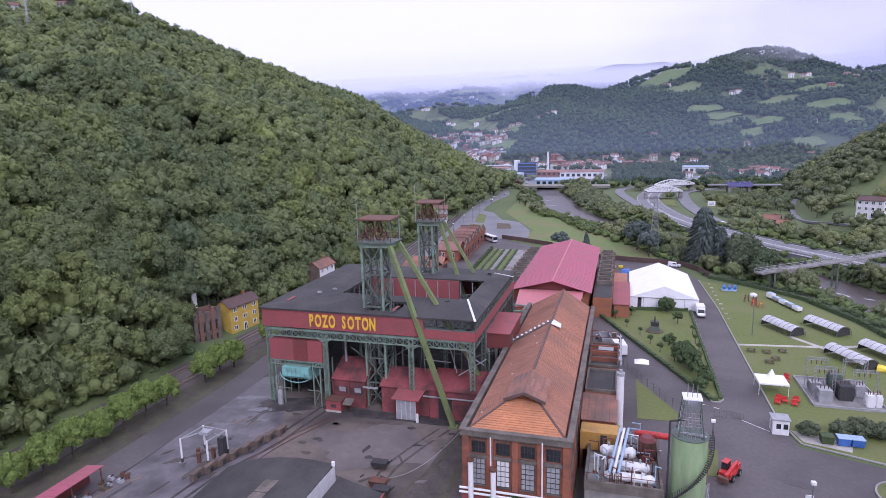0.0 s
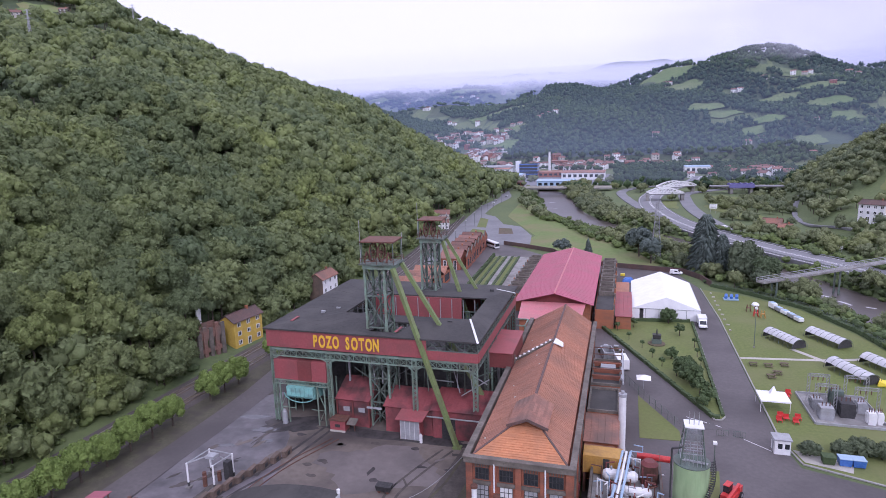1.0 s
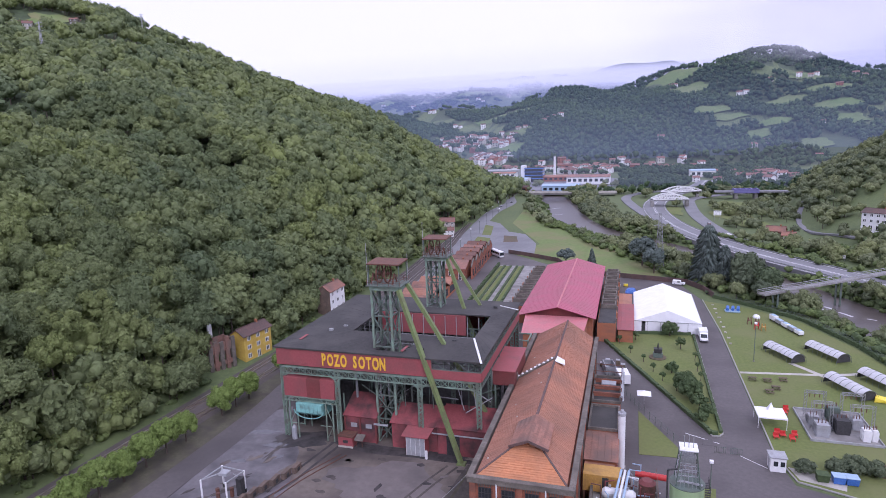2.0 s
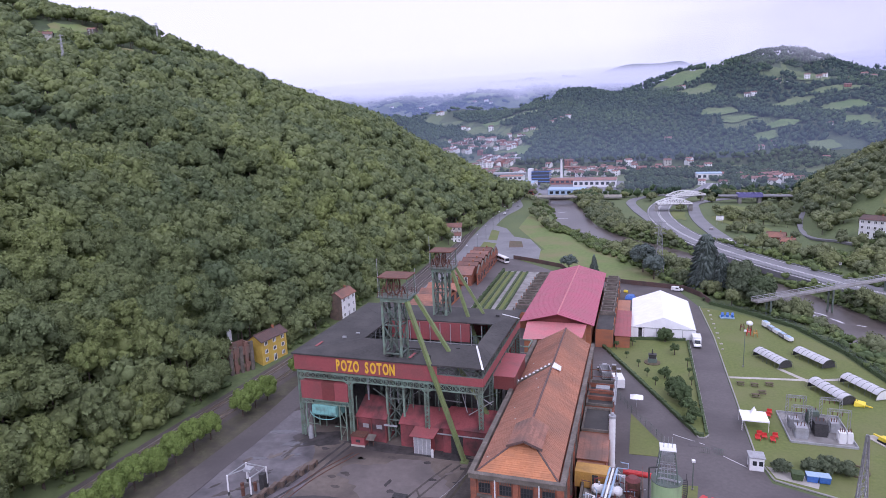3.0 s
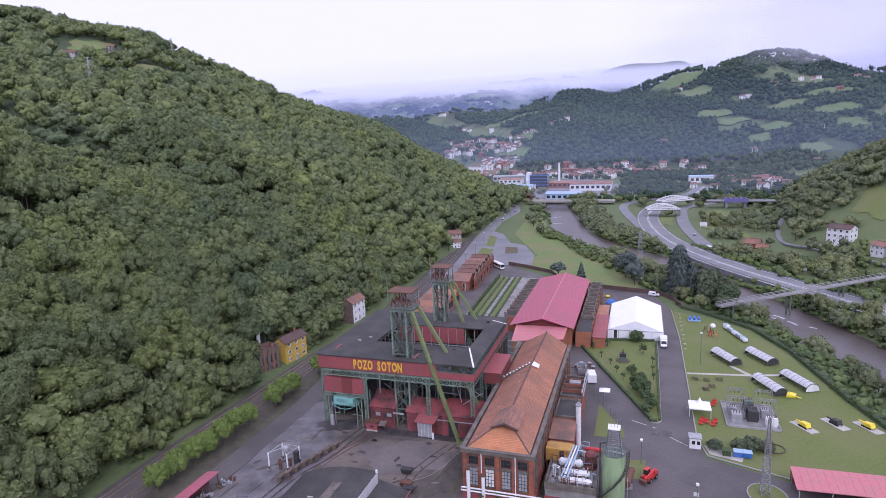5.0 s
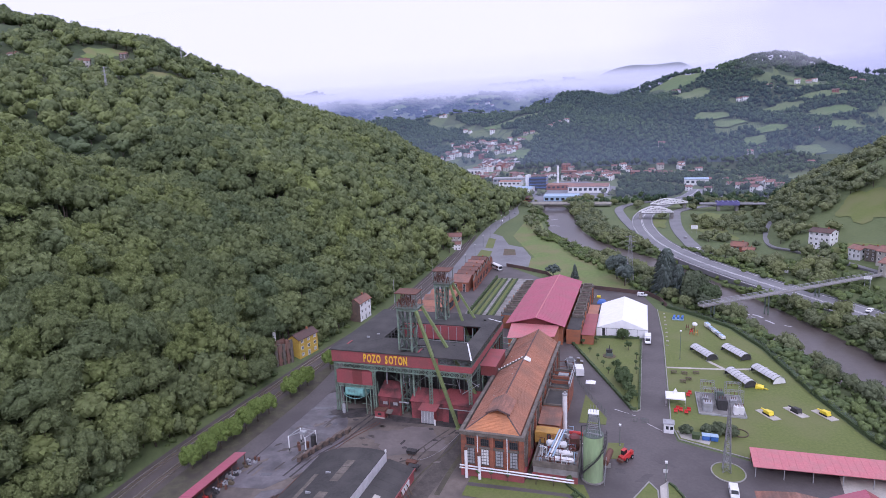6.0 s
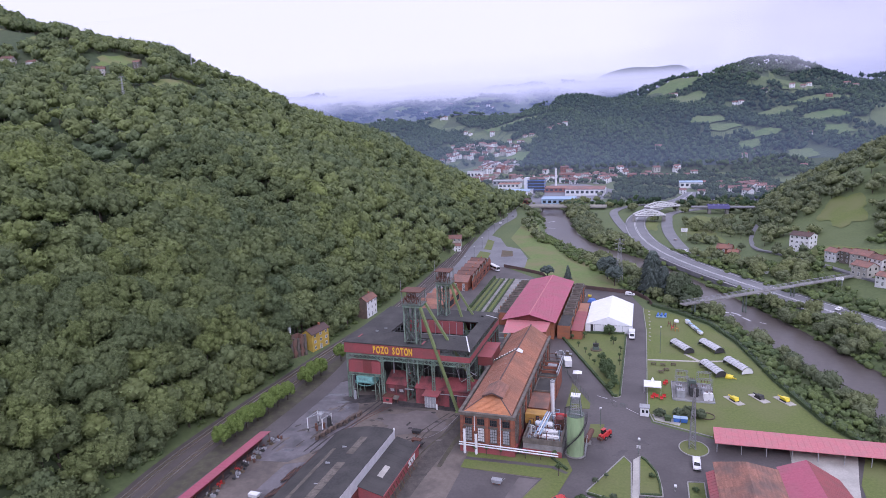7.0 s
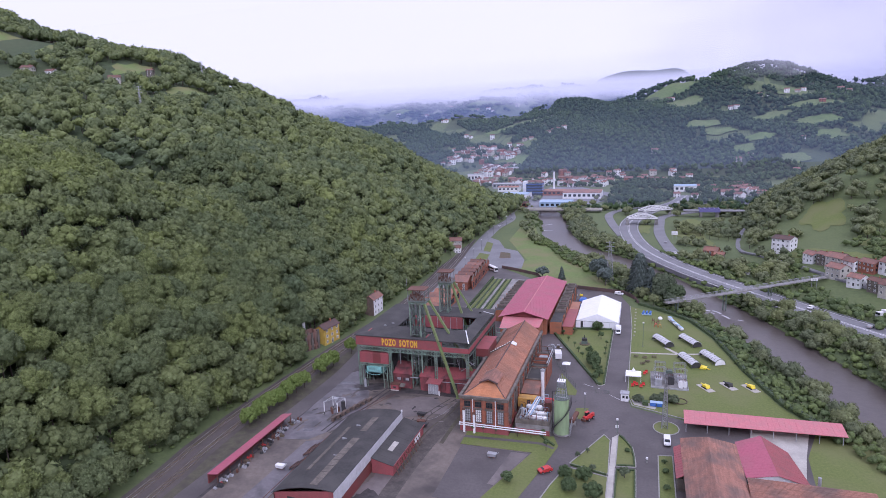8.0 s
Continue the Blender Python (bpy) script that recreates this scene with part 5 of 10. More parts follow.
def tower(root, cx, y0, y1, base_z, half, over, top=32.6):
    """Lattice shaft tower with its platform, winding wheels and rain roof."""
    xl, xr = cx - half - 0.55, cx + half + over     # the platform reaches out over the struts
    xs, ys = (cx - half, cx + half), (y0, y1)
    for x in xs:
        for y in ys:
            bm = B()
            beam(bm, (x, y, base_z), (x, y, top - 0.6), 0.42)
            part("post", bm, GREEN, root)
    levels = [0, 5, 10, 15, 20.2, 26.4, top - 0.7]
    for i in range(len(levels) - 1):
        a, b = levels[i], levels[i + 1]
        if b <= base_z + 0.5:
            continue
        a = max(a, base_z)
        for face_id in range(4):
            bm = B()
            if face_id < 2:
                y = ys[face_id]
                p, q, r, s = (xs[0], y, a), (xs[1], y, a), (xs[0], y, b), (xs[1], y, b)
            else:
                x = xs[face_id - 2]
                p, q, r, s = (x, ys[0], a), (x, ys[1], a), (x, ys[0], b), (x, ys[1], b)
            beam(bm, p, s, 0.2), beam(bm, q, r, 0.2), beam(bm, r, s, 0.26)
            m = [(u + v) / 2 for u, v in zip(p, s)]
            beam(bm, [(u + v) / 2 for u, v in zip(p, r)], m, 0.12), beam(bm, m, [(u + v) / 2 for u, v in zip(q, s)], 0.12)
            part("bracing", bm, TEALDARK, root)
    for x in (cx - 1.1, cx + 0.2, cx + 1.2):
        for y in (y0 + 1.6, y1 - 1.6):
            bm = B()
            beam(bm, (x, y, base_z), (x, y, top - 1), 0.2)
            part("guide_rail", bm, TEALDARK, root, "dark vertical cage guide inside the tower")
    n = 16
    for i in range(n):
        bm = B()
        f = i / n
        z = base_z + (top - base_z) * f
        beam(bm, (cx + half - 0.6, y0 + 0.5 + (i % 2) * 2, z), (cx + half - 0.6, y0 + 2.5 - (i % 2) * 2, z + (top - base_z) / n), 0.32, 0.08)
        part("stair_flight", bm, TEALDARK, root, "dark flight of the zigzag stair")
    bm = B()
    box(bm, xl + 0.3, xr - 0.3, y0 - 0.4, y1 + 0.25, top - 1.0, top - 0.15)
    part("head_beam", bm, GREEN, root, "green box girder under the platform")
    bm = B()
    box(bm, xl - 0.25, xr + 0.25, y0 - 0.9, y1 + 0.8, top - 0.15, top + 0.05)
    part("platform", bm, TEALDARK, root, "steel grating platform")
    bm = B()
    for z in (top + 0.6, top + 1.1):
        for y in (y0 - 0.75, y1 + 0.75):
            beam(bm, (xl, y, z), (xr, y, z), 0.06)
        for x in (xl, xr):
            beam(bm, (x, y0 - 0.75, z), (x, y1 + 0.75, z), 0.06)
    for i in range(7):
        x = xl + (xr - xl) * i / 6
        for y in (y0 - 0.75, y1 + 0.75):
            beam(bm, (x, y, top), (x, y, top + 1.1), 0.06)
    part("railing", bm, RUST, root, "rusty platform railing")
    for x in (cx - 0.85, cx + 0.85):
        bm = B()
        ring = []
        for i in range(25):
            a = 2 * math.pi * i / 24
            ring.append((x + 0.0, (y0 + y1) / 2 + 1.75 * math.cos(a), top + 1.9 + 1.75 * math.sin(a)))
        for p, r in zip(ring[:-1], ring[1:]):
            beam(bm, p, r, 0.26, 0.2)
        for i in range(8):
            a = 2 * math.pi * i / 8
            beam(bm, (x, (y0 + y1) / 2, top + 1.9), (x, (y0 + y1) / 2 + 1.75 * math.cos(a), top + 1.9 + 1.75 * math.sin(a)), 0.1)
        tube(bm, (x - 0.35, (y0 + y1) / 2, top + 1.9), (x + 0.35, (y0 + y1) / 2, top + 1.9), 0.3)
        part("winding_wheel", bm, RUST, root, "rust-red spoked winding wheel")
    for x in (cx - 2.2, cx + 2.2):
        bm = B()
        beam(bm, (x, y0 + 0.6, top), (x, (y0 + y1) / 2, top + 1.9), 0.22), beam(bm, (x, y1 - 0.6, top), (x, (y0 + y1) / 2, top + 1.9), 0.22)
        beam(bm, (x, y0 + 0.4, top + 1.2), (x, y1 - 0.4, top + 1.2), 0.16)
        part("wheel_frame", bm, RUST, root, "rusty bearing frame of the wheel")
    for x in (xl + 0.25, xr - 0.25):
        for y in (y0 - 0.2, y1 + 0.2):
            bm = B()
            beam(bm, (x, y, top), (x, y, top + 4.1), 0.16)
            part("roof_post", bm, TEALDARK, root)
    bm = B()
    slab(bm, [(xl, y0 - 0.6, top + 4.3), (xr, y0 - 0.6, top + 4.3), (xr, y1 + 0.6, top + 4.5), (xl, y1 + 0.6, top + 4.5)], 0.25)
    part("rain_roof", bm, RUST, root, "dull red sheet roof over the wheels")
    for x, y, hh in ((xl + 0.1, y0 - 0.5, 8.2), (xr - 0.1, y1 + 0.4, 5.4)):
        bm = B()
        beam(bm, (x, y, top), (x, y, top + hh), 0.08)
        part("lightning_rod", bm, GREY, root, "thin lightning rod")


def strut(root, top, foot, w=0.85):
    """A long riveted box strut with stiffeners and end plates."""
    bm = B()
    beam(bm, top, foot, w, w * 0.8)
    t, f = Vector(top), Vector(foot)
    for i in range(1, 12):
        p = t.lerp(f, i / 12)
        d = (f - t).normalized() * 0.07
        beam(bm, p - d, p + d, w + 0.09, w * 0.8 + 0.09)
    box(bm, foot[0] - 0.8, foot[0] + 0.8, foot[1] - 0.7, foot[1] + 0.7, foot[2] - 0.2, foot[2] + 0.3)
    return part("strut", bm, LEG, root, "long yellow-green riveted steel strut")


for label, cx, y0, y1, half, over, feet in (("front", -44.1, 101.8, 105.6, 1.95, 2.25, (((-39.9, 100.5, 32.2), (-27.6, 97.1, 0.0)), ((-39.9, 105.2, 32.2), (-20.8, 106.0, 0.0)))),
                                ("rear", -42.65, 129.8, 133.4, 1.65, 2.0, (((-39.2, 130.2, 32.0), (-28.6, 129.6, 0.0)), ((-39.2, 133.2, 32.0), (-21.4, 136.8, 0.0))))):
    head = thing("headframe", (cx, (y0 + y1) / 2, 0), "green riveted steel headframe tower with rust-red winding wheels", "headframe", "headframes of the mine")
    tower(head, cx, y0, y1, 0.0, half, over)
    for a, b in feet:
        strut(head, a, b)

# the steel pithead hall between the towers
hall = thing("pithead_hall", (-45, 118, 0), "large steel pithead hall with felt roof and red sign band", "industrial hall")
X0, X1, Y0, Y1 = -66.8, -24.0, 99.6, 139.0
IX0, IX1, IY0, IY1, ZE, ZI = -53.8, -27.6, 108.6, 124.0, 19.6, 20.7
ring_out = [(X0 - 0.5, Y0 - 0.6), (X1 + 0.4, Y0 - 0.6), (X1 + 0.4, Y1 + 0.8), (X0 - 0.5, Y1 + 0.8)]
ring_in = [(IX0, IY0), (IX1, IY0), (IX1, IY1), (IX0, IY1)]
for i in range(4):
    j = (i + 1) % 4
    bm = B()
    a, b, c, d = (*ring_out[i], ZE), (*ring_out[j], ZE), (*ring_in[j], ZI), (*ring_in[i], ZI)
    if i == 0:      # the front wing leaves a slot for the tower
        for xa, xb, f0 in ((0.0, 0.475, 0.0), (0.475, 0.625, 0.68), (0.625, 1.0, 0.0)):
            L = lambda f, g: tuple(Vector(a).lerp(Vector(b), f).lerp(Vector(d).lerp(Vector(c), f), g))
            slab(bm, [L(xa, f0), L(xb, f0), L(xb, 1), L(xa, 1)], 0.3)
            if f0:
                slab(bm, [L(xa, 0), L(xb, 0), L(xb, 0.18), L(xa, 0.18)], 0.3)
    else:
        slab(bm, [a, b, c, d], 0.3)
    n = int((Vector(b) - Vector(a)).length / 3.2)
    laps = []
    for k in range(1, n):
        p, r = Vector(a).lerp(Vector(b), k / n), Vector(d).lerp(Vector(c), k / n)
        if i == 0 and 0.46 < k / n < 0.64:
            continue
        lap = B()
        beam(lap, p + Vector((0, 0, 0.002)), r + Vector((0, 0, 0.002)), 0.22, 0.018)
        laps.append(lap)
    wing = part("roof", bm, ROOFFELT, hall, "dark grey roofing felt with lapped joints")
    for lap in laps:
        part("felt_lap", lap, ROOFFELT, wing)
bm = B()
slab(bm, [(-27.75, 108.6, 20.8), (-27.35, 108.6, 20.8), (-23.5, 98.5, 19.72), (-23.9, 98.4, 19.72)], 0.1)
part("hip_flashing", bm, WHITE, hall, "white metal hip flashing")
bm = B()
slab(bm, [(-22.9, 132.0, 20.0), (-22.7, 132.2, 20.0), (-27.5, 134.5, 20.15), (-27.6, 134.2, 20.15)], 0.1)
part("roof_edge", bm, WHITE, hall, "white metal edging strip")
for px, py in ((-63.5, 103.0), (-40.2, 100.6)):
    bm = B()
    slab(bm, [(px, py, 20.1), (px + 0.6, py - 0.2, 20.1), (px + 0.9, py + 2.3, 20.35), (px + 0.4, py + 2.3, 20.35)], 0.1)
    part("roof_patch", bm, RED, hall, "red patch of sheet on the felt")
for px, py in ((-59.5, 108.6), (-57.5, 111.5), (-31.6, 106.8), (-36.5, 101.2), (-28.6, 131.5)):
    bm = B()
    box(bm, px, px + 0.9, py, py + 0.4, 20.1, 20.7)
    part("roof_hatch", bm, GREY if px < -50 else DARK, hall, "small roof vent box")
# sign band
bm = B()
box(bm, X0, -33.6, Y0 - 0.35, Y0 - 0.1, 15.95, 19.35)
box(bm, X0, -33.6, Y0 - 0.42, Y0 - 0.36, 15.85, 16.05)
part("sign_band", bm, RED, hall, "broad dull red sheet band along the front")
bm = B()
box(bm, -33.6, X1, Y0 - 0.35, Y0 - 0.1, 15.6, 17.3)
part("front_band", bm, RED, hall, "narrow red sheet band")
bm = B()
box(bm, X1 - 0.1, X1 + 0.15, Y0, Y1, 15.6, 17.4)
part("side_band", bm, RED, hall, "narrow red sheet band along the side")
bm = B()
box(bm, X0 - 0.15, X0 + 0.1, Y0, Y1, 15.6, 19.3)
box(bm, X0, X1, Y1 - 0.1, Y1 + 0.15, 8.0, 19.3)
part("rear_band", bm, RED_DARK, hall, "red sheet cladding at the back")
for a, b, n in (((-33.6, Y0 - 0.1, 17.4), (X1, Y0 - 0.1, 17.4), 4), ((X1, Y0, 17.4), (X1, Y1, 17.4), 16)):
    bm = B()
    truss(bm, a, b, n, 2.0, 0.13)
    part("eaves_truss", bm, TEALDARK, hall, "open lattice under the eaves")
# letters of the sign
deps = bpy.context.evaluated_depsgraph_get
for i, ch in enumerate("POZO SOTON"):
    if ch == " ":
        continue
    cu = bpy.data.curves.new("letter", "FONT")
    cu.body, cu.size, cu.extrude, cu.offset, cu.resolution_u, cu.align_x = ch, 3.25, 0.06, 0.11, 3, "CENTER"
    tmp = new("letter_text", cu)
    me = bpy.data.meshes.new_from_object(tmp.evaluated_get(deps()))
    bpy.data.objects.remove(tmp)
    me.transform(Matrix.Translation((-56.0 + i * 1.45 - (0.45 if i > 4 else 0), Y0 - 0.48, 16.45)) @ Matrix.Rotation(math.pi / 2, 4, "X") @ Matrix.Diagonal((0.53, 1.03, 1, 1)))
    me.materials.clear()
    me.materials.append(SIGNYELLOW)
    part("letter", me, SIGNYELLOW, hall, "yellow painted capital letter " + ch)
# front frame
COLS = [(-65.9, 0.0), (-53.7, 0.0), (-36.2, 5.2), (-24.6, 6.2)]
for x, z in COLS:
    bm = B()
    lattice_column(bm, x, Y0 + 0.1, z, 15.6, 0.8)
    part("column", bm, GREEN, hall, "green laced steel column")
for x in (-65.9, -53.7, -36.2, -24.6):
    for side in (-1, 1):
        if (x < -65 and side < 0) or (x > -25 and side > 0):
            continue
        bm = B()
        bracket(bm, x, Y0 + 0.05, 13.9, 2.0, side)
        part("bracket", bm, GREEN, hall, "curved green knee bracket")
for a, b in zip([c[0] for c in COLS[:-1]], [c[0] for c in COLS[1:]]):
    bm = B()
    truss(bm, (a, Y0 - 0.05, 13.9), (b, Y0 - 0.05, 13.9), int((b - a) / 1.3), 1.35, 0.16)
    part("girder", bm, GREEN, hall, "green lattice girder")
    bm = B()
    box(bm, a, b, Y0 - 0.12, Y0 + 0.2, 15.3, 15.55)
    part("girder_plate", bm, GREEN, hall)
for y in (108.0, 116.0, 124.0, 132.0, 138.5):
    for x in (X1 - 0.4, -32.0, -53.7, X0 + 0.5):
        bm = B()
        lattice_column(bm, x, y, 0, 17.2, 0.7)
        part("column", bm, TEALDARK, hall)
for y in (108.0, 116.0, 124.0):
    bm = B()
    truss(bm, (X0, y, 15.0), (X1, y, 15.0), 22, 2.4, 0.14)
    part("cross_girder", bm, TEALDARK, hall)
for x in (X1 - 0.3, IX0 - 0.2, IX1 + 0.2):
    bm = B()
    truss(bm, (x, Y0, 13.9), (x, Y1, 13.9), 20, 1.6, 0.15)
    part("side_girder", bm, TEALDARK, hall)
for k in range(6):
    y = 109.5 + 2.6 * k
    bm = B()
    beam(bm, (IX0 - 6, y, 17.2), (IX0 + 0.1, y, 20.3), 0.14), beam(bm, (IX0 - 6, y, 17.2), (IX0 - 0.2, y, 17.2), 0.14), beam(bm, (IX0 - 0.2, y, 17.2), (IX0 - 0.2, y, 20.3), 0.14), beam(bm, (IX0 - 3, y, 17.2), (IX0 - 0.2, y, 20.0), 0.1)
    part("roof_truss", bm, GREY, hall, "grey roof truss at the edge of the opening")
bm = B()
for k in range(11):
    x = IX0 + (IX1 - IX0) * k / 10
    beam(bm, (x, IY1 - 0.6, 12.5), (x, IY1 - 0.6, 20.2), 0.15)
for z in (13.0, 15.4):
    beam(bm, (IX0, IY1 - 0.6, z), (IX1, IY1 - 0.6, z), 0.18)
part("inner_frame", bm, GREY, hall, "grey frame behind the opening")
bm = B()
box(bm, IX0, -33.3, IY1 - 0.3, IY1 - 0.05, 15.8, 20.4)
part("inner_wall", bm, RED, hall, "plain red sheet wall round the inner opening")
# inner deck and wall get a dark grey base colour
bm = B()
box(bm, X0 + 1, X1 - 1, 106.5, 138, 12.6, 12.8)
part("deck", bm, INNERDARK, hall, "dark working deck under the roof")
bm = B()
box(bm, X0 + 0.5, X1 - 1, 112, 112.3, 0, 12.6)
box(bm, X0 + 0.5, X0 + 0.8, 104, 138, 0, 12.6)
part("back_wall", bm, INNERDARK, hall, "plain dark inner wall")
# hoists and pipes in the dark behind the front
rnd = random.Random(4)
for k in range(34):
    bm = B()
    x, y = rnd.uniform(-52, -26), rnd.uniform(102.5, 110)
    z0 = rnd.choice((0, 4, 6, 8))
    if k % 3 == 0:
        beam(bm, (x, y, z0), (x, y, 13.5), rnd.choice((0.18, 0.25, 0.35)))
    elif k % 3 == 1:
        beam(bm, (x, y, rnd.uniform(7, 12.5)), (x + rnd.uniform(2.5, 6), y, rnd.uniform(7, 12.5)), 0.16)
    else:
        beam(bm, (x, y, rnd.uniform(5, 9)), (x + rnd.uniform(-3, 3), y, 13.0), 0.14)
    part("frame_bar", bm, rnd.choice((TEALDARK, GREY, TEALDARK, GREEN)), hall)

# left bay: red cabin over a teal hopper
bay = thing("loading_cabin", (-59.7, 101, 0), "red sheet cabin on a green frame above a teal coal hopper", "loading station")
for x0, x1 in ((-65.4, -60.2), (-57.2, -54.1)):
    bm = B(); box(bm, x0, x1, 98.95, 101.5, 9.3, 13.3); part("cabin_wall", bm, RED, bay, "red sheet wall")
bm = B()
box(bm, -60.2, -57.2, 98.85, 101.5, 9.3, 13.35)
part("cabin_panel", bm, RED_DARK, bay, "darker red middle panel")
bm = B()
truss(bm, (-65.6, 98.95, 8.3), (-54.0, 98.95, 8.3), 12, 0.85, 0.12)
part("girder", bm, GREEN, bay)
bm = B()
prof = [(98.3, 8.1), (98.3, 6.2), (98.9, 5.6), (100.4, 5.2), (102.2, 5.2), (103.4, 5.9), (104, 6.9), (104, 8.1)]
hexa(bm, [(-62.6, y, z) for y, z in prof], [(-56.8, y, z) for y, z in prof])
part("hopper", bm, TEAL, bay, "teal ribbed coal hopper")
for k in range(7):
    bm = B()
    x = -62.5 + k * 0.94
    beam(bm, (x, 98.24, 6.2), (x, 98.24, 8.15), 0.12), beam(bm, (x, 98.26, 6.2), (x, 98.85, 5.55), 0.12)
    part("hopper_rib", bm, TEAL, bay)
bm = B()
last = None
for i in range(13):
    a = math.pi * i / 12
    p = (-59.7 - 3.3 * math.cos(a), 98.1, 6.8 - 1.7 * math.sin(a))
    if last:
        beam(bm, last, p, 0.16)
    last = p
part("hopper_belt", bm, TEAL, bay, "curved teal stiffener")
for x in (-64.6, -62.9, -56.4, -54.9):
    for y in (99.3, 104.5):
        bm = B()
        beam(bm, (x, y, 0), (x, y, 8.3), 0.24)
        beam(bm, (x, y, 3.2), (x + (1.6 if x < -60 else -1.4), y, 3.2), 0.14)
        part("leg", bm, GREEN, bay)
for a, b in (((-64.6, 99.3, 3.4), (-62.9, 99.3, 6.8)), ((-62.9, 99.3, 0.4), (-64.6, 99.3, 3.2)), ((-56.4, 99.3, 0.5), (-54.9, 99.3, 3.4)), ((-54.9, 99.3, 3.6), (-56.4, 99.3, 7.5))):
    bm = B()
    beam(bm, a, b, 0.13)
    part("brace", bm, GREEN, bay)
bm = B()
tube(bm, (-63.6, 98.6, 0), (-63.6, 98.6, 2.6), 0.55, 0.5), tube(bm, (-63.6, 98.6, 2.6), (-63.6, 98.6, 3.1), 0.5, 0.15)
part("drum", bm, GREY, bay, "grey dusty drum")


def lean_to(name, x0, x1, y0, y1, ze, zr, label, wall=REDSOOT, roof=REDSOOT):
    """A low shed whose roof falls to the front."""
    t = thing(name, ((x0 + x1) / 2, (y0 + y1) / 2, 0), label, "shed")
    bm = B()
    zf = ze - 0.12
    hexa(bm, [(x0, y0, 0), (x1, y0, 0), (x1, y1, 0), (x0, y1, 0)], [(x0, y0, zf), (x1, y0, zf), (x1, y1, zr - 0.12), (x0, y1, zr - 0.12)])
    part("wall", bm, wall, t, "red painted brick walls with grime")
    bm = B()
    ribbed(bm, (x0 - 0.3, y0 - 0.4, ze), (x1 + 0.3, y0 - 0.4, ze), (x1 + 0.3, y1, zr), (x0 - 0.3, y1, zr), 0.12, 1.1)
    part("roof", bm, roof, t, "red corrugated roof")
    return t


s = lean_to("red_shed", -52.9, -46.2, 100.6, 106, 5.6, 8.3, "red painted winding cabin with sloping red roof")
for x in (-51.6, -48.4):
    bm = B()
    box(bm, x, x + 1.3, 100.5, 100.62, 3.1, 4.0)
    part("window", bm, GREY, s, "small pale window")
for x in (-52.9, -49.6, -46.2):
    bm = B()
    box(bm, x - 0.15, x + 0.15, 100.42, 100.62, 0, 5.4)
    part("pilaster", bm, RED_DARK, s)
k = thing("red_kiosk", (-51.7, 98.7, 0), "small red hut with flat rusty roof in the yard", "hut")
bm = B(); box(bm, -53.3, -50.2, 97.8, 100.0, 0, 2.2); part("wall", bm, RED, k)
bm = B(); box(bm, -53.5, -50.0, 97.6, 100.2, 2.2, 2.35); part("roof", bm, RUST, k, "rusty flat roof")
bm = B(); box(bm, -53.3, -50.1, 97.55, 97.8, 0, 0.3); part("step", bm, PALECONC, k, "pale stone plinth")
bm = B(); box(bm, -52.2, -51.2, 97.74, 97.8, 0.9, 1.5); part("window", bm, DARK, k)
d = thing("notice_desk", (-49.2, 98.8, 0), "sloping grey information board on posts", "sign")
bm = B(); slab(bm, [(-50.1, 98.2, 1.5), (-48.2, 98.2, 1.5), (-47.9, 99.3, 2.4), (-49.8, 99.3, 2.4)], 0.1); part("board", bm, STONE, d)
for x in (-49.7, -48.5):
    bm = B(); beam(bm, (x, 98.6, 0), (x, 98.6, 1.75), 0.12); part("post", bm, RUST, d)

s = lean_to("red_shed", -42.6, -33.2, 100.2, 105, 5.3, 7.5, "red painted shaft cabin with sooty sloping roof")
bm = B()
slab(bm, [(-39.6, 97.3, 4.15), (-34.3, 97.3, 4.15), (-33.6, 100.4, 5.5), (-39.0, 100.4, 5.5)], 0.1)
part("canopy", bm, RED, s, "red sheet canopy over the door")
bm = B(); box(bm, -38.9, -35.0, 97.9, 100.2, 0, 3.95); part("porch", bm, RED, s)
bm = B()
for i in range(4):
    box(bm, -38.75 + i * 0.93, -37.86 + i * 0.93, 97.78, 97.9, 0.1, 3.85)
part("door", bm, GREY, s, "pale grey folding metal door")
bm = B()
for i in range(5):
    beam(bm, (-38.75 + i * 0.93, 97.75, 0.1), (-38.75 + i * 0.93, 97.75, 3.85), 0.05)
part("door_frame", bm, WHITE, s)
g = thing("gas_bottle", (-34.6, 97.4, 0), "white upright gas cylinder beside the door", "gas bottle")
bm = B(); tube(bm, (-34.6, 97.4, 0), (-34.6, 97.4, 1.5), 0.28); tube(bm, (-34.6, 97.4, 1.5), (-34.6, 97.4, 1.75), 0.28, 0.1); part("body", bm, WHITE, g)
bm = B(); tube(bm, (-34.6, 97.4, 1.75), (-34.6, 97.4, 1.95), 0.06); part("valve", bm, GREY, g)

s = lean_to("red_shed", -33.0, -20.8, 99.8, 107, 5.7, 7.1, "long red annex with shallow sloping red roof")
# dark panel paints the shade inside the doorway
bm = B(); box(bm, -31.2, -28.6, 99.7, 99.85, 0, 4.2); part("doorway", bm, DARK, s, "dark panel for the shade of an open doorway")
bm = B(); beam(bm, (-34, 99.3, 4.4), (-21, 99.3, 4.4), 0.2); part("pipe", bm, GREY, s, "grey pipe along the wall")
bm = B(); beam(bm, (-45.5, 98.2, 5.5), (-42.5, 98.2, 5.5), 0.3); part("pipe", bm, GREY, s)
gal = thing("side_gallery", (-21.8, 112, 0), "red sheet gallery between the pithead and the engine house", "gallery")
bm = B(); box(bm, -24.0, -19.6, 109, 122, 11.2, 14.2); part("cabin", bm, RED_DARK, gal)
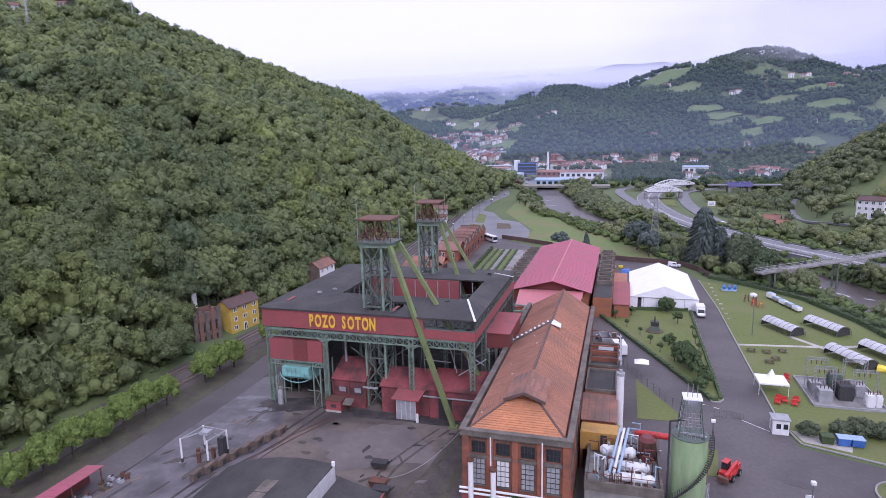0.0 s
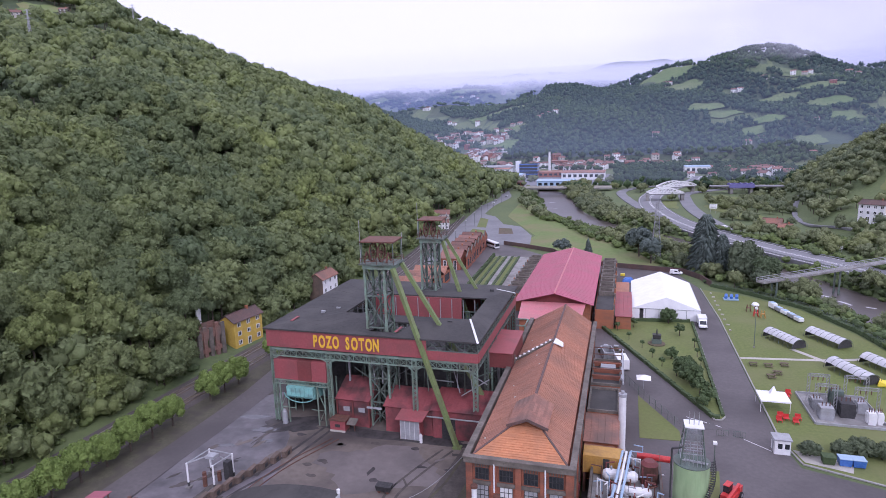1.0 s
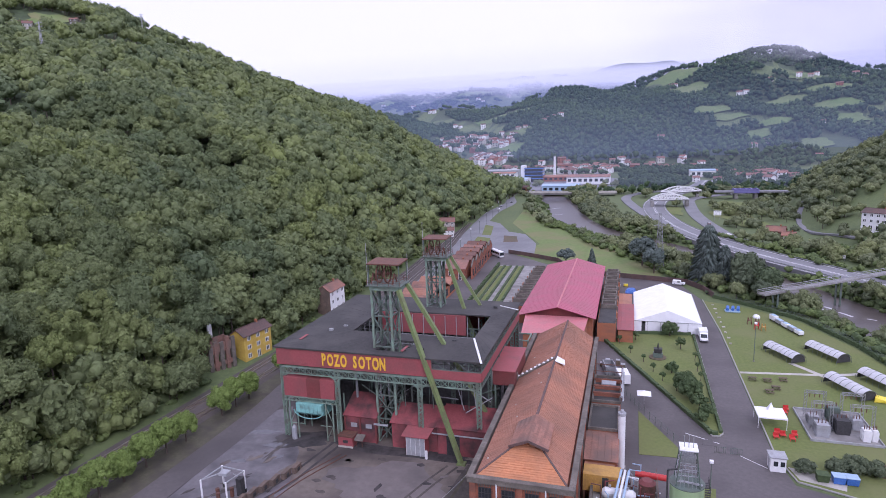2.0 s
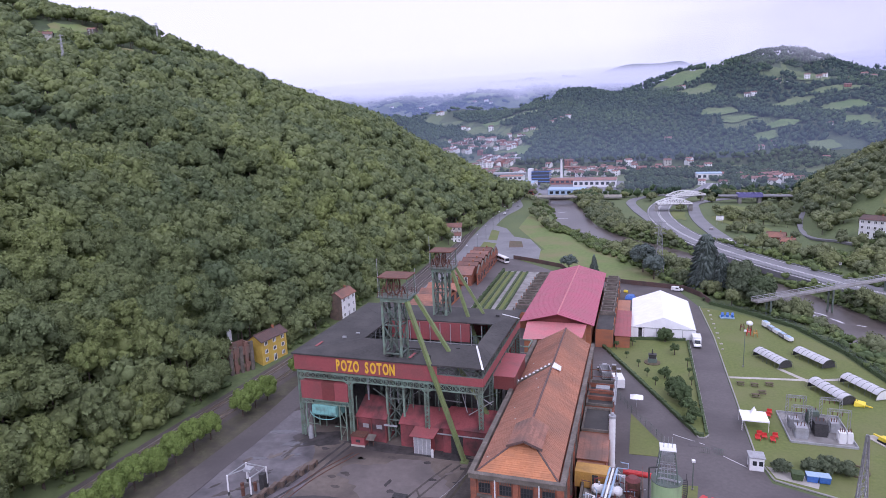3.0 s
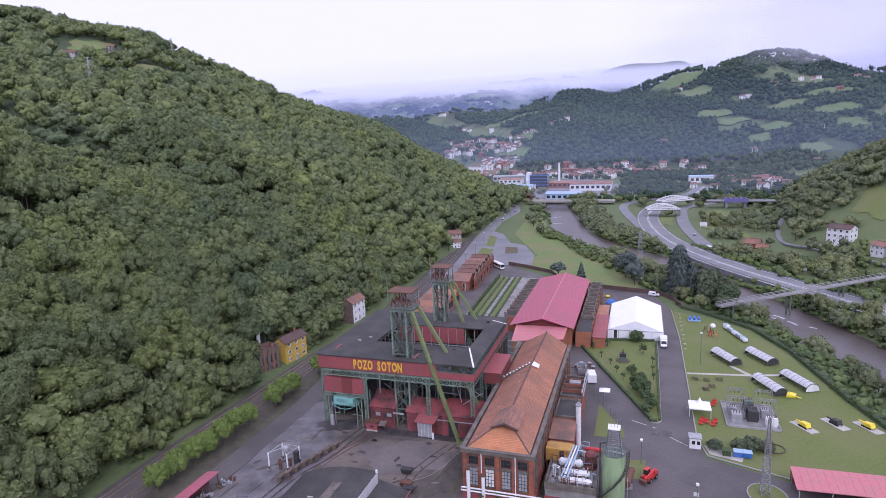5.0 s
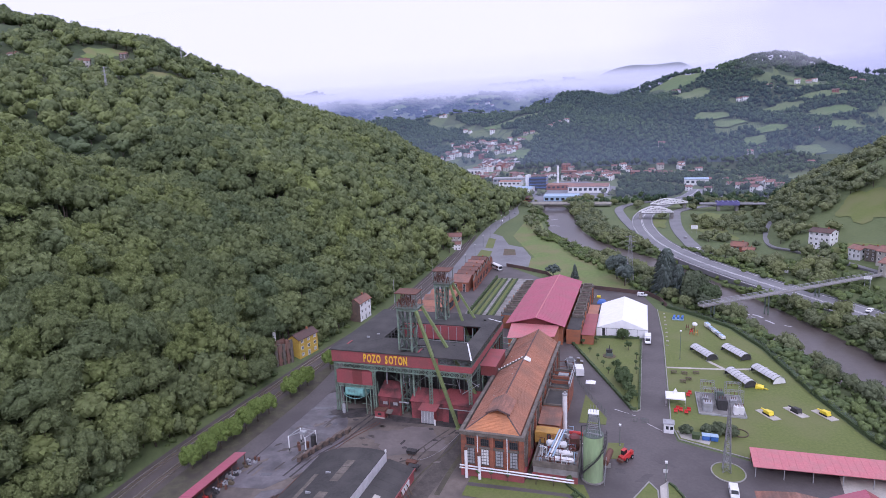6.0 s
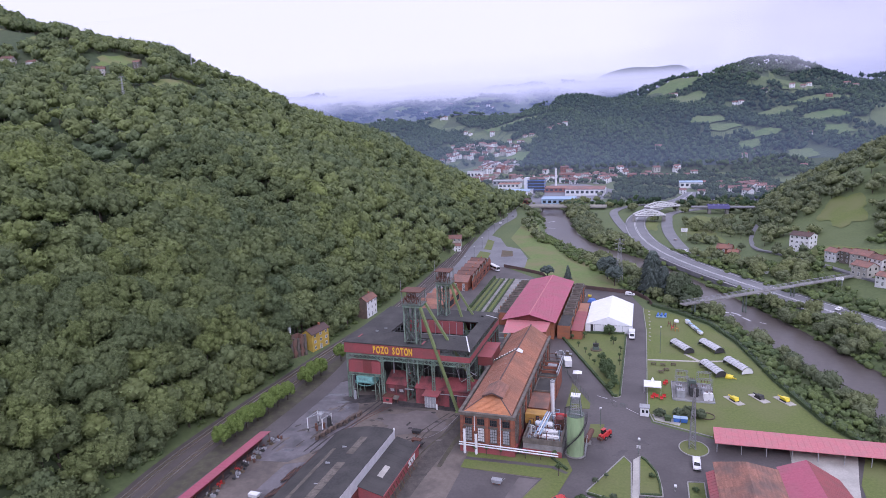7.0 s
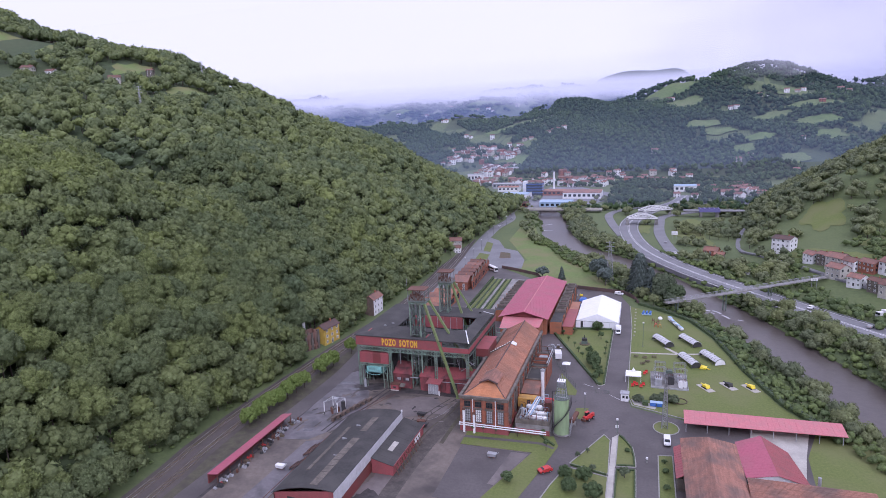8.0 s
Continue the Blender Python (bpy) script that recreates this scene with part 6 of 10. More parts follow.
bm = B(); slab(bm, [(-24.2, 108.7, 14.3), (-19.4, 108.7, 14.3), (-19.4, 122.3, 14.5), (-24.2, 122.3, 14.5)], 0.15); part("roof", bm, RED, gal)
for x in (-23.6, -20.0):
    for y in (109.5, 121.5):
        bm = B(); beam(bm, (x, y, 0), (x, y, 11.2), 0.3); part("leg", bm, GREEN, gal)
mach = thing("steel_gantry", (-26, 146, 0), "green steel gantry frame behind the pithead", "gantry")
for x in (-30, -22.5):
    for y in (143.5, 149):
        bm = B(); beam(bm, (x, y, 0), (x, y, 8.5), 0.35); part("leg", bm, GREEN, mach)
for z in (4.5, 8.5):
    for y in (143.5, 149):
        bm = B(); beam(bm, (-30, y, z), (-22.5, y, z), 0.3); part("beam", bm, GREEN, mach)
    for x in (-30, -22.5):
        bm = B(); beam(bm, (x, 143.5, z), (x, 149, z), 0.3); part("beam", bm, GREEN, mach)
bm = B(); box(bm, -29.5, -23, 144, 148.5, 4.6, 4.8); part("deck", bm, DARK, mach)

# ---- brick engine house ----
eng = thing("engine_house", (-12.8, 108, 0), "long brick engine house with weathered clay tile roof and stone cornices", "brick building")
EX0, EX1, EY0, EY1, EP = -20.3, -5.4, 75.5, 141.0, 11.4
bm = B()
box(bm, EX0 + 0.4, EX1 - 0.4, EY0 + 0.4, EY1 - 0.4, 0, 10.6)
part("wall", bm, BRICK, eng, "red brick walls with grimy patches")
bm = B()
for x0, x1, y0, y1 in ((EX0 - 0.25, EX1 + 0.25, EY0 - 0.25, EY0 + 0.45), (EX0 - 0.25, EX0 + 0.5, EY0 + 0.45, EY1), (EX1 - 0.5, EX1 + 0.25, EY0 + 0.45, EY1)):
    box(bm, x0, x1, y0, y1, 10.6, EP)
part("cornice", bm, STONE, eng, "stained stone cornice and parapet")
bm = B()
for x0, x1, y0, y1 in ((EX0 - 0.4, EX1 + 0.4, EY0 - 0.4, EY0 + 0.5), (EX0 - 0.4, EX0 + 0.5, EY0 + 0.5, EY1), (EX1 - 0.5, EX1 + 0.4, EY0 + 0.5, EY1)):
    box(bm, x0, x1, y0, y1, EP, EP + 0.18)
part("coping", bm, STONE, eng, "weathered coping stones")
bm = B()
box(bm, EX0 + 0.1, EX1 - 0.1, EY0 + 0.1, EY0 + 0.45, 7.25, 7.75)
part("string_course", bm, STONE, eng, "pale stained string course")
bm = B()
box(bm, EX0 - 0.15, EX1 + 0.15, EY0 - 0.15, EY0 + 0.5, 0, 1.6)
box(bm, EX1 - 0.5, EX1 + 0.15, EY0 + 0.5, EY1, 0, 1.6)
part("plinth", bm, RED, eng, "red painted plinth")
for i in range(5):
    x = EX0 + 0.55 + i * (EX1 - EX0 - 1.1) / 4
    bm = B(); box(bm, x - 0.42, x + 0.42, EY0 - 0.02, EY0 + 0.45, 1.6, 10.6); part("pilaster", bm, BRICK, eng, "brick pilaster")


def grid_window(root, x, y, z0, z1, w, nx_, nz_, axis="y", glass=BLACKGLASS, bars=STONE):
    """A recessed glazed opening with bars, in a wall that faces -y or +x."""
    bm = B()
    if axis == "y":
        box(bm, x - w / 2, x + w / 2, y - 0.02, y + 0.05, z0, z1)
    else:
        box(bm, x - 0.05, x + 0.02, y - w / 2, y + w / 2, z0, z1)
    win = part("window", bm, glass, root, "dark multi-pane window")
    bm = B()
    for i in range(nx_ + 1):
        f = -w / 2 + w * i / nx_
        (beam(bm, (x + f, y - 0.05, z0), (x + f, y - 0.05, z1), 0.07) if axis == "y" else beam(bm, (x + 0.05, y + f, z0), (x + 0.05, y + f, z1), 0.07))
    for i in range(nz_ + 1):
        z = z0 + (z1 - z0) * i / nz_
        (beam(bm, (x - w / 2, y - 0.05, z), (x + w / 2, y - 0.05, z), 0.07) if axis == "y" else beam(bm, (x + 0.05, y - w / 2, z), (x + 0.05, y + w / 2, z), 0.07))
    part("window_frame", bm, bars, win)
    return win


for i in range(4):
    x = EX0 + 0.55 + (i + 0.5) * (EX1 - EX0 - 1.1) / 4
    grid_window(eng, x, EY0 + 0.38, 8.0, 9.7, 1.9, 4, 2, bars=DARK)
    grid_window(eng, x, EY0 + 0.38, 3.2, 7.1, 1.8, 3, 5, glass=WHITE if i == 1 else GREY, bars=DARK)
    bm = B()
    for k in range(6):
        box(bm, x - 1.0 + k * 0.36, x - 0.82 + k * 0.36, EY0 + 0.2, EY0 + 0.5, 9.9, 10.6)
    part("corbel", bm, STONE, eng, "brick corbel table")
    bm = B(); box(bm, x - 1.1, x + 1.1, EY0 + 0.15, EY0 + 0.5, 3.0, 3.2); part("window_sill", bm, STONE, eng)
NB = 15
for i in range(NB + 1):
    y = EY0 + 0.6 + i * (EY1 - EY0 - 1.2) / NB
    bm = B(); box(bm, EX1 - 0.45, EX1 + 0.08, y - 0.45, y + 0.45, 1.6, 10.6); part("pilaster", bm, STONE if i % 2 else BRICK, eng)
    bm = B(); box(bm, EX0 - 0.05, EX0 + 0.45, y - 0.45, y + 0.45, 0, 10.6); part("pilaster", bm, BRICK, eng)
    if i < NB:
        ym = y + (EY1 - EY0 - 1.2) / NB / 2
        grid_window(eng, EX1 - 0.38, ym, 3.2, 8.4, 2.2, 4, 6, "x", glass=GREY, bars=STONE)
        bm = B(); box(bm, EX1 - 0.42, EX1 + 0.0, ym - 1.3, ym + 1.3, 8.5, 8.8); part("lintel", bm, STONE, eng)
# roof: two long slopes, a hipped end with a small gablet over it
RX, RZ, EZ = -12.3, 15.3, 11.3
L, R, F = EX0 + 0.85, EX1 - 0.85, EY0 + 0.9
YH = 83.2
for ex, tiles, lab in ((L, TILE_BROWN, "brown weathered clay tile slope"), (R, TILE, "brown-orange clay tile slope")):
    tiled("roof_slope", (ex, YH, EZ), (RX, YH, RZ), (RX, EY1, RZ), (ex, EY1, EZ), tiles, eng, lab, 0.46, 0.06, 3.2)
    tiled("roof_slope", (ex, F, EZ), (ex + (RX - ex) * 0.01, F, EZ + 0.02), (RX, YH, RZ), (ex, YH, EZ), tiles, eng, lab, 0.46, 0.06, 3.2)
tiled("roof_hip", (L, F, EZ), (R, F, EZ), (RX + 0.05, YH, RZ), (RX - 0.05, YH, RZ), TILE_NEW, eng, "bright orange tiled hip end", 0.5, 0.09)
bm = B()
for s in (-1, 1):
    a, b = (RX, YH - 3.2, RZ + 0.35), (RX + s * 2.9, YH - 2.9, RZ - 1.0)
    courses(bm, (b[0], b[1], b[2]) if s < 0 else (RX + 2.9, YH + 5.5, RZ - 1.15), (RX - 2.9, YH + 5.5, RZ - 1.15) if s < 0 else b, (RX, YH + 6, RZ + 0.3) if s < 0 else a, a if s < 0 else (RX, YH + 6, RZ + 0.3), 0.4, 0.05)
part("gablet", bm, TILE_OLD, eng, "small tiled gablet with dark verge boards")["kind"] = "stuff"
bm = B()
for s in (-1, 1):
    beam(bm, (RX, YH - 3.25, RZ + 0.25), (RX + s * 3.0, YH - 2.95, RZ - 1.1), 0.12, 0.4)
part("verge_board", bm, TILE_DARK, eng, "dark brown verge boards")
bm = B()
beam(bm, (RX, YH, RZ + 0.06), (RX, EY1, RZ + 0.06), 0.4, 0.16), beam(bm, (R, F, EZ + 0.05), (RX, YH, RZ + 0.05), 0.3, 0.14), beam(bm, (L, F, EZ + 0.05), (RX, YH, RZ + 0.05), 0.3, 0.14)
part("ridge", bm, TILE_DARK, eng, "ridge and hip tiles")
bm = B()
hexa(bm, [(L, EY1 - 0.2, EZ - 0.7), (R, EY1 - 0.2, EZ - 0.7), (R, EY1, EZ - 0.7), (L, EY1, EZ - 0.7)], [(RX - 0.1, EY1 - 0.2, RZ), (RX + 0.1, EY1 - 0.2, RZ), (RX + 0.1, EY1, RZ), (RX - 0.1, EY1, RZ)])
part("rear_gable", bm, BRICK, eng)
bm = B()
slab(bm, [(-12.2, 113.2, 15.55), (-10.3, 113.4, 14.75), (-10.5, 115.9, 14.75), (-12.0, 116.1, 15.5)], 0.12)
part("roof_sheet", bm, WHITE, eng, "white metal sheet patched on the ridge")
bm = B(); beam(bm, (-19.6, 112.3, 11.75), (-12.4, 115.2, 15.45), 0.75, 0.35); part("roof_flashing", bm, STONE, eng, "pale crooked flashing across the slope")
bm = B()
for k in range(9):
    f = (k + 0.3) / 9
    p = Vector((-19.6, 112.3, 11.97)).lerp(Vector((-12.4, 115.2, 15.67)), f)
    box(bm, p.x - 0.25, p.x + 0.2, p.y - 0.3, p.y + 0.3, p.z - 0.1, p.z + 0.06)
part("roof_stone", bm, WHITE, eng, "white stones along the flashing")
bm = B(); tube(bm, (-19.9, 111.9, 11.2), (-19.9, 111.9, 12.9), 0.5); part("vent", bm, STONE, eng, "round grey vent at the eave")
for k in range(9):
    bm = B()
    x, y = -18.6 + (k * 37 % 50) / 10, 80 + (k * 53 % 47)
    z = EZ + (x - L) / (RX - L) * (RZ - EZ) + 0.1
    box(bm, x, x + 0.4, y, y + 0.35, z - 0.05, z + 0.08)
    part("loose_tile", bm, PALECONC, eng, "pale loose tile on the roof")
# pipes on the end wall
for x, z1 in ((-18.9, 7.3), (-15.7, 6.2)):
    bm = B(); tube(bm, (x, 74.6, 0), (x, 74.6, z1), 0.38, n=14); part("downpipe", bm, WHITE, eng, "thick white pipe")
    bm = B(); tube(bm, (x, 74.6, z1), (x, 74.6, z1 + 0.35), 0.5, n=14); part("pipe_cap", bm, RUST, eng, "rusty pipe cowl")
for x, z0, z1 in ((-16.2, 6.5, 10.8), (-9.1, 1.8, 10.9)):
    bm = B(); tube(bm, (x, 75.3, z0), (x, 75.3, z1), 0.11); part("thin_pipe", bm, WHITE, eng)
for z, y in ((2.9, 74.9), (2.35, 74.7)):
    bm = B(); tube(bm, (EX0 - 0.3, y, z), (6.2, y + 0.2, z - 0.2), 0.17); part("service_pipe", bm, WHITE, eng, "long white service pipe along the wall")

# ---- side annexes of the engine house ----
def flat_annex(x0, x1, y0, y1, h, wall, roof, label, rim=0.5):
    t = thing("side_annex", ((x0 + x1) / 2, (y0 + y1) / 2, 0), label, "annex")
    bm = B(); box(bm, x0, x1, y0, y1, 0, h); part("wall", bm, wall, t)
    bm = B(); box(bm, x0 + 0.25, x1 - 0.25, y0 + 0.25, y1 - 0.25, h, h + 0.06); part("roof", bm, roof, t, "flat felt roof with puddle stains")
    bm = B()
    for a, b, c, d in ((x0 - .1, x1 + .1, y0 - .1, y0 + .25), (x0 - .1, x1 + .1, y1 - .25, y1 + .1), (x0 - .1, x0 + .25, y0 + .25, y1 - .25), (x1 - .25, x1 + .1, y0 + .25, y1 - .25)):
        box(bm, a, b, c, d, h, h + rim)
    part("parapet", bm, STONE, t)
    return t


a1 = flat_annex(-5.0, 0.3, 103.5, 113.5, 6.6, BRICK_ORANGE, ROOFFELT, "orange brick annex with flat grey roof")
a2 = flat_annex(-5.0, 0.5, 114.5, 127.5, 7.0, BRICK, ROOFFELT, "brick annex with open roof bays and rusty rails")
for y in (117.5, 121, 124.5):
    bm = B(); box(bm, -5.0, 0.5, y - 0.2, y + 0.2, 7.0, 7.9); part("roof_wall", bm, BRICK, a2, "low brick wall across the roof")
for y in (115, 119, 123, 127):
    bm = B()
    beam(bm, (0.6, y, 7), (0.6, y, 10.2), 0.16), beam(bm, (0.6, y, 10.2), (-5.2, y, 10.2), 0.14)
    part("pipe_frame", bm, RUST, a2, "rusty pipe frame")
bm = B(); tube(bm, (0.7, 113, 9.2), (0.7, 128, 9.2), 0.22); tube(bm, (1.0, 113, 8.3), (1.0, 128, 8.3), 0.15); part("pipe", bm, GREY, a2, "grey pipes along the annex")
bm = B(); box(bm, -3.5, -0.5, 122, 124, 7.1, 7.8); part("roof_sheet", bm, GREY, a2, "pale loose roof sheet")
a3 = lean_to("orange_annex", -5.0, 0.2, 96.0, 103.4, 5.0, 6.4, "orange brick lean-to with rusty roof", BRICK_ORANGE, TILE_OLD)
for i in range(6):
    bm = B(); box(bm, -4.4 + i * 0.75, -3.95 + i * 0.75, 95.9, 96.05, 3.6, 4.3); part("window", bm, DARK, a3)
a4 = lean_to("orange_annex", -4.8, -0.4, 92.5, 95.9, 3.2, 4.4, "low orange shed with rusty sloping roof", BRICK_ORANGE, TILE)
st = thing("white_stack", (0.9, 102.2, 0), "tall white cylindrical exhaust stack", "stack")
bm = B(); tube(bm, (0.9, 102.2, 0), (0.9, 102.2, 10.6), 0.62, n=18); part("pipe", bm, WHITE, st)
bm = B(); tube(bm, (0.9, 102.2, 10.6), (0.9, 102.2, 11.1), 0.7, n=18); part("collar", bm, GREY, st)
bm = B(); tube(bm, (0.9, 102.2, 11.1), (0.9, 102.2, 11.6), 0.3, n=12); part("cap", bm, GREY, st)
bm = B(); box(bm, 0.1, 1.7, 101.4, 103, 0, 0.5); part("base", bm, CONCRETE, st)
yc = thing("ochre_container", (-1.6, 90.2, 0), "weathered ochre steel container with open side", "container")
bm = B(); box(bm, -4.9, 1.0, 88.6, 91.8, 3.5, 6.4); part("body", bm, OCHREBOX, yc)
bm = B()
for i in range(13):
    beam(bm, (-4.85 + i * 0.48, 88.56, 3.55), (-4.85 + i * 0.48, 88.56, 6.35), 0.1)
part("rib", bm, OCHREBOX, yc)
# shade of the open side, painted as a flat dark panel
bm = B(); box(bm, -1.9, -0.9, 88.5, 88.62, 3.6, 6.1); part("opening", bm, DARK, yc, "dark panel for the shade of an opening")
for x in (-4.7, 0.8):
    bm = B(); box(bm, x - 0.2, x + 0.2, 88.8, 91.6, 0, 3.5); part("stand", bm, RUST, yc)

# ---- basin with tanks and pipes beside the engine house ----
tb = thing("tank_basin", (1.2, 84, 0), "raised concrete plant deck with stained parapet", "plant deck")
bm = B(); box(bm, -3.6, 6.6, 78.2, 95, 0, 3.2); part("body", bm, CONCRETE, tb)
bm = B()
for a, b, c, d in ((-3.7, 6.7, 78.0, 78.4), (-3.7, -3.3, 78.4, 92), (6.3, 6.7, 78.4, 95)):
    box(bm, a, b, c, d, 3.2, 4.6)
part("parapet", bm, STONE, tb, "stained concrete parapet")
bm = B(); box(bm, -3.75, 6.75, 77.9, 78.15, 0, 1.6); part("plinth", bm, RED, tb, "red painted plinth")
for k in range(6):
    bm = B()
    x = -3.4 + k * 2
    beam(bm, (x, 78.2, 4.6), (x, 78.2, 5.7), 0.07)
    part("rail_post", bm, RUST, tb)
bm = B(); beam(bm, (-3.5, 78.2, 5.7), (6.5, 78.2, 5.7), 0.07); beam(bm, (6.5, 78.2, 5.7), (6.5, 94, 5.7), 0.07); part("handrail", bm, RUST, tb)
for y, x0, x1, r_ in ((80.4, -0.6, 5.2, 0.6), (83.4, -0.4, 4.6, 0.68), (87.2, -1.4, 2.8, 0.85)):
    t = thing("pressure_tank", ((x0 + x1) / 2, y, 3.2), "white horizontal pressure tank with rust streaks", "tank", "tanks on the plant deck")
    bm = B(); tube(bm, (x0, y, 4.5), (x1, y, 4.5), r_, n=16); tube(bm, (x0 - 0.45, y, 4.5), (x0, y, 4.5), r_ * 0.55, r_, n=16); tube(bm, (x1, y, 4.5), (x1 + 0.45, y, 4.5), r_, r_ * 0.55, n=16); part("shell", bm, WHITE, t)
    for x in (x0 + 0.8, x1 - 0.8):
        bm = B(); box(bm, x - 0.2, x + 0.2, y - r_ * 0.8, y + r_ * 0.8, 3.2, 4.1); part("saddle", bm, RUST, t)
        bm = B(); tube(bm, (x, y, 4.5 + r_), (x, y, 5.0 + r_), 0.15); part("nozzle", bm, GREY, t)
for x in (0.1, 0.7, 1.3):
    t = thing("blue_pipe", (x, 84, 3.2), "pale blue and white pipe sloping over the tanks", "pipe", "pipes over the tanks")
    bm = B(); tube(bm, (x - 0.5, 79.2, 5.6), (x + 0.9, 91.0, 6.4), 0.2); part("pipe", bm, BLUEPALE if x != 0.7 else WHITE, t)
    for y in (79.4, 90.6):
        bm = B(); beam(bm, (x - 0.4 + (y > 85) * 1.2, y, 3.2), (x - 0.4 + (y > 85) * 1.2, y, 5.6 + (y > 85) * 0.7), 0.12); part("support", bm, RUST, t)
rt = thing("rusty_vessel", (4.9, 88.3, 3.2), "rust-stained upright vessel with domed lid", "tank")
bm = B(); tube(bm, (4.9, 88.3, 3.2), (4.9, 88.3, 6.4), 1.25, n=18); part("shell", bm, RUST, rt)
bm = B(); tube(bm, (4.9, 88.3, 6.4), (4.9, 88.3, 6.9), 1.3, 0.8, n=18); part("lid", bm, RED_DARK, rt)
rp = thing("red_pipe", (5, 92.8, 3.2), "thick red pipe along the end of the deck", "pipe")
bm = B(); tube(bm, (3.2, 93, 5.0), (8.2, 92.6, 5.0), 0.5, n=14); part("pipe", bm, MACHINERED, rp)
bm = B(); box(bm, 3.6, 4.2, 92.5, 93.5, 3.2, 4.6); part("saddle", bm, RUST, rp)
rnd = random.Random(8)
for k in range(52):
    x, y = rnd.uniform(-2.8, 6.0), rnd.uniform(79, 94)
    t = thing("plant_pipe", (x, y, 3.2), rnd.choice(("thin grey process pipe with valve", "rusty upright pipe on the plant deck")), "pipe", "small pipes of the plant")
    h = rnd.uniform(1.2, 3.4)
    bm = B(); tube(bm, (x, y, 3.2), (x, y, 3.2 + h), 0.09, n=7); tube(bm, (x, y, 3.1 + h), (x + rnd.uniform(-1.8, 1.8), y + rnd.uniform(-1, 1), 3.1 + h), 0.09, n=7)
    part("pipe", bm, rnd.choice((RUST, GREY, BLUEPALE, WHITE, RED_DARK)), t)
    bm = B(); box(bm, x - 0.2, x + 0.2, y - 0.2, y + 0.2, 3.2, 3.5); part("flange", bm, RUST, t)

# ---- green silo ----
si = thing("green_silo", (9.8, 81.2, 0), "tall pale green cylindrical tank with outside stair and roof frame", "silo")
SX, SY, SR, SH = 9.9, 81.2, 2.3, 11.4
bm = B(); tube(bm, (SX, SY, 0.3), (SX, SY, SH), SR, n=40); part("shell", bm, SILO, si)
bm = B(); tube(bm, (SX, SY, SH), (SX, SY, SH + 0.12), SR + 0.08, n=40); part("rim", bm, TEALDARK, si)
bm = B(); tube(bm, (SX, SY, 0), (SX, SY, 0.3), SR + 0.35, n=32); part("base", bm, CONCRETE, si)
bm = B()
for i in range(40):
    a = -2.6 + i * 0.075
    z = 2.0 + i * 0.235
    p, q_ = (SX + (SR + 0.1) * math.cos(a), SY + (SR + 0.1) * math.sin(a), z), (SX + (SR + 0.75) * math.cos(a), SY + (SR + 0.75) * math.sin(a), z)
    beam(bm, p, q_, 0.26, 0.06)
    beam(bm, q_, (q_[0], q_[1], z + 1.0), 0.05)
part("stair", bm, DARK, si, "dark spiral stair round the tank")
for x in (-1.6, 1.6):
    for y in (-1.5, 1.5):
        bm = B(); beam(bm, (SX + x, SY + y, SH), (SX + x * 0.62, SY + y * 0.7, SH + 5.4), 0.14); part("cage_post", bm, TEALDARK, si)
for k, z in enumerate((0.9, 1.8, 2.7, 3.6, 4.5, 5.4)):
    f_ = 1 - 0.38 * z / 5.4
    bm = B(); x_, y_ = 1.6 * f_, 1.5 * (1 - 0.3 * z / 5.4)
    for p, q in (((-x_, -y_), (x_, -y_)), ((x_, -y_), (x_, y_)), ((x_, y_), (-x_, y_)), ((-x_, y_), (-x_, -y_))):
        beam(bm, (SX + p[0], SY + p[1], SH + z), (SX + q[0], SY + q[1], SH + z), 0.1)
    part("cage_ring", bm, GALV, si)
for i in range(7):
    f_ = -1 + 2 * i / 6
    bm = B(); beam(bm, (SX + 1.6 * f_, SY - 1.5, SH), (SX + 1.0 * f_, SY - 1.05, SH + 5.4), 0.06); part("mesh_bar", bm, GALV, si)
    bm = B(); beam(bm, (SX + 1.6, SY + 1.5 * f_, SH), (SX + 1.0, SY + 1.05 * f_, SH + 5.4), 0.06); part("mesh_bar", bm, GALV, si)
bm = B(); box(bm, SX - 0.95, SX + 0.95, SY - 0.9, SY + 0.9, SH + 3.4, SH + 4.6); part("motor_box", bm, GALV, si, "pale galvanised motor housing")
bm = B(); box(bm, SX - 1.2, SX + 1.2, SY - 1.2, SY + 1.2, SH + 5.4, SH + 5.52); part("top_platform", bm, WHITE, si, "pale platform on the cage")
for x in (-0.6, 0.0, 0.6):
    bm = B(); beam(bm, (SX + x, SY - 0.2, SH + 5.5), (SX + x, SY - 0.2, SH + 7.3), 0.09); part("vent_pipe", bm, GALV, si)
bm = B(); beam(bm, (SX - 1.9, SY + 0.6, SH), (SX + 1.9, SY - 0.8, SH + 0.3), 0.5, 0.1); part("duct", bm, GREY, si)
bm = B(); tube(bm, (SX - SR - 0.35, SY - 0.6, 0), (SX - SR - 0.35, SY - 0.6, SH + 2.0), 0.13); tube(bm, (SX - SR - 0.35, SY - 0.6, SH + 2.0), (SX - 0.8, SY - 0.6, SH + 2.4), 0.13); part("riser_pipe", bm, DARK, si, "dark riser pipe")
for i in range(9):
    bm = B(); beam(bm, (SX + SR + 0.4, SY - 2 + i * 0.9, 0), (SX + SR + 0.4, SY - 2 + i * 0.9, 3.0), 0.08); part("fence_post", bm, GALV, si)
bm = B()
for z in (1.0, 2.0, 3.0):
    beam(bm, (SX + SR + 0.4, SY - 2, z), (SX + SR + 0.4, SY + 5.2, z), 0.07)
part("fence_rails", bm, GALV, si, "galvanised rails beside the tank")
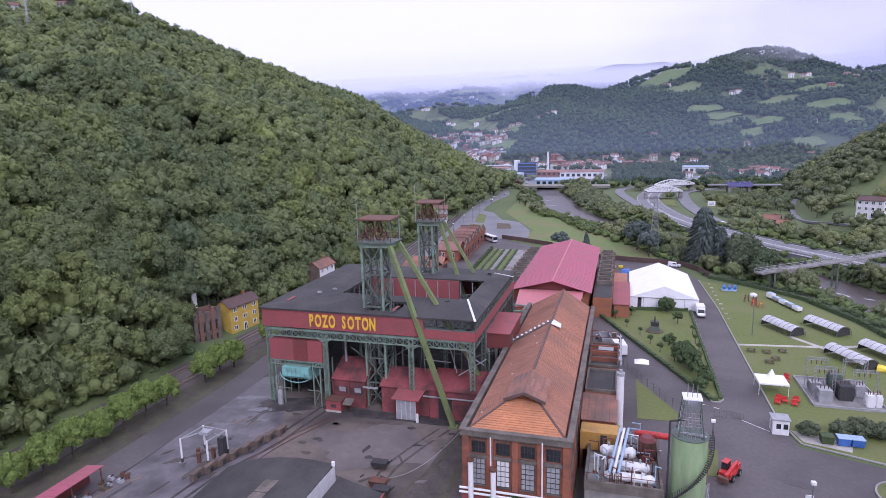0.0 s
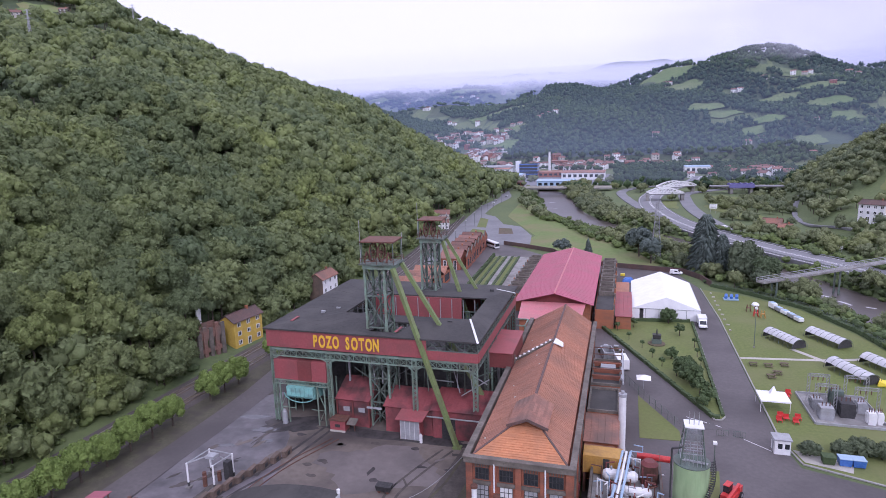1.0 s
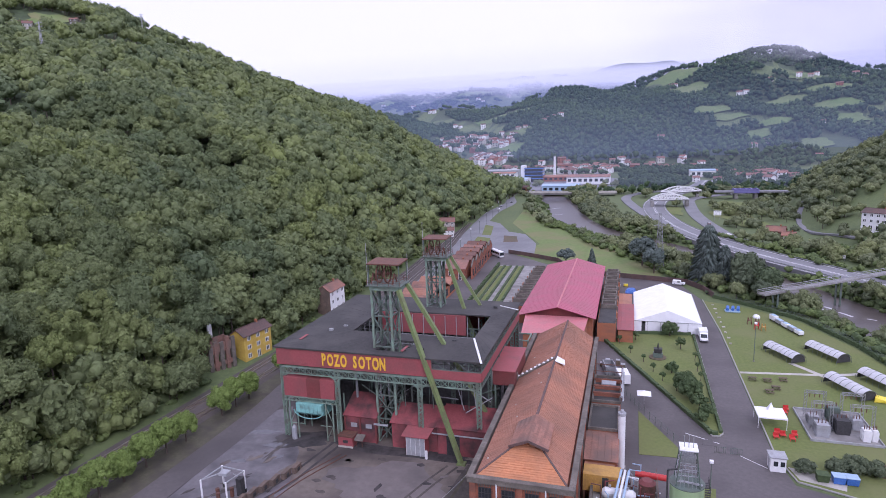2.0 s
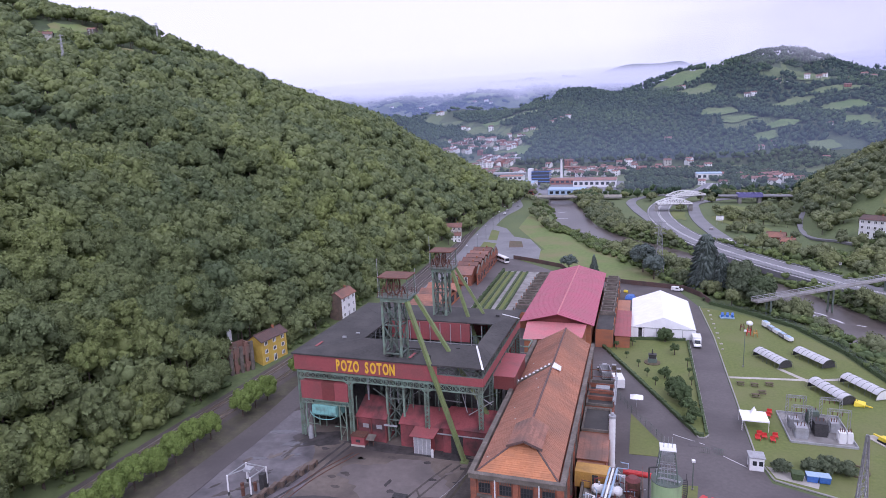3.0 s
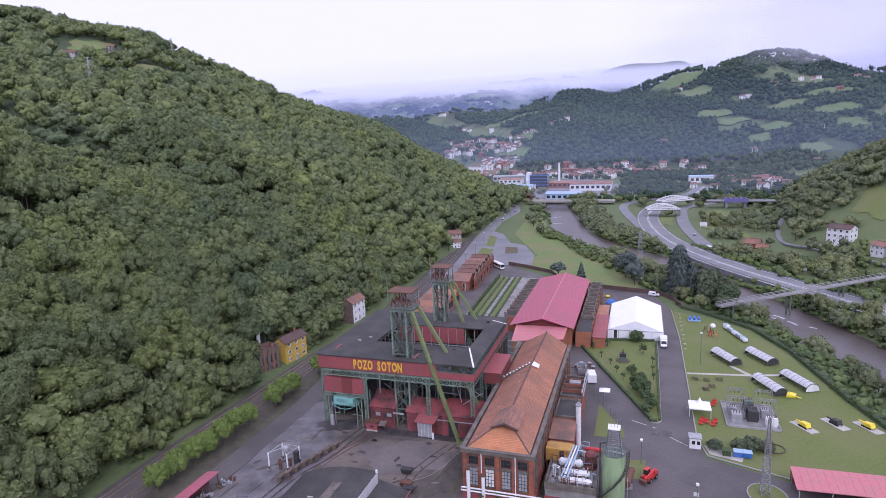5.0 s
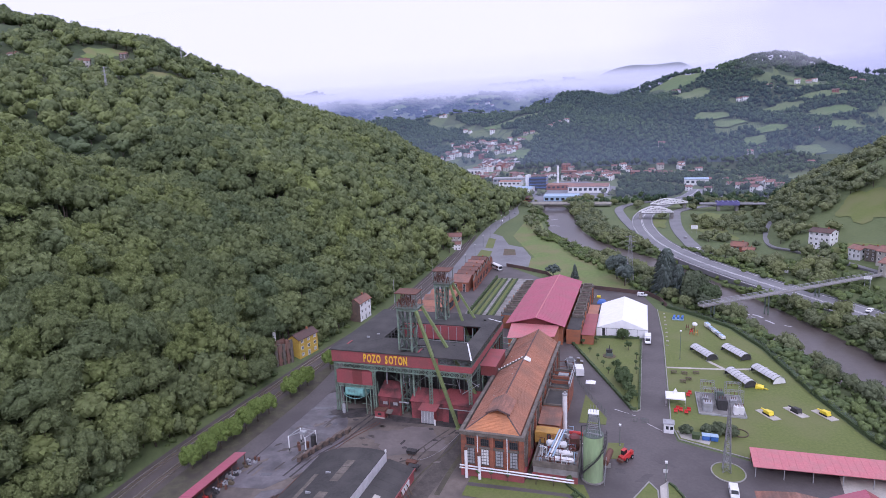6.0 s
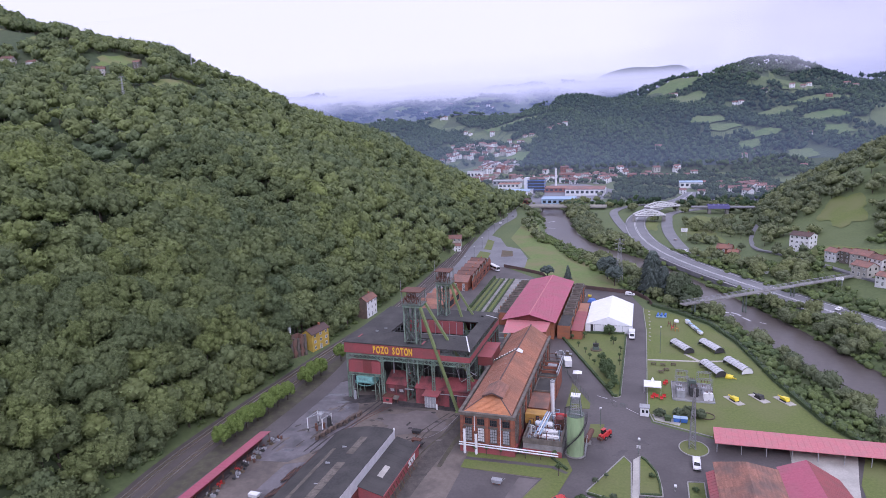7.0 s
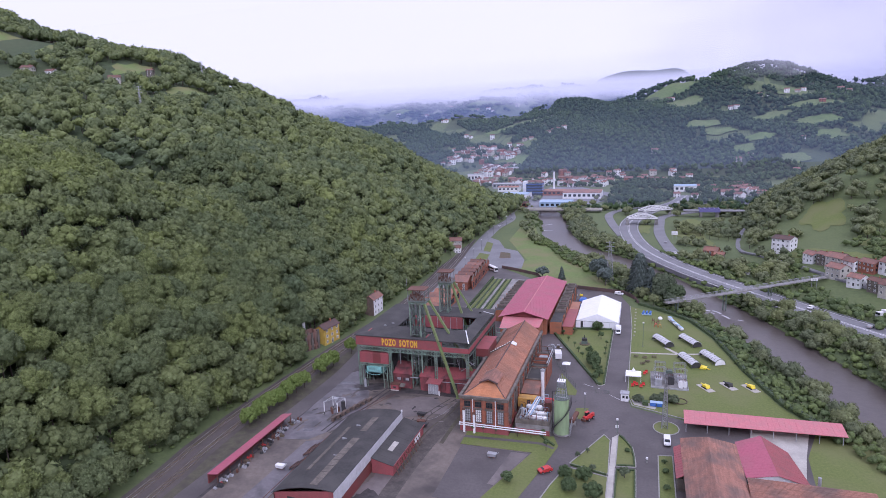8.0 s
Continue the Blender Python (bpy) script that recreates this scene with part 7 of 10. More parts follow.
ta = thing("red_tank", (13.2, 90.5, 0), "long rust-orange horizontal tank on legs", "tank")
bm = B(); tube(bm, (12.4, 86.2, 1.6), (13.3, 92.2, 1.6), 0.75, n=16); part("shell", bm, RUST, ta)
for y in (87, 91.5):
    bm = B(); box(bm, 12.2, 13.6, y - 0.15, y + 0.15, 0, 1.2); part("saddle", bm, CONCRETE, ta)

# ---- red-roofed hall ----
rh = thing("red_roof_hall", (-18, 203, 0), "long brick hall with faded red sheet roof and side bays", "industrial hall")
HX0, HX1, HY0, HY1, HE, HR_, HX = -28.2, -8.0, 168.5, 238, 7.6, 10.6, -17.9
bm = B(); box(bm, HX0, HX1, HY0 + 1.0, HY1, 0, HE - 0.2); part("wall", bm, BRICK_ORANGE, rh, "orange brick walls")
bm = B(); hexa(bm, [(HX0, HY0 + 1.0, HE - 0.2), (HX1, HY0 + 1.0, HE - 0.2), (HX1, HY0 + 1.3, HE - 0.2), (HX0, HY0 + 1.3, HE - 0.2)], [(HX - 0.2, HY0 + 1.0, HR_ - 0.2), (HX + 0.2, HY0 + 1.0, HR_ - 0.2), (HX + 0.2, HY0 + 1.3, HR_ - 0.2), (HX - 0.2, HY0 + 1.3, HR_ - 0.2)]); part("gable", bm, RED_DARK, rh, "dull red sheet gable")
bm = B(); ribbed(bm, (HX0 - 1.4, HY1, HE), (HX0 - 1.4, HY0 - 0.6, HE), (HX, HY0 - 0.6, HR_), (HX, HY1, HR_), 0.15, 1.4, 0.04); part("roof_slope", bm, PINK, rh, "faded pinkish red sheet roofing")
bm = B(); ribbed(bm, (HX1 + 1.0, HY0 - 0.6, HE), (HX1 + 1.0, HY1, HE), (HX, HY1, HR_), (HX, HY0 - 0.6, HR_), 0.15, 1.4, 0.04); part("roof_slope", bm, PINK, rh, "faded pinkish red sheet roofing")
bm = B(); beam(bm, (HX, HY0 - 0.6, HR_ + 0.06), (HX, HY1, HR_ + 0.06), 0.5, 0.12); part("ridge_cap", bm, PINK_PALE, rh, "pale ridge capping")
bm = B(); ribbed(bm, (-26.4, 155.6, 6.2), (-9.8, 160.5, 6.2), (-9.2, 168.9, 7.7), (-27.3, 168.9, 7.7), 0.15, 1.2, 0.04); part("porch_roof", bm, PINK_PALE, rh, "pale red lean-to roof")
bm = B(); hexa(bm, [(-26, 156.2, 0), (-10, 160.9, 0), (-9.4, 169, 0), (-27, 169, 0)], [(-26, 156.2, 6.0), (-10, 160.9, 6.0), (-9.4, 169, 7.3), (-27, 169, 7.3)]); part("porch_wall", bm, BRICK_ORANGE, rh, "orange rendered porch wall")
bm = B(); box(bm, -23.5, -20.0, 156.2, 156.9, 2.8, 4.4); part("window", bm, BLACKGLASS, rh)
for side, xa, xb in ((-1, -35.0, -29.8), (1, -6.8, -1.6)):
    bm = B(); box(bm, xa, xb, 184 if side < 0 else 171, 240, 0, 5.6); part("bay_block", bm, BRICK_ORANGE, rh, "orange brick side range")
    bm = B(); box(bm, xa + 0.15, xb - 0.15, (184 if side < 0 else 171) + 0.2, 239.8, 5.6, 5.68); part("bay_roof", bm, ROOFFELT, rh, "grey flat roof")
    n_ = 8
    for k in range(n_):
        y = (188 if side < 0 else 186) + k * 6.6
        bm = B()
        for a, b, c, d in ((xa + .5, xb - .3, y, y + .4), (xa + .5, xb - .3, y + 4.2, y + 4.6), (xa + .5, xa + .9, y + .4, y + 4.2), (xb - .7, xb - .3, y + .4, y + 4.2)):
            box(bm, a, b, c, d, 5.68, 7.0)
        part("skylight_curb", bm, STONE, rh, "pale upstand round a roof light")
        bm = B(); slab(bm, [(xa + .9, y + .4, 6.7), (xb - .7, y + .4, 6.7), (xb - .7, y + 4.2, 6.2), (xa + .9, y + 4.2, 6.2)], 0.1); part("skylight", bm, TILE_DARK, rh, "brown roof light")
    for k in range(11):
        y = (186 if side < 0 else 173) + k * (5 if side < 0 else 6.2)
        bm = B(); box(bm, (xa - 0.25) if side < 0 else (xb - 0.1), (xa + 0.1) if side < 0 else (xb + 0.3), y - 0.5, y + 0.5, 0, 6.6); part("buttress", bm, BRICK_ORANGE if k % 2 else STONE, rh)
        if side > 0:
            bm = B(); box(bm, xb + 0.0, xb + 0.06, y + 1.4, y + 4.2, 1.5, 4.6); part("window", bm, BLACKGLASS, rh)
bm = B(); box(bm, -6.9, -4.6, 171.2, 171.05, 3.2, 4.2); part("window", bm, BLACKGLASS, rh)
ss = lean_to("red_store", -1.0, 3.2, 171.5, 196, 3.9, 4.6, "small store with red sheet roof beside the marquee", BRICK_ORANGE, RED)
lb = lean_to("brick_store", -1.0, 2.6, 197, 212, 3.4, 3.8, "low orange brick store", BRICK_ORANGE, TILE)

# ---- marquee ----
mq = thing("marquee", (13, 199, 0), "large white party marquee with ridged roof", "marquee")
MX0, MX1, MY0, MY1, ME_, MR = 3.5, 22.6, 182.5, 216.5, 3.3, 6.9
bm = B()
hexa(bm, [(MX0, MY0, ME_), (MX0, MY1, ME_), (13.1, MY1, MR), (13.1, MY0, MR)], [(MX0, MY0, ME_ + .06), (MX0, MY1, ME_ + .06), (13.1, MY1, MR + .06), (13.1, MY0, MR + .06)])
hexa(bm, [(13.1, MY0, MR), (13.1, MY1, MR), (MX1, MY1, ME_), (MX1, MY0, ME_)], [(13.1, MY0, MR + .06), (13.1, MY1, MR + .06), (MX1, MY1, ME_ + .06), (MX1, MY0, ME_ + .06)])
part("canopy", bm, CANVAS, mq, "taut white canvas roof")
for y0, y1 in ((MY0 - 0.02, MY0 + 0.05), (MY1 - 0.05, MY1 + 0.02)):
    bm = B(); hexa(bm, [(MX0, y0, ME_), (MX1, y0, ME_), (MX1, y1, ME_), (MX0, y1, ME_)], [(13.0, y0, MR), (13.2, y0, MR), (13.2, y1, MR), (13.0, y1, MR)]); part("gable_sheet", bm, CANVAS, mq)
for k in range(5):
    x0_, x1_ = MX0 + k * 3.82, MX0 + (k + 1) * 3.82
    bm = B()
    if k == 0:
        box(bm, x0_, x0_ + 2.2, MY0, MY0 + 0.05, 0.05, ME_), box(bm, x0_ + 3.3, x1_ - 0.05, MY0, MY0 + 0.05, 0.05, ME_)
    else:
        box(bm, x0_ + 0.05, x1_ - 0.05, MY0, MY0 + 0.05, 0.05, ME_)
    part("wall_sheet", bm, CANVAS, mq)
    bm = B(); beam(bm, (x0_, MY0 - 0.06, 0), (x0_, MY0 - 0.06, ME_), 0.12); part("post", bm, GALV, mq)
for x in (MX0, MX1):
    for k in range(7):
        bm = B(); y0_ = MY0 + k * 4.86; box(bm, x - 0.03, x + 0.03, y0_ + 0.05, y0_ + 4.8, 0.05, ME_); part("wall_sheet", bm, CANVAS, mq)
# dark sheet behind the gap stands in for the shade within
bm = B(); box(bm, MX0 + 2.2, MX0 + 3.3, MY0 + 0.1, MY0 + 0.16, 0, 2.6); part("doorway", bm, DARK, mq, "dark panel for the shade of the entrance")
bm = B(); beam(bm, (MX0 - 0.1, MY0 - 0.1, ME_ + 0.05), (MX1 + 0.1, MY0 - 0.1, ME_ + 0.05), 0.18, 0.14); beam(bm, (MX1 + 0.05, MY0, ME_), (MX1 + 0.05, MY1, ME_), 0.16, 0.14); part("eave_beam", bm, GALV, mq)

# ---- houses ----
def house(name, w, d, h, rise, wall, roof, floors, bays, label, category="house", side_bays=0, frames=True):
    """A gabled house at the origin, its long front facing -y."""
    t = thing(name, (0, 0, 0), label, category)
    bm = B()
    box(bm, -w / 2, w / 2, -d / 2, d / 2, -2.0, h)
    for x in (-w / 2, w / 2 - 0.25):
        hexa(bm, [(x, -d / 2, h), (x + 0.25, -d / 2, h), (x + 0.25, d / 2, h), (x, d / 2, h)], [(x, -0.05, h + rise), (x + 0.25, -0.05, h + rise), (x + 0.25, 0.05, h + rise), (x, 0.05, h + rise)])
    part("wall", bm, wall, t)
    o = 0.45
    for s in (-1, 1):
        bm = B()
        e = h - rise * o / (d / 2)
        slab(bm, [(-w / 2 - o, s * (d / 2 + o), e + 0.16), (w / 2 + o, s * (d / 2 + o), e + 0.16), (w / 2 + o, 0, h + rise + 0.16), (-w / 2 - o, 0, h + rise + 0.16)], 0.2)
        part("roof", bm, roof, t)
    bm = B()
    beam(bm, (-w / 2 - o, 0, h + rise + 0.18), (w / 2 + o, 0, h + rise + 0.18), 0.35, 0.16)
    part("ridge", bm, TILE_DARK, t)
    bm = B()
    box(bm, w * 0.2, w * 0.2 + 0.6, -0.3, 0.4, h + rise * 0.4, h + rise + 0.9)
    part("chimney", bm, BRICK_ORANGE, t)
    fh = h / floors
    for k in range(floors):
        for i in range(bays):
            x = -w / 2 + (i + 0.5) * w / bays
            z0 = k * fh + fh * 0.34
            z1 = z0 + fh * 0.46
            if k == 0 and i == bays // 2:
                z0, z1 = 0.0, fh * 0.8
            bm = B(); box(bm, x - 0.55, x + 0.55, -d / 2 - 0.06, -d / 2 + 0.1, z0, z1); pane = part("window", bm, BLACKGLASS, t)
            if not frames:
                continue
            bm = B()
            for a, b in (((x - 0.6, z0), (x - 0.6, z1)), ((x + 0.6, z0), (x + 0.6, z1)), ((x - 0.6, z1), (x + 0.6, z1)), ((x - 0.6, z0), (x + 0.6, z0)), ((x, z0), (x, z1))):
                beam(bm, (a[0], -d / 2 - 0.08, a[1]), (b[0], -d / 2 - 0.08, b[1]), 0.12)
            part("window_frame", bm, WHITE, pane)
        for i in range(side_bays):
            y = -d / 2 + (i + 0.5) * d / side_bays
            for sx in (-1, 1):
                bm = B(); box(bm, sx * w / 2 - 0.06, sx * w / 2 + 0.06, y - 0.5, y + 0.5, k * fh + fh * 0.34, k * fh + fh * 0.8); part("window", bm, BLACKGLASS, t)
    return t


def put(t, x, y, z, turn):
    t.matrix_basis = pose(x, y, z, 0, 0, turn)
    return t


put(house("yellow_house", 10.8, 5.0, 7.5, 1.6, YELLOW, TILE_DARK, 3, 3, "ochre yellow three-storey house with dark tiled roof"), -101.7, 139.8, 0, 81.5)
wh = house("white_house", 10.6, 5.2, 8.4, 1.9, BROWNWALL, TILE_OLD, 3, 3, "narrow house with white front, brown sides and red roof")
bm = B(); box(bm, -5.32, 5.32, -2.64, -2.58, 0, 8.4); part("front_render", bm, WHITE, wh, "white rendered street front")
put(wh, -99.6, 185.0, 0.1, 89)
ruin = thing("brick_ruin", (-102.6, 127.2, 0), "roofless brick ruin with crumbling walls and creepers", "ruin")
RM = pose(-102.0, 127.2, 0, 0, 0, 73)
for i, (x, hh) in enumerate(((-3.6, 7.6), (-2.0, 8.8), (-0.2, 8.3), (1.6, 9.2), (3.4, 8.9))):
    bm = B(); box(bm, x - 0.55, x + 0.55, -0.3, 0.3, -1, hh); bm.transform(RM); part("pier", bm, OLDBRICK if i % 2 else STONE, ruin)
for x in (-2.8, -1.1, 0.7, 2.5):
    for z0, z1 in ((1.8, 3.0), (5.6, 8.1)):
        bm = B(); box(bm, x - 0.5, x + 0.5, -0.12, 0.2, z0, z1); bm.transform(RM); part("wall", bm, OLDBRICK, ruin)
bm = B(); box(bm, -4.1, 4.0, 4.2, 4.6, -1, 8.6); box(bm, 3.6, 4.0, 0.3, 4.2, -1, 8.4); box(bm, -4.1, -3.7, 0.3, 4.2, -1, 7.2); bm.transform(RM); part("back_wall", bm, OLDBRICK, ruin)
bm = B(); box(bm, -0.6, 0.7, 4.7, 5.2, 6, 12.5); bm.transform(RM); part("chimney_shaft", bm, WHITE, ruin, "pale narrow chimney shaft")

# brick gabled row along the works road
for i in range(6):
    y = 243.5 + i * 8.8
    t = put(house("brick_workshop", 8.6, 13.0, 5.0, 2.6, BRICK, VILLAGE_TILE, 1, 2, "gabled brick workshop with worn red tile roof"), 0, 0, 0, 0)
    t.matrix_basis = pose(-68.4 - i * 0.55, y, 0, 0, 0, 0) @ pose(0, 0, 0, 0, 0, 0)
    t["group"] = "gabled workshops in a row"
    g = thing("gable_front", (-61.9 - i * 0.55, y, 0), "brick gable wall with pale coping and round window", "gable", "gable fronts of the workshops")
    bm = B(); X_ = -61.7 - i * 0.55
    hexa(bm, [(X_ - .3, y - 4.3, 0), (X_ + .1, y - 4.3, 0), (X_ + .1, y + 4.3, 0), (X_ - .3, y + 4.3, 0)], [(X_ - .3, y - 4.3, 5.2), (X_ + .1, y - 4.3, 5.2), (X_ + .1, y + 4.3, 5.2), (X_ - .3, y + 4.3, 5.2)])
    hexa(bm, [(X_ - .3, y - 4.3, 5.2), (X_ + .1, y - 4.3, 5.2), (X_ + .1, y + 4.3, 5.2), (X_ - .3, y + 4.3, 5.2)], [(X_ - .3, y - .2, 8.2), (X_ + .1, y - .2, 8.2), (X_ + .1, y + .2, 8.2), (X_ - .3, y + .2, 8.2)])
    part("wall", bm, BRICK, g)
    bm = B(); beam(bm, (X_ - .1, y - 4.4, 5.3), (X_ - .1, y, 8.4), 0.6, 0.2), beam(bm, (X_ - .1, y + 4.4, 5.3), (X_ - .1, y, 8.4), 0.6, 0.2); part("coping", bm, STONE, g)
    for dy in (-2, 2):
        bm = B(); box(bm, X_ + .08, X_ + .16, y + dy - 0.8, y + dy + 0.8, 1.2, 4.0); part("window", bm, BLACKGLASS, g)
for i in range(4):
    y = 188 + i * 9.2
    t = thing("orange_roof_shop", (-70, y, 0), "low workshop bay with worn red tile roof", "workshop", "orange-roofed bays")
    bm = B(); box(bm, -75.5, -63.5, y - 4.4, y + 4.4, 0, 4.4); part("wall", bm, BRICK_ORANGE, t)
    for s in (-1, 1):
        bm = B(); courses(bm, *(((-76, y - 4.6, 4.4), (-63, y - 4.6, 4.4), (-63, y, 6.6), (-76, y, 6.6)) if s < 0 else ((-63, y + 4.6, 4.4), (-76, y + 4.6, 4.4), (-76, y, 6.6), (-63, y, 6.6))), 0.5, 0.06); part("roof_slope", bm, TILE_BROWN if i % 2 else TILE_OLD, t)["kind"] = "stuff"
    bm = B(); box(bm, -63.55, -63.4, y - 3, y + 3, 1, 3.6); part("window", bm, BLACKGLASS, t)

# houses by the valley road, on the hill and across the river
SMALL = [
    house("village_house", 9, 8, 5.6, 2.0, WHITE, VILLAGE_TILE, 2, 3, "white two-storey house with red tile roof", side_bays=2),
    house("village_house", 10, 8, 6.0, 2.2, PALECONC, VILLAGE_TILE, 2, 3, "pale rendered house with brown tile roof", side_bays=2),
    house("village_house", 8, 7, 7.5, 1.8, STONE, VILLAGE_TILE, 3, 2, "grey stone house with dark tile roof", side_bays=1),
    house("village_house", 12, 9, 6.0, 2.0, BRICK, VILLAGE_TILE, 2, 4, "brick terrace house with red tile roof", side_bays=2),
    
]
DISTANT = [
    house("distant_house", 9, 8, 5.6, 2.0, WHITE, VILLAGE_TILE, 2, 2, "white house with faded red roof in the far village", frames=False),
    house("distant_house", 10, 8, 6.0, 2.2, PALECONC, VILLAGE_TILE, 2, 2, "pale house with faded red roof in the far village", frames=False),
    house("distant_house", 12, 9, 6.4, 1.8, BRICK, VILLAGE_TILE, 2, 3, "brick house with faded red roof in the far village", frames=False),
    house("distant_house", 9, 9, 8.4, 1.6, WHITE, VILLAGE_TILE, 3, 2, "tall white house with red roof in the far village", frames=False),
]
spots = [(-103, 344, 20), (-106, 352, 15)]
r = np.random.RandomState(21)
HAMLET = ((127, 306.5), (131, 298.5), (135.5, 290), (140.5, 282), (147, 275.5), (154, 268), (132.5, 277.5), (137.5, 262), (142.5, 252), (147, 244))
for x, y in HAMLET:                                  # the hamlet across the highway
    spots.append((x, y, -54 + r.uniform(-8, 8)))
for i in range(26):                                  # along the foot of the mountain
    spots.append((-128 + 9.2 * i + r.uniform(-9, 9), 975 + r.uniform(-40, 28), r.uniform(-40, 40)))
for i in range(58):                                  # streets before the mountain
    spots.append((-250 + r.uniform(0, 240), 868 + r.uniform(0, 105), r.uniform(-50, 50)))
for i in range(20):                                  # east side of town
    spots.append((62 + r.uniform(0, 115), 730 + r.uniform(-30, 120), r.uniform(-50, 50)))
for i in range(44):                                  # red-roofed core of the village
    spots.append((-262 + r.uniform(0, 62), 985 + r.uniform(0, 62), r.uniform(-60, 60)))
for i in range(72):
    spots.append((-360 + r.uniform(0, 150), 1080 + r.uniform(0, 150), r.uniform(-60, 60)))
# farms on the spur, on the wooded mountain and on the ridge behind
FARMS = [(-165, 1235), (-155, 1242), (-143, 1240), (-132, 1239), (-200, 1226), (-311, 1329), (-378, 1242), (-343, 1187), (-372, 1360), (-329, 1272), (-390, 1383), (-249, 1164)]
FARMS += [(50, 1077), (81, 1387), (90, 1386), (195, 1272), (204, 1267), (249, 1296), (262, 1291), (298, 1302), (317, 1301), (332, 1324), (370, 1337), (378, 1327), (345, 1231), (406, 1360), (417, 1347), (285, 1084), (200, 1034), (179, 1022), (258, 983)]
BACK_FARMS = [(-777, 1852), (-710, 1728), (-744, 1888), (-640, 1588), (-702, 1900), (-583, 1635), (-569, 1628), (-503, 1543), (-491, 1540), (-558, 1782), (-545, 1771), (-429, 1645), (-474, 1960), (-380, 1627), (-396, 1641), (-322, 1691), (-307, 1839), (-276, 1853)]
for x, y in FARMS + BACK_FARMS:
    spots.append((x, y, r.uniform(-30, 30)))
for x, y, a in HILL_FARMS:
    spots.append((x, y, a))
for i, (x, y, a) in enumerate(spots):
    kind_of = DISTANT[(0, 1, 0, 2, 3, 0, 1, 0, 3, 1)[(i * 3 + i // 10) % 10]] if y > 600 else SMALL[(0, 1, 0, 2, 1, 0, 3)[i % 7]]
    copy_thing(kind_of, pose(x, y, float(height(x, y)), 0, 0, a) @ Matrix.Scale((0.85 if y > 400 else 0.72) + 0.3 * ((i * 7) % 10) / 10, 4))["group"] = "houses of the valley"
for t in SMALL + DISTANT:
    for o in list(t.children_recursive) + [t]:
        bpy.data.objects.remove(o)
put(house("white_villa", 11.5, 9.5, 8.4, 1.7, WHITE, TILE_DARK, 3, 4, "white three-storey villa with dark red roof", side_bays=2), 119, 342, float(height(119, 342)), -38)
put(house("trackside_cottage", 9, 7, 3.6, 2.2, BRICK, TILE_OLD, 1, 3, "small brick cottage with red tile roof by the highway"), 78, 360, 0.2, -20)
put(house("trackside_cottage", 6, 5, 2.8, 1.6, STONE, TILE_OLD, 1, 2, "small stone outhouse with red tile roof"), 82, 350, 0.2, -20)


def works(x0, x1, y0, y1, h, wall, roof, label, rise=1.2):
    t = thing("factory_shed", ((x0 + x1) / 2, (y0 + y1) / 2, 0), label, "factory", "factory sheds of the industrial estate")
    z = float(height((x0 + x1) / 2, (y0 + y1) / 2))
    bm = B(); box(bm, x0, x1, y0, y1, z - 1, z + h); part("wall", bm, wall, t)
    m = (y0 + y1) / 2
    for s in (0, 1):
        bm = B()
        ya, yb = (y0 - 0.6, m) if s == 0 else (y1 + 0.6, m)
        ribbed(bm, (x0 - 0.6, ya, z + h), (x1 + 0.6, ya, z + h), (x1 + 0.6, yb, z + h + rise), (x0 - 0.6, yb, z + h + rise), 0.25, 3.0, 0.06)
        part("roof", bm, roof, t)
    for i in range(int((x1 - x0) / 6)):
        bm = B(); box(bm, x0 + 1.5 + i * 6, x0 + 5 + i * 6, y0 - 0.08, y0 + 0.1, z + h * 0.35, z + h * 0.75); part("window", bm, BLACKGLASS, t)
    return t


sheet("pavement", [(-200, 640), (-120, 604), (-44, 606), (-12, 690), (-12, 780), (-60, 870), (-200, 870)], 0.03, ASPHALT_FAR, "grey paved ground of the industrial estate", category="pavement")
works(-172, -142, 782, 806, 6, WHITE, TILE, "white factory shed with faded red roof")
works(-192, -146, 832, 850, 7, GREY, GREY, "long grey factory hall behind the estate")
works(-148, -114, 706, 738, 6, WHITE, BLUEPALE, "white factory shed with pale blue roof")
works(-118, -100, 618, 636, 4.5, BRICK, TILE_DARK, "brick gatehouse with dark red roof")
works(-85, -48, 624, 652, 7, BLUEPALE, BLUEPALE, "blue-clad showroom with glazed front")
works(-100, -68, 746, 778, 6, BRICK, TILE, "factory hall with weathered red roof")
works(-68, -20, 706, 752, 8, WHITE, TILE_OLD, "long white factory hall with faded orange roof")
works(-256, -186, 1012, 1026, 6, PALECONC, GREY, "long low pale apartment row")
works(-268, -240, 958, 972, 13, WHITE, GREY, "tall white apartment block with flat roof")
works(-108, -84, 960, 976, 9, BRICK, TILE_OLD, "brick apartment block with old tile roof")
works(72, 100, 790, 815, 8, WHITE, BLUEPALE, "white showroom with pale blue roof")
off = thing("office_block", (-112, 742, 0), "dark glass office block with blue bands", "office building")
bm = B(); box(bm, -122, -100, 740, 758, -1, 17); part("body", bm, BLACKGLASS, off)
bm = B(); box(bm, -127, -122, 742, 756, -1, 20); part("stair_tower", bm, WHITE, off)
for z in (4, 8, 12, 16):
    bm = B(); box(bm, -122.3, -99.7, 739.7, 758.3, z, z + 0.8); part("band", bm, BLUE, off)
ch = thing("factory_chimney", (-93, 805, 0), "tall white factory chimney", "chimney")
bm = B(); tube(bm, (-93, 805, 0), (-93, 805, 28), 1.7, 1.3, n=16); part("shaft", bm, WHITE, ch)
bm = B(); tube(bm, (-93, 805, 28), (-93, 805, 28.8), 1.9, n=16); part("rim", bm, GREY, ch)

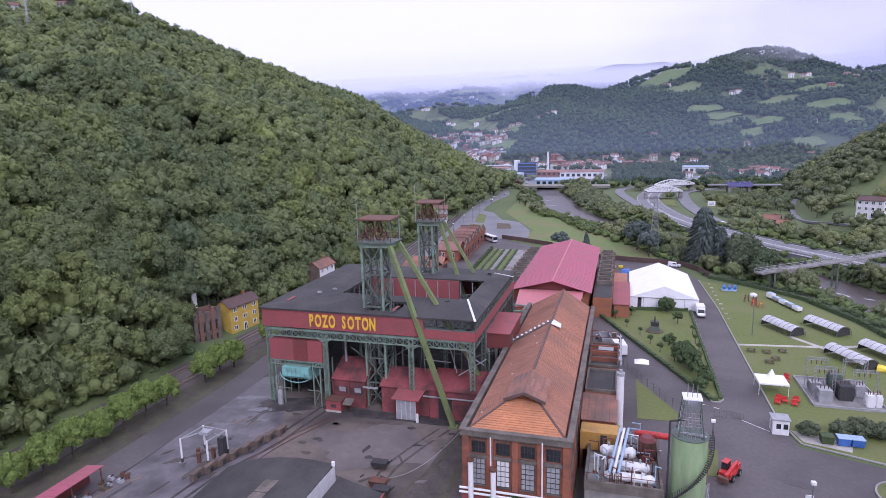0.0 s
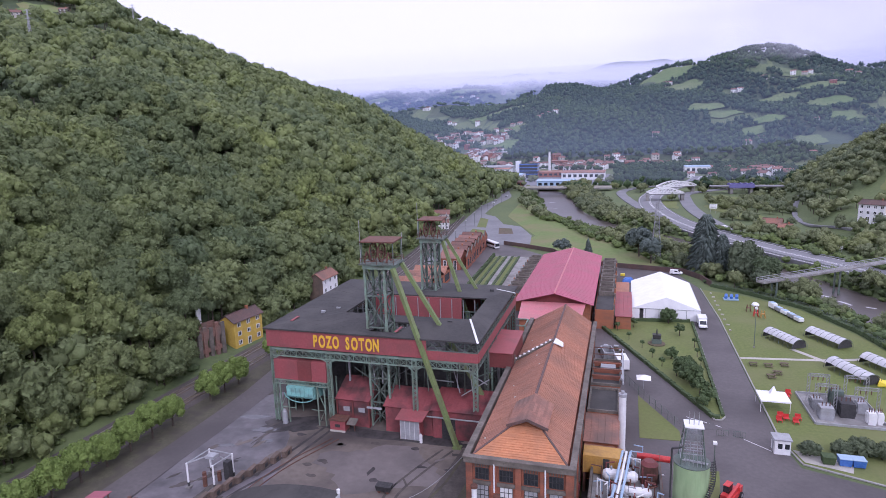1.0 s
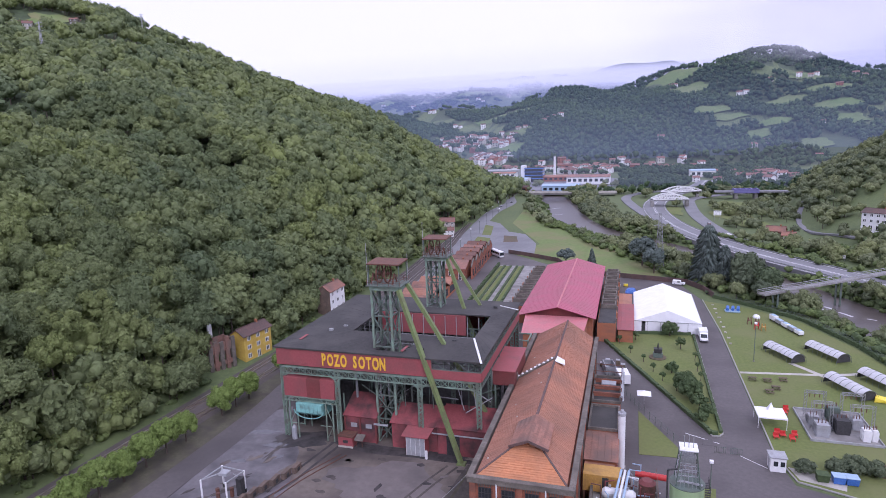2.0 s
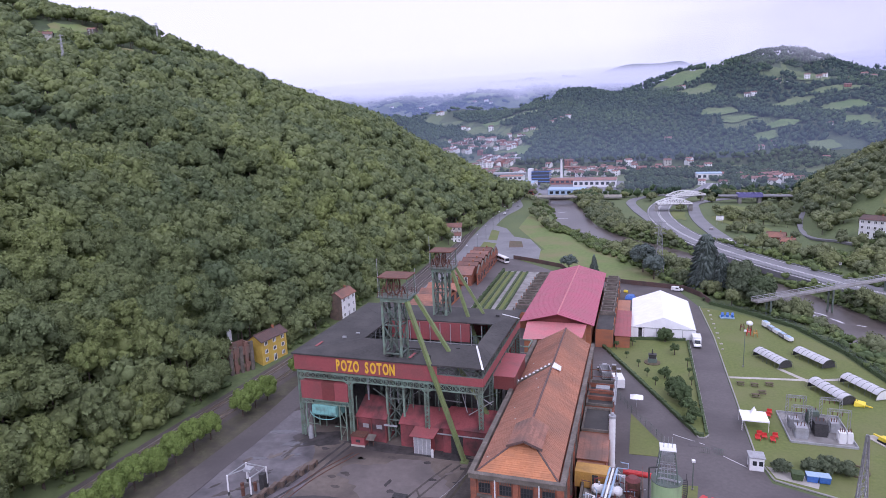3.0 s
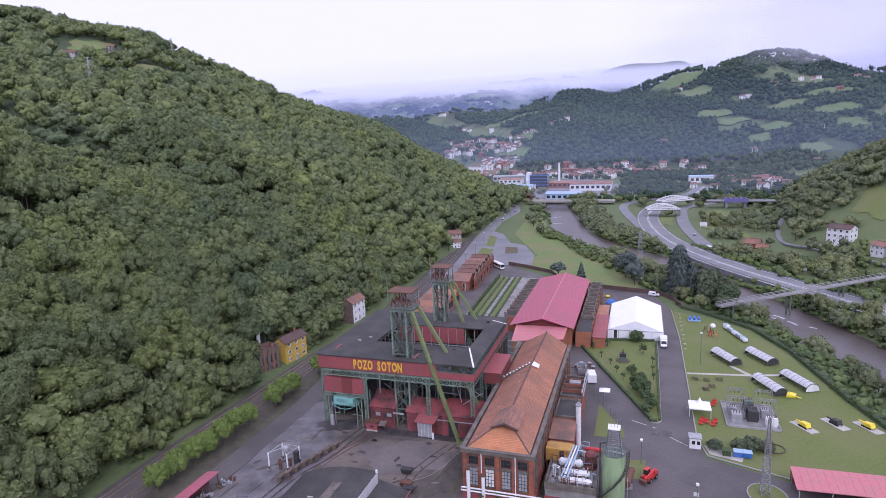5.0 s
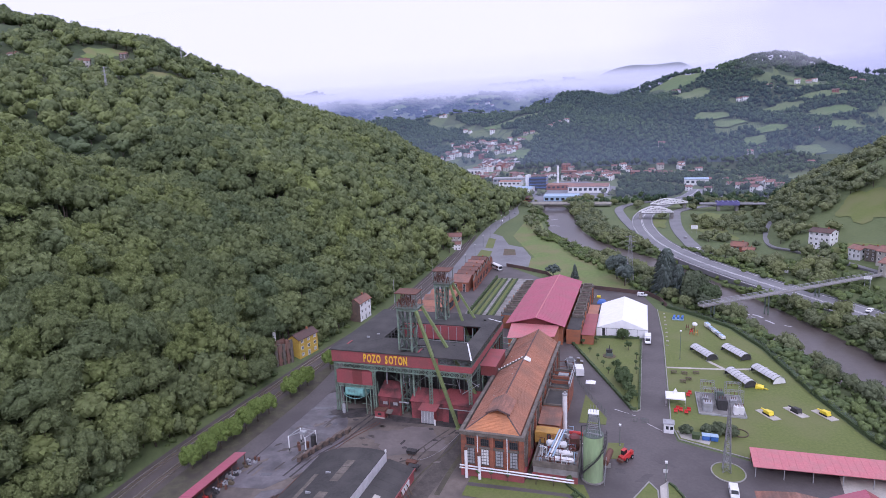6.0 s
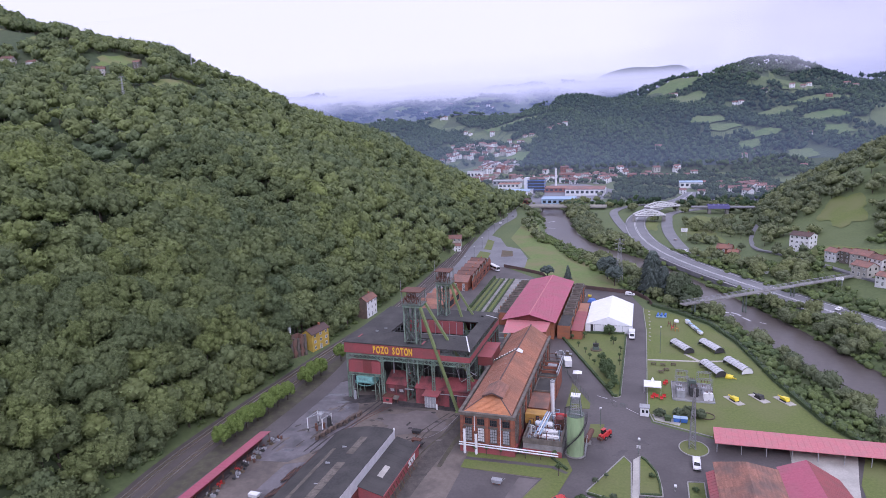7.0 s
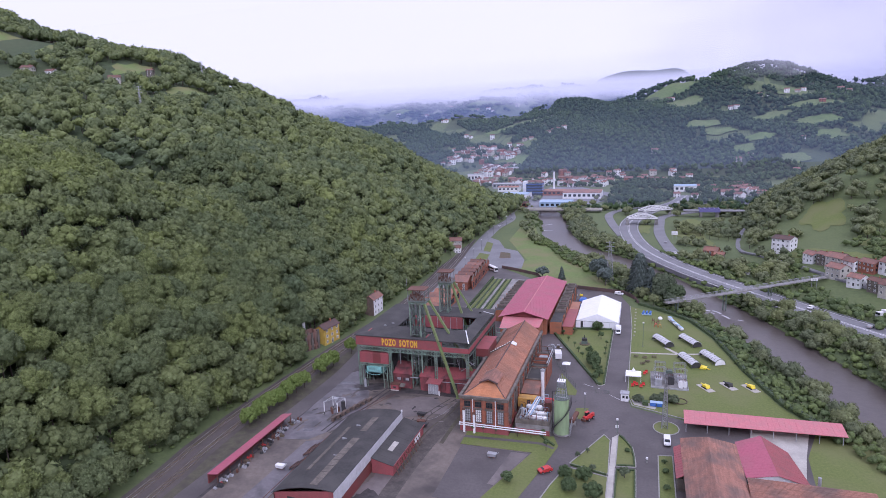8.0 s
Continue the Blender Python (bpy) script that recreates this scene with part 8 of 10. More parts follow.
# ---- bridges ----
rb = thing("river_bridge", (-48, 578, 0), "low concrete road bridge over the river", "bridge")
bm = B(); box(bm, -92, -10, 574, 584, 1.6, 3.0); part("deck", bm, CONCRETE, rb)
bm = B(); box(bm, -92, -10, 573.6, 574, 3.0, 4.0); box(bm, -92, -10, 584, 584.4, 3.0, 4.0); part("parapet", bm, PALECONC, rb)
for x in (-78, -38):
    bm = B(); box(bm, x - 1, x + 1, 575, 583, -5, 1.6); part("pier", bm, CONCRETE, rb)


def arch_bridge(p, q, label):
    p, q = Vector(p), Vector(q)
    t = thing("arch_bridge", ((p.x + q.x) / 2, (p.y + q.y) / 2, 0), label, "bridge", "white bridges of the interchange")
    d = (q - p).normalized()
    s = Vector((-d.y, d.x, 0)) * 4.6
    bm = B(); beam(bm, p, q, 9.5, 0.8); part("deck", bm, ASPHALT_FAR, t)
    for k in (-1, 1):
        bm = B()
        last, n = None, 10
        for i in range(n + 1):
            f = i / n
            a = p.lerp(q, f) + s * k
            b = a + Vector((0, 0, 0.9 + 3.6 * math.sin(math.pi * f)))
            if last:
                beam(bm, last[1], b, 0.7), beam(bm, last[0], b, 0.3), beam(bm, last[0] + Vector((0, 0, .6)), a + Vector((0, 0, .6)), 0.7)
            beam(bm, a, b, 0.35)
            last = (a, b)
        part("arch", bm, WHITE, t, "white steel bowstring truss")
    for e in (p, q):
        bm = B(); box(bm, e.x - 1.2, e.x + 1.2, e.y - 4.5, e.y + 4.5, -1, e.z - 0.4); part("abutment", bm, CONCRETE, t)
    return t


arch_bridge((18.5, 493, 5.6), (44, 498, 5.6), "white steel bowstring bridge over the carriageway")
arch_bridge((30, 545, 5.6), (58, 565, 5.6), "second white bowstring bridge of the interchange")
pb = thing("violet_overpass", (93, 545, 0), "violet painted steel overpass on concrete piers", "bridge")
bm = B(); box(bm, 70, 125, 545, 556, 5.6, 6.6); part("deck", bm, ASPHALT_FAR, pb)
for y in (544.6, 556):
    bm = B(); box(bm, 84, 103, y, y + 0.5, 5.2, 8.2); part("side_girder", bm, PURPLE, pb)
for i in range(5):
    bm = B(); box(bm, 85 + i * 4.2, 85.8 + i * 4.2, 545, 556, 8.2, 8.6); part("cross_tie", bm, PURPLE, pb)
for x in (86, 101):
    bm = B(); box(bm, x - 1.2, x + 1.2, 546, 555, -1, 5.2); part("pier", bm, CONCRETE, pb)
fb = thing("footbridge", (84, 243, 0), "long grey steel footbridge over river and highway", "footbridge")
FA, FB_ = Vector((43.5, 211.5, 5.6)), Vector((128, 279, 5.9))
fd = (FB_ - FA).normalized()
fs = Vector((-fd.y, fd.x, 0)) * 1.5
bm = B(); beam(bm, FA, FB_, 3.0, 0.5); part("deck", bm, CONCRETE, fb)
for k in (-1, 1):
    bm = B()
    beam(bm, FA + fs * k + Vector((0, 0, 1.3)), FB_ + fs * k + Vector((0, 0, 1.3)), 0.14)
    beam(bm, FA + fs * k + Vector((0, 0, 0.7)), FB_ + fs * k + Vector((0, 0, 0.7)), 0.1)
    for i in range(40):
        p = FA.lerp(FB_, i / 39) + fs * k
        beam(bm, p, p + Vector((0, 0, 1.3)), 0.1)
    part("railing", bm, GREY, fb)
for f in (0.06, 0.34, 0.62, 0.92):
    p = FA.lerp(FB_, f)
    for k in (-0.6, 0.6):
        bm = B(); beam(bm, (p.x + fs.x * k, p.y + fs.y * k, -5), (p.x + fs.x * k, p.y + fs.y * k, p.z - 0.3), 0.55); part("pier", bm, TEALDARK, fb)
for x, y, w, hh, z in ((92, 299, 2.6, 3.2, 1.0), (56.5, 423, 4.6, 3.0, 3.2), (119, 266, 3.2, 1.4, 6.5)):
    sg = thing("road_sign", (x, y, 0), "large white road sign panel on posts", "road sign", "signs along the highway")
    bm = B(); box(bm, x - w / 2, x + w / 2, y - 0.06, y + 0.06, z, z + hh); part("panel", bm, WHITE, sg)
    for dx in (-w * 0.35, w * 0.35):
        bm = B(); beam(bm, (x + dx, y + 0.15, -1), (x + dx, y + 0.15, z + hh), 0.16); part("post", bm, GALV, sg)
    for k in range(3):
        bm = B(); box(bm, x - w * 0.36, x + w * 0.3, y - 0.08, y - 0.06, z + hh * (0.2 + 0.27 * k), z + hh * (0.3 + 0.27 * k)); part("writing_bar", bm, GREY, sg)


def pylon(x, y, z, h, w, label, arms=True):
    t = thing("pylon", (x, y, z), label, "pylon")
    def at(k, sx, sy):
        s = w / 2 * (1 - 0.82 * k)
        return (x + sx * s, y + sy * s, z + h * k)
    for sx in (-1, 1):
        for sy in (-1, 1):
            bm = B(); beam(bm, at(0, sx, sy), at(1, sx, sy), 0.16); part("leg", bm, GALV, t)
    bm = B()
    n = 12
    for i in range(n):
        a, b = i / n, (i + 1) / n
        for c, d in (((-1, -1), (1, -1)), ((1, -1), (1, 1)), ((1, 1), (-1, 1)), ((-1, 1), (-1, -1))):
            beam(bm, at(a, *c), at(b, *d), 0.08), beam(bm, at(a, *d), at(b, *c), 0.08), beam(bm, at(b, *c), at(b, *d), 0.07)
    part("lacing", bm, GALV, t)["kind"] = "stuff"
    if arms:
        for k in (0.78, 0.88, 0.97):
            bm = B(); beam(bm, (x - 2.6, y, z + h * k), (x + 2.6, y, z + h * k), 0.16), beam(bm, (x - 2.6, y, z + h * k), (x, y, z + h * (k + 0.03)), 0.1), beam(bm, (x + 2.6, y, z + h * k), (x, y, z + h * (k + 0.03)), 0.1); part("arm", bm, GALV, t)
    return t


pylon(14.2, 268, 0, 25, 4.2, "tall galvanised lattice power pylon by the river")
pylon(39.6, 92, 0.1, 17, 1.7, "slim galvanised lattice mast on a grass island", False)
pylon(-330, 284, float(height(-330, 284)), 23, 1.8, "lattice power pylon among the hillside trees")
pylon(-400, 443, float(height(-400, 443)), 22, 1.8, "lattice power pylon near the ridge")

# ---- trees that stand alone ----
def tree(x, y, z, h, rad, label, mat=BANK, seed=0, flat=1.0, clumps=15, leafs=700, leaf=0.12, low=-0.3, group="trees on the lawns"):
    t = thing("tree", (x, y, z), label, "tree", group)
    r = np.random.RandomState(seed + 100)
    mid = h - rad * flat * 0.92
    bm = B()
    tube(bm, (x, y, z - 0.2), (x, y, z + mid), 0.05 * rad + 0.08, 0.04 * rad, n=7)
    for k in range(5):
        a = r.uniform(0, 6.283)
        tube(bm, (x, y, z + mid * r.uniform(0.45, 0.8)), (x + rad * 0.55 * math.cos(a), y + rad * 0.55 * math.sin(a), z + mid + rad * r.uniform(-0.1, 0.4)), 0.03 * rad + 0.02, 0.012 * rad, n=5)
    part("trunk", bm, BARK, t)
    v, f = crown(seed + 200, clumps, leafs, 0.9, leaf, low, 0.24, 0.37)
    me = mesh_np("crown", v * (rad, rad, rad * flat) + (x, y, z + mid), f, [mat])
    part("crown", me, mat, t)
    return t


def conifer(x, y, z, h, label, seed, wide=1.0, tiers=22, per=22, taper=0.75):
    t = thing("conifer", (x, y, z), label, "tree", "conifers of the works")
    bm = B(); tube(bm, (x, y, z - 0.2), (x, y, z + h * 0.95), h * 0.018, 0.03, n=7); part("trunk", bm, BARK, t)
    v, f = conifer_crown(seed, tiers, per, taper)
    part("crown", mesh_np("crown", v * (h * wide, h * wide, h) + (x, y, z), f, [CONIFER]), CONIFER, t)
    return t


conifer(31.0, 247, 0, 23.0, "large broad blue-green cedar behind the marquee", 31, 1.1, 26, 36, 0.42)
conifer(36.5, 244, 0, 16.0, "blue-green cedar beside a taller one", 32, 1.2, 22, 30, 0.5)
tree(43, 236, 0, 15.0, 5.8, "tall green broadleaf tree by the lawn edge", BANK, 303, 1.15, 26, 1700, 0.13)
tree(7.5, 276, 0, 13.5, 5.6, "dark spreading pine beside the pylon", CONIFER, 304, 1.0, 24, 1500, 0.14)
tree(48.5, 228, 0, 11.5, 4.8, "green broadleaf tree by the lawn edge", OAK, 305, 1.05, 22, 1300, 0.14)
conifer(-14.2, 272, 0, 8.5, "small dark conical fir by the boundary wall", 3, 1.1)
tree(-25.2, 268, 0, 9.0, 4.0, "dark rounded pine by the boundary wall", CONIFER, 3, 0.85)
tree(12, 262, 0, 11, 5.0, "dark broad tree beside the pylon", CONIFER, 4)
tree(41, 232, 0, 10, 4.5, "green broadleaf tree by the lawn edge", BANK, 5)
tree(46, 222, 0, 8, 3.6, "green broadleaf tree by the lawn edge", BANK, 6)
POLLARDS = [(-86.9 + 0.26 * k, 61.0 + k * 5.2) for k in range(7)] + [(-85.4, 104), (-85.1, 108.7), (-84.8, 113.4), (-84.2, 128)]
for i, (x, y) in enumerate(POLLARDS):
    tree(x, y, 0, 6.7 + 0.4 * (i % 3), 2.7 + 0.15 * (i % 2), "bright green pollarded plane tree beside the road", PLANE, 20 + i, 1.15, 20, 2400, 0.1, group="pollarded trees in a row", low=-0.62)
garden = [(14.6, 140.5, 4.8, 2.5), (16.8, 130.5, 4.0, 1.9), (15.4, 135.6, 5.4, 2.9), (15.8, 168.5, 3.6, 1.5), (12.4, 150.5, 3.2, 1.7), (13.6, 179.5, 4.6, 2.4), (5.8, 157, 2.2, 0.7), (8.0, 150.5, 2.4, 0.8), (10.0, 145, 2.4, 0.8), (2.6, 163, 2.2, 0.7), (-0.5, 170, 2.6, 0.8), (12.8, 139.5, 2.4, 0.9), (4.0, 174, 2.8, 1.1), (18.6, 153, 2.4, 0.7), (18.7, 160, 2.6, 0.7), (18.8, 147, 2.4, 0.7), (18.0, 127, 3.2, 1.6), (16.8, 124.5, 2.8, 1.5)]
for i, (x, y, h, rad) in enumerate(garden):
    tree(x, y, 0.07, h, rad, "young broadleaf tree on the lawn" if rad < 2 else "leafy garden tree on the lawn", SHRUB, 60 + i, 1.0, 9 if rad < 2 else 17, 260 if rad < 2 else 1300, 0.22 if rad < 2 else 0.1, low=-0.5)
for i, (x, y, h, rad, m) in enumerate(((-0.5, 51.5, 3.0, 1.7, SHRUB), (13.8, 57.5, 3.2, 2.1, SHRUB), (18.6, 58, 3.4, 2.4, SHRUB), (21.6, 50, 4.2, 2.6, SHRUB), (15.5, 51.5, 3.6, 2.2, SHRUB), (16, 68.5, 1.6, 0.8, BANK), (18.4, 71.5, 1.4, 0.6, BANK), (20.5, 62.5, 1.8, 0.9, BANK), (28.8, 61, 3.2, 1.5, BANK), (29.2, 74.5, 1.2, 0.8, SHRUB), (7.0, 69.5, 3.4, 0.9, SHRUB), (39.2, 66, 1.4, 0.9, SHRUB), (39.2, 58, 1.6, 0.9, SHRUB), (39.0, 71, 1.2, 0.8, SHRUB), (31.8, 108.5, 2.8, 1.9, BANK), (40, 110.5, 3.4, 2.4, BANK), (43, 110, 3.0, 2.0, BANK), (37, 110, 2.6, 1.8, BANK), (-13, 75, 2.6, 0.7, SHRUB), (-9, 75, 2.4, 0.6, SHRUB), (-2.5, 75.6, 2.6, 0.7, SHRUB), (1.5, 76, 2.4, 0.7, SHRUB), (5, 76.6, 2.8, 0.8, SHRUB), (-16, 74.5, 2.4, 0.6, SHRUB))):
    tree(x, y, 0.07, h, rad, "small leafy tree on the grass" if h > 2 else "low round shrub on the grass", m, 90 + i, 1.0, 9 if rad < 1.6 else 14, 260 if rad < 1.6 else 900, 0.22 if rad < 1.6 else 0.115, group="shrubs and small trees of the forecourt")


def hedge(pts, w, h, label="low clipped dark hedge"):
    bm = B()
    for p, q in zip(pts[:-1], pts[1:]):
        P, Q = Vector((*p, 0)), Vector((*q, 0))
        n = max(1, int((Q - P).length / 0.7))
        for i in range(n):
            a, b = P.lerp(Q, i / n), P.lerp(Q, (i + 1) / n)
            k = random.uniform(0.85, 1.15)
            beam(bm, (a.x, a.y, h * k / 2), (b.x, b.y, h * k / 2), w * random.uniform(0.85, 1.15), h * k)
    return solid("hedge", bm, HEDGE, label, "hedge")


hedge([(-6.6, 176.2), (18.0, 119.6), (19.2, 119.6)], 0.8, 0.8, "low clipped hedge along the garden drive")
hedge([(19.9, 120.5), (20.2, 181)], 0.6, 0.6, "low clipped hedge beside the road")
hedge([(-4.6, 178.9), (19.6, 181.6)], 0.7, 0.9, "low clipped hedge before the marquee")
hedge([(26.6, 66.4), (31.2, 67.2), (31.0, 72), (30.2, 77), (27.9, 82), (26.7, 83.4)], 0.4, 0.5, "low clipped hedge round a flower bed")
hedge([(26.7, 64.2), (31.3, 65.0), (31.7, 40)], 0.4, 0.5, "low clipped hedge round a lawn bed")
hedge([(26.7, 64.2), (26.7, 40)], 0.4, 0.5, "low clipped hedge beside the footpath")
hedge([(14.6, 63.6), (24.2, 61.0)], 0.4, 0.5, "low clipped hedge across the lawn")
hedge([(4, 77.6), (8.8, 72.6)], 0.5, 0.6, "low clipped hedge at the lawn corner")
for i in range(5):
    x = -53.6 + i * 2.85
    hedge([(x, 200), (x - 2.2, 267)], 0.9, 0.5 if i else 1.6, "long clipped hedge row between gravel strips")
sheet("pavement", [(-55.5, 199), (-34.5, 199), (-36, 268), (-57, 268)], 0.05, CONCRETE, "pale gravel beds with hedge rows", category="pavement")
for i in (0, 1, 3):
    x = -52.0 + i * 2.85
    sheet("lawn", [(x - 1, 200), (x + 0.9, 200), (x - 1.3, 267), (x - 3.2, 267)], 0.08, GRASS, "green planting strip", category="lawn")

# boundary wall and river fence
WALL = [(-57, 297), (-45, 290), (-30, 279.5), (-21, 258.5), (0, 252), (23, 245.5), (28.5, 236), (31, 226), (42, 216), (54, 202), (62, 180), (69, 143), (76, 117), (84, 101.5)]
bm = B()
for p, q in zip(WALL[:7], WALL[1:8]):
    beam(bm, (*p, 0.95), (*q, 0.95), 0.35, 1.9)
hedge(WALL[7:], 1.3, 1.1, "overgrown green hedge along the lawn edge")
solid("boundary_wall", bm, TILE_DARK, "dark brown boundary wall along the works", "wall", "", "structure")
bm = B()
for p, q in zip(WALL[7:-1], WALL[8:]):
    P, Q = Vector((*p, 0)), Vector((*q, 0))
    n = int((Q - P).length / 2.5)
    for i in range(n):
        a = P.lerp(Q, i / n)
        beam(bm, (a.x, a.y, 0), (a.x, a.y, 2.0), 0.07)
    for z in (1.2, 1.6, 2.0):
        beam(bm, (p[0], p[1], z), (q[0], q[1], z), 0.05)
solid("river_fence", bm, TEALDARK, "thin wire fence on posts by the river bank", "fence")


# ---- vehicles ----
def wheel(root, x, y, r_=0.33, w=0.22):
    bm = B(); tube(bm, (x - w / 2, y, r_), (x + w / 2, y, r_), r_, n=14); ty = part("wheel", bm, RUBBER, root)
    bm = B(); tube(bm, (x - w / 2 - 0.01, y, r_), (x + w / 2 + 0.01, y, r_), r_ * 0.55, n=12); part("rim", bm, GALV, ty)


def vehicle(name, L_, W, H, hood, mat, label, kind="van", box_body=False):
    """A vehicle at the origin whose nose points to -y."""
    t = thing(name, (0, 0, 0), label, kind)
    prof = [(-L_ / 2, 0.35), (-L_ / 2, 0.95), (-L_ / 2 + hood, 1.1), (-L_ / 2 + hood + 0.75, H * 0.97), (L_ / 2 - (0.15 if kind != "car" else 0.7), H), (L_ / 2, H * 0.6), (L_ / 2, 0.35)]
    bm = B(); hexa(bm, [(-W / 2, y, z) for y, z in prof], [(W / 2, y, z) for y, z in prof])
    bmesh.ops.bevel(bm, geom=[e for e in bm.edges], offset=0.06, segments=1, affect="EDGES")
    part("body", bm, mat, t)
    bm = B(); y0, y1 = -L_ / 2 + hood + 0.06, -L_ / 2 + hood + 0.7
    slab(bm, [(-W / 2 + 0.15, y0 - 0.03, 1.22), (W / 2 - 0.15, y0 - 0.03, 1.22), (W / 2 - 0.2, y1 - 0.05, H * 0.93), (-W / 2 + 0.2, y1 - 0.05, H * 0.93)], 0.06)
    part("windscreen", bm, BLACKGLASS, t)
    for s in (-1, 1):
        bm = B(); box(bm, s * W / 2 - 0.02, s * W / 2 + 0.02, y1 + 0.1, y1 + 1.2, 1.15, H * 0.88); part("side_window", bm, BLACKGLASS, t)
        bm = B(); box(bm, s * (W / 2 - 0.3) - 0.16, s * (W / 2 - 0.3) + 0.16, -L_ / 2 - 0.02, -L_ / 2 + 0.05, 0.68, 0.85); part("headlight", bm, GALV, t)
        bm = B(); box(bm, s * (W / 2 - 0.2) - 0.1, s * (W / 2 - 0.2) + 0.1, L_ / 2 - 0.04, L_ / 2 + 0.02, 0.8, 1.1); part("tail_light", bm, MACHINERED, t)
        for y in (-L_ / 2 + 0.85, L_ / 2 - 0.9):
            wheel(t, s * (W / 2 - 0.08), y)
    bm = B(); box(bm, -W / 2, W / 2, -L_ / 2 - 0.06, -L_ / 2 + 0.1, 0.32, 0.55); part("bumper", bm, RUBBER, t)
    if box_body:
        bm = B(); box(bm, -W / 2 - 0.12, W / 2 + 0.12, -L_ / 2 + hood + 1.3, L_ / 2 + 0.2, 0.75, H + 0.55); part("cargo_box", bm, WHITE, t)
    return t


put(vehicle("box_van", 6.0, 2.05, 2.2, 0.9, WHITE, "white box van parked beside the marquee", "van", True), 22.6, 178.5, 0, 0)
put(vehicle("white_van", 4.6, 1.8, 1.85, 0.9, WHITE, "white van parked in the forecourt", "van"), 40.0, 82.3, 0, 0)
put(vehicle("white_van", 4.6, 1.8, 1.85, 0.9, WHITE, "white van by the boundary wall", "van"), 20.5, 243.2, 0, 80)
put(vehicle("red_car", 3.9, 1.7, 1.4, 0.9, MACHINERED, "small bright red parked car", "car"), 8.4, 58.6, 0, -52)
put(vehicle("blue_van", 4.6, 1.85, 1.9, 0.9, BLUE, "blue van behind the marquee", "van"), 1.2, 216, 0, 20)
put(vehicle("white_car", 4.2, 1.75, 1.5, 0.95, WHITE, "white car parked at the gate", "car"), -66.8, 293.2, 0, 60)
for x, y, a in ((-98.5, 470, 5), (-101, 492, 185), (-97, 520, 0), (110, 232, -35), (127, 206, 145), (49, 400, 180), (54, 357, 20), (140, 188, -40)):
    put(vehicle("car", 4.2, 1.75, 1.5, 0.95, GREY if int(x) % 2 else WHITE, "car driving on the valley road", "car"), x, y, 0.62 if x > 0 else 0.06, a)["group"] = "cars on the roads"
bus = thing("coach", (0, 0, 0), "white coach standing by the works gate", "bus")
bm = B(); box(bm, -1.25, 1.25, -6, 6, 0.4, 3.2); bmesh.ops.bevel(bm, geom=[e for e in bm.edges], offset=0.2, segments=2, affect="EDGES"); part("body", bm, WHITE, bus)
for s in (-1, 1):
    for i in range(6):
        bm = B(); box(bm, s * 1.25 - 0.03, s * 1.25 + 0.03, -5.2 + i * 1.75, -3.65 + i * 1.75, 1.7, 2.7); part("window", bm, BLACKGLASS, bus)
    for y in (-4.2, 3.6):
        wheel(bus, s * 1.15, y, 0.48, 0.3)
bm = B(); box(bm, -1.1, 1.1, -6.04, -5.95, 1.3, 2.8); part("windscreen", bm, BLACKGLASS, bus)
put(bus, -61.5, 289, 0, 38)
tr = thing("white_truck", (0, 0, 0), "white articulated lorry by the roadside", "truck")
bm = B(); box(bm, -1.25, 1.25, -3, 9, 1.0, 3.6); part("trailer", bm, WHITE, tr)
bm = B(); box(bm, -1.2, 1.2, -6, -3.4, 0.6, 3.0); part("cab", bm, WHITE, tr)
bm = B(); box(bm, -1.1, 1.1, -6.05, -5.95, 1.7, 2.7); part("windscreen", bm, BLACKGLASS, tr)
for y in (-5, -2, 6, 7.4):
    for s in (-1, 1):
        wheel(tr, s * 1.1, y, 0.5, 0.3)
put(tr, 140, 226, float(height(140, 226)) + 0.2, -60)
tl = thing("telehandler", (0, 0, 0), "bright red telescopic handler parked on the drive", "construction vehicle")
bm = B(); box(bm, -0.9, 0.9, -1.9, 1.9, 0.6, 1.3); part("chassis", bm, MACHINERED, tl)
bm = B(); box(bm, -0.9, -0.1, -0.9, 0.6, 1.3, 2.4); part("cab", bm, BLACKGLASS, tl)
bm = B(); box(bm, -0.95, -0.05, -0.95, 0.65, 2.4, 2.5); part("cab_roof", bm, MACHINERED, tl)
bm = B(); beam(bm, (0.45, 1.7, 1.9), (0.45, -2.6, 1.3), 0.4, 0.45); part("boom", bm, MACHINERED, tl)
bm = B(); box(bm, -0.6, 0.9, -3.2, -2.5, 0.5, 1.2); part("fork_carriage", bm, RUST, tl)
bm = B(); box(bm, 0.2, 0.9, 0.9, 1.9, 1.3, 1.9); part("engine_cover", bm, MACHINERED, tl)
for s in (-1, 1):
    for y in (-1.2, 1.2):
        wheel(tl, s * 0.95, y, 0.55, 0.4)
put(tl, 17.0, 92.0, 0, -30)

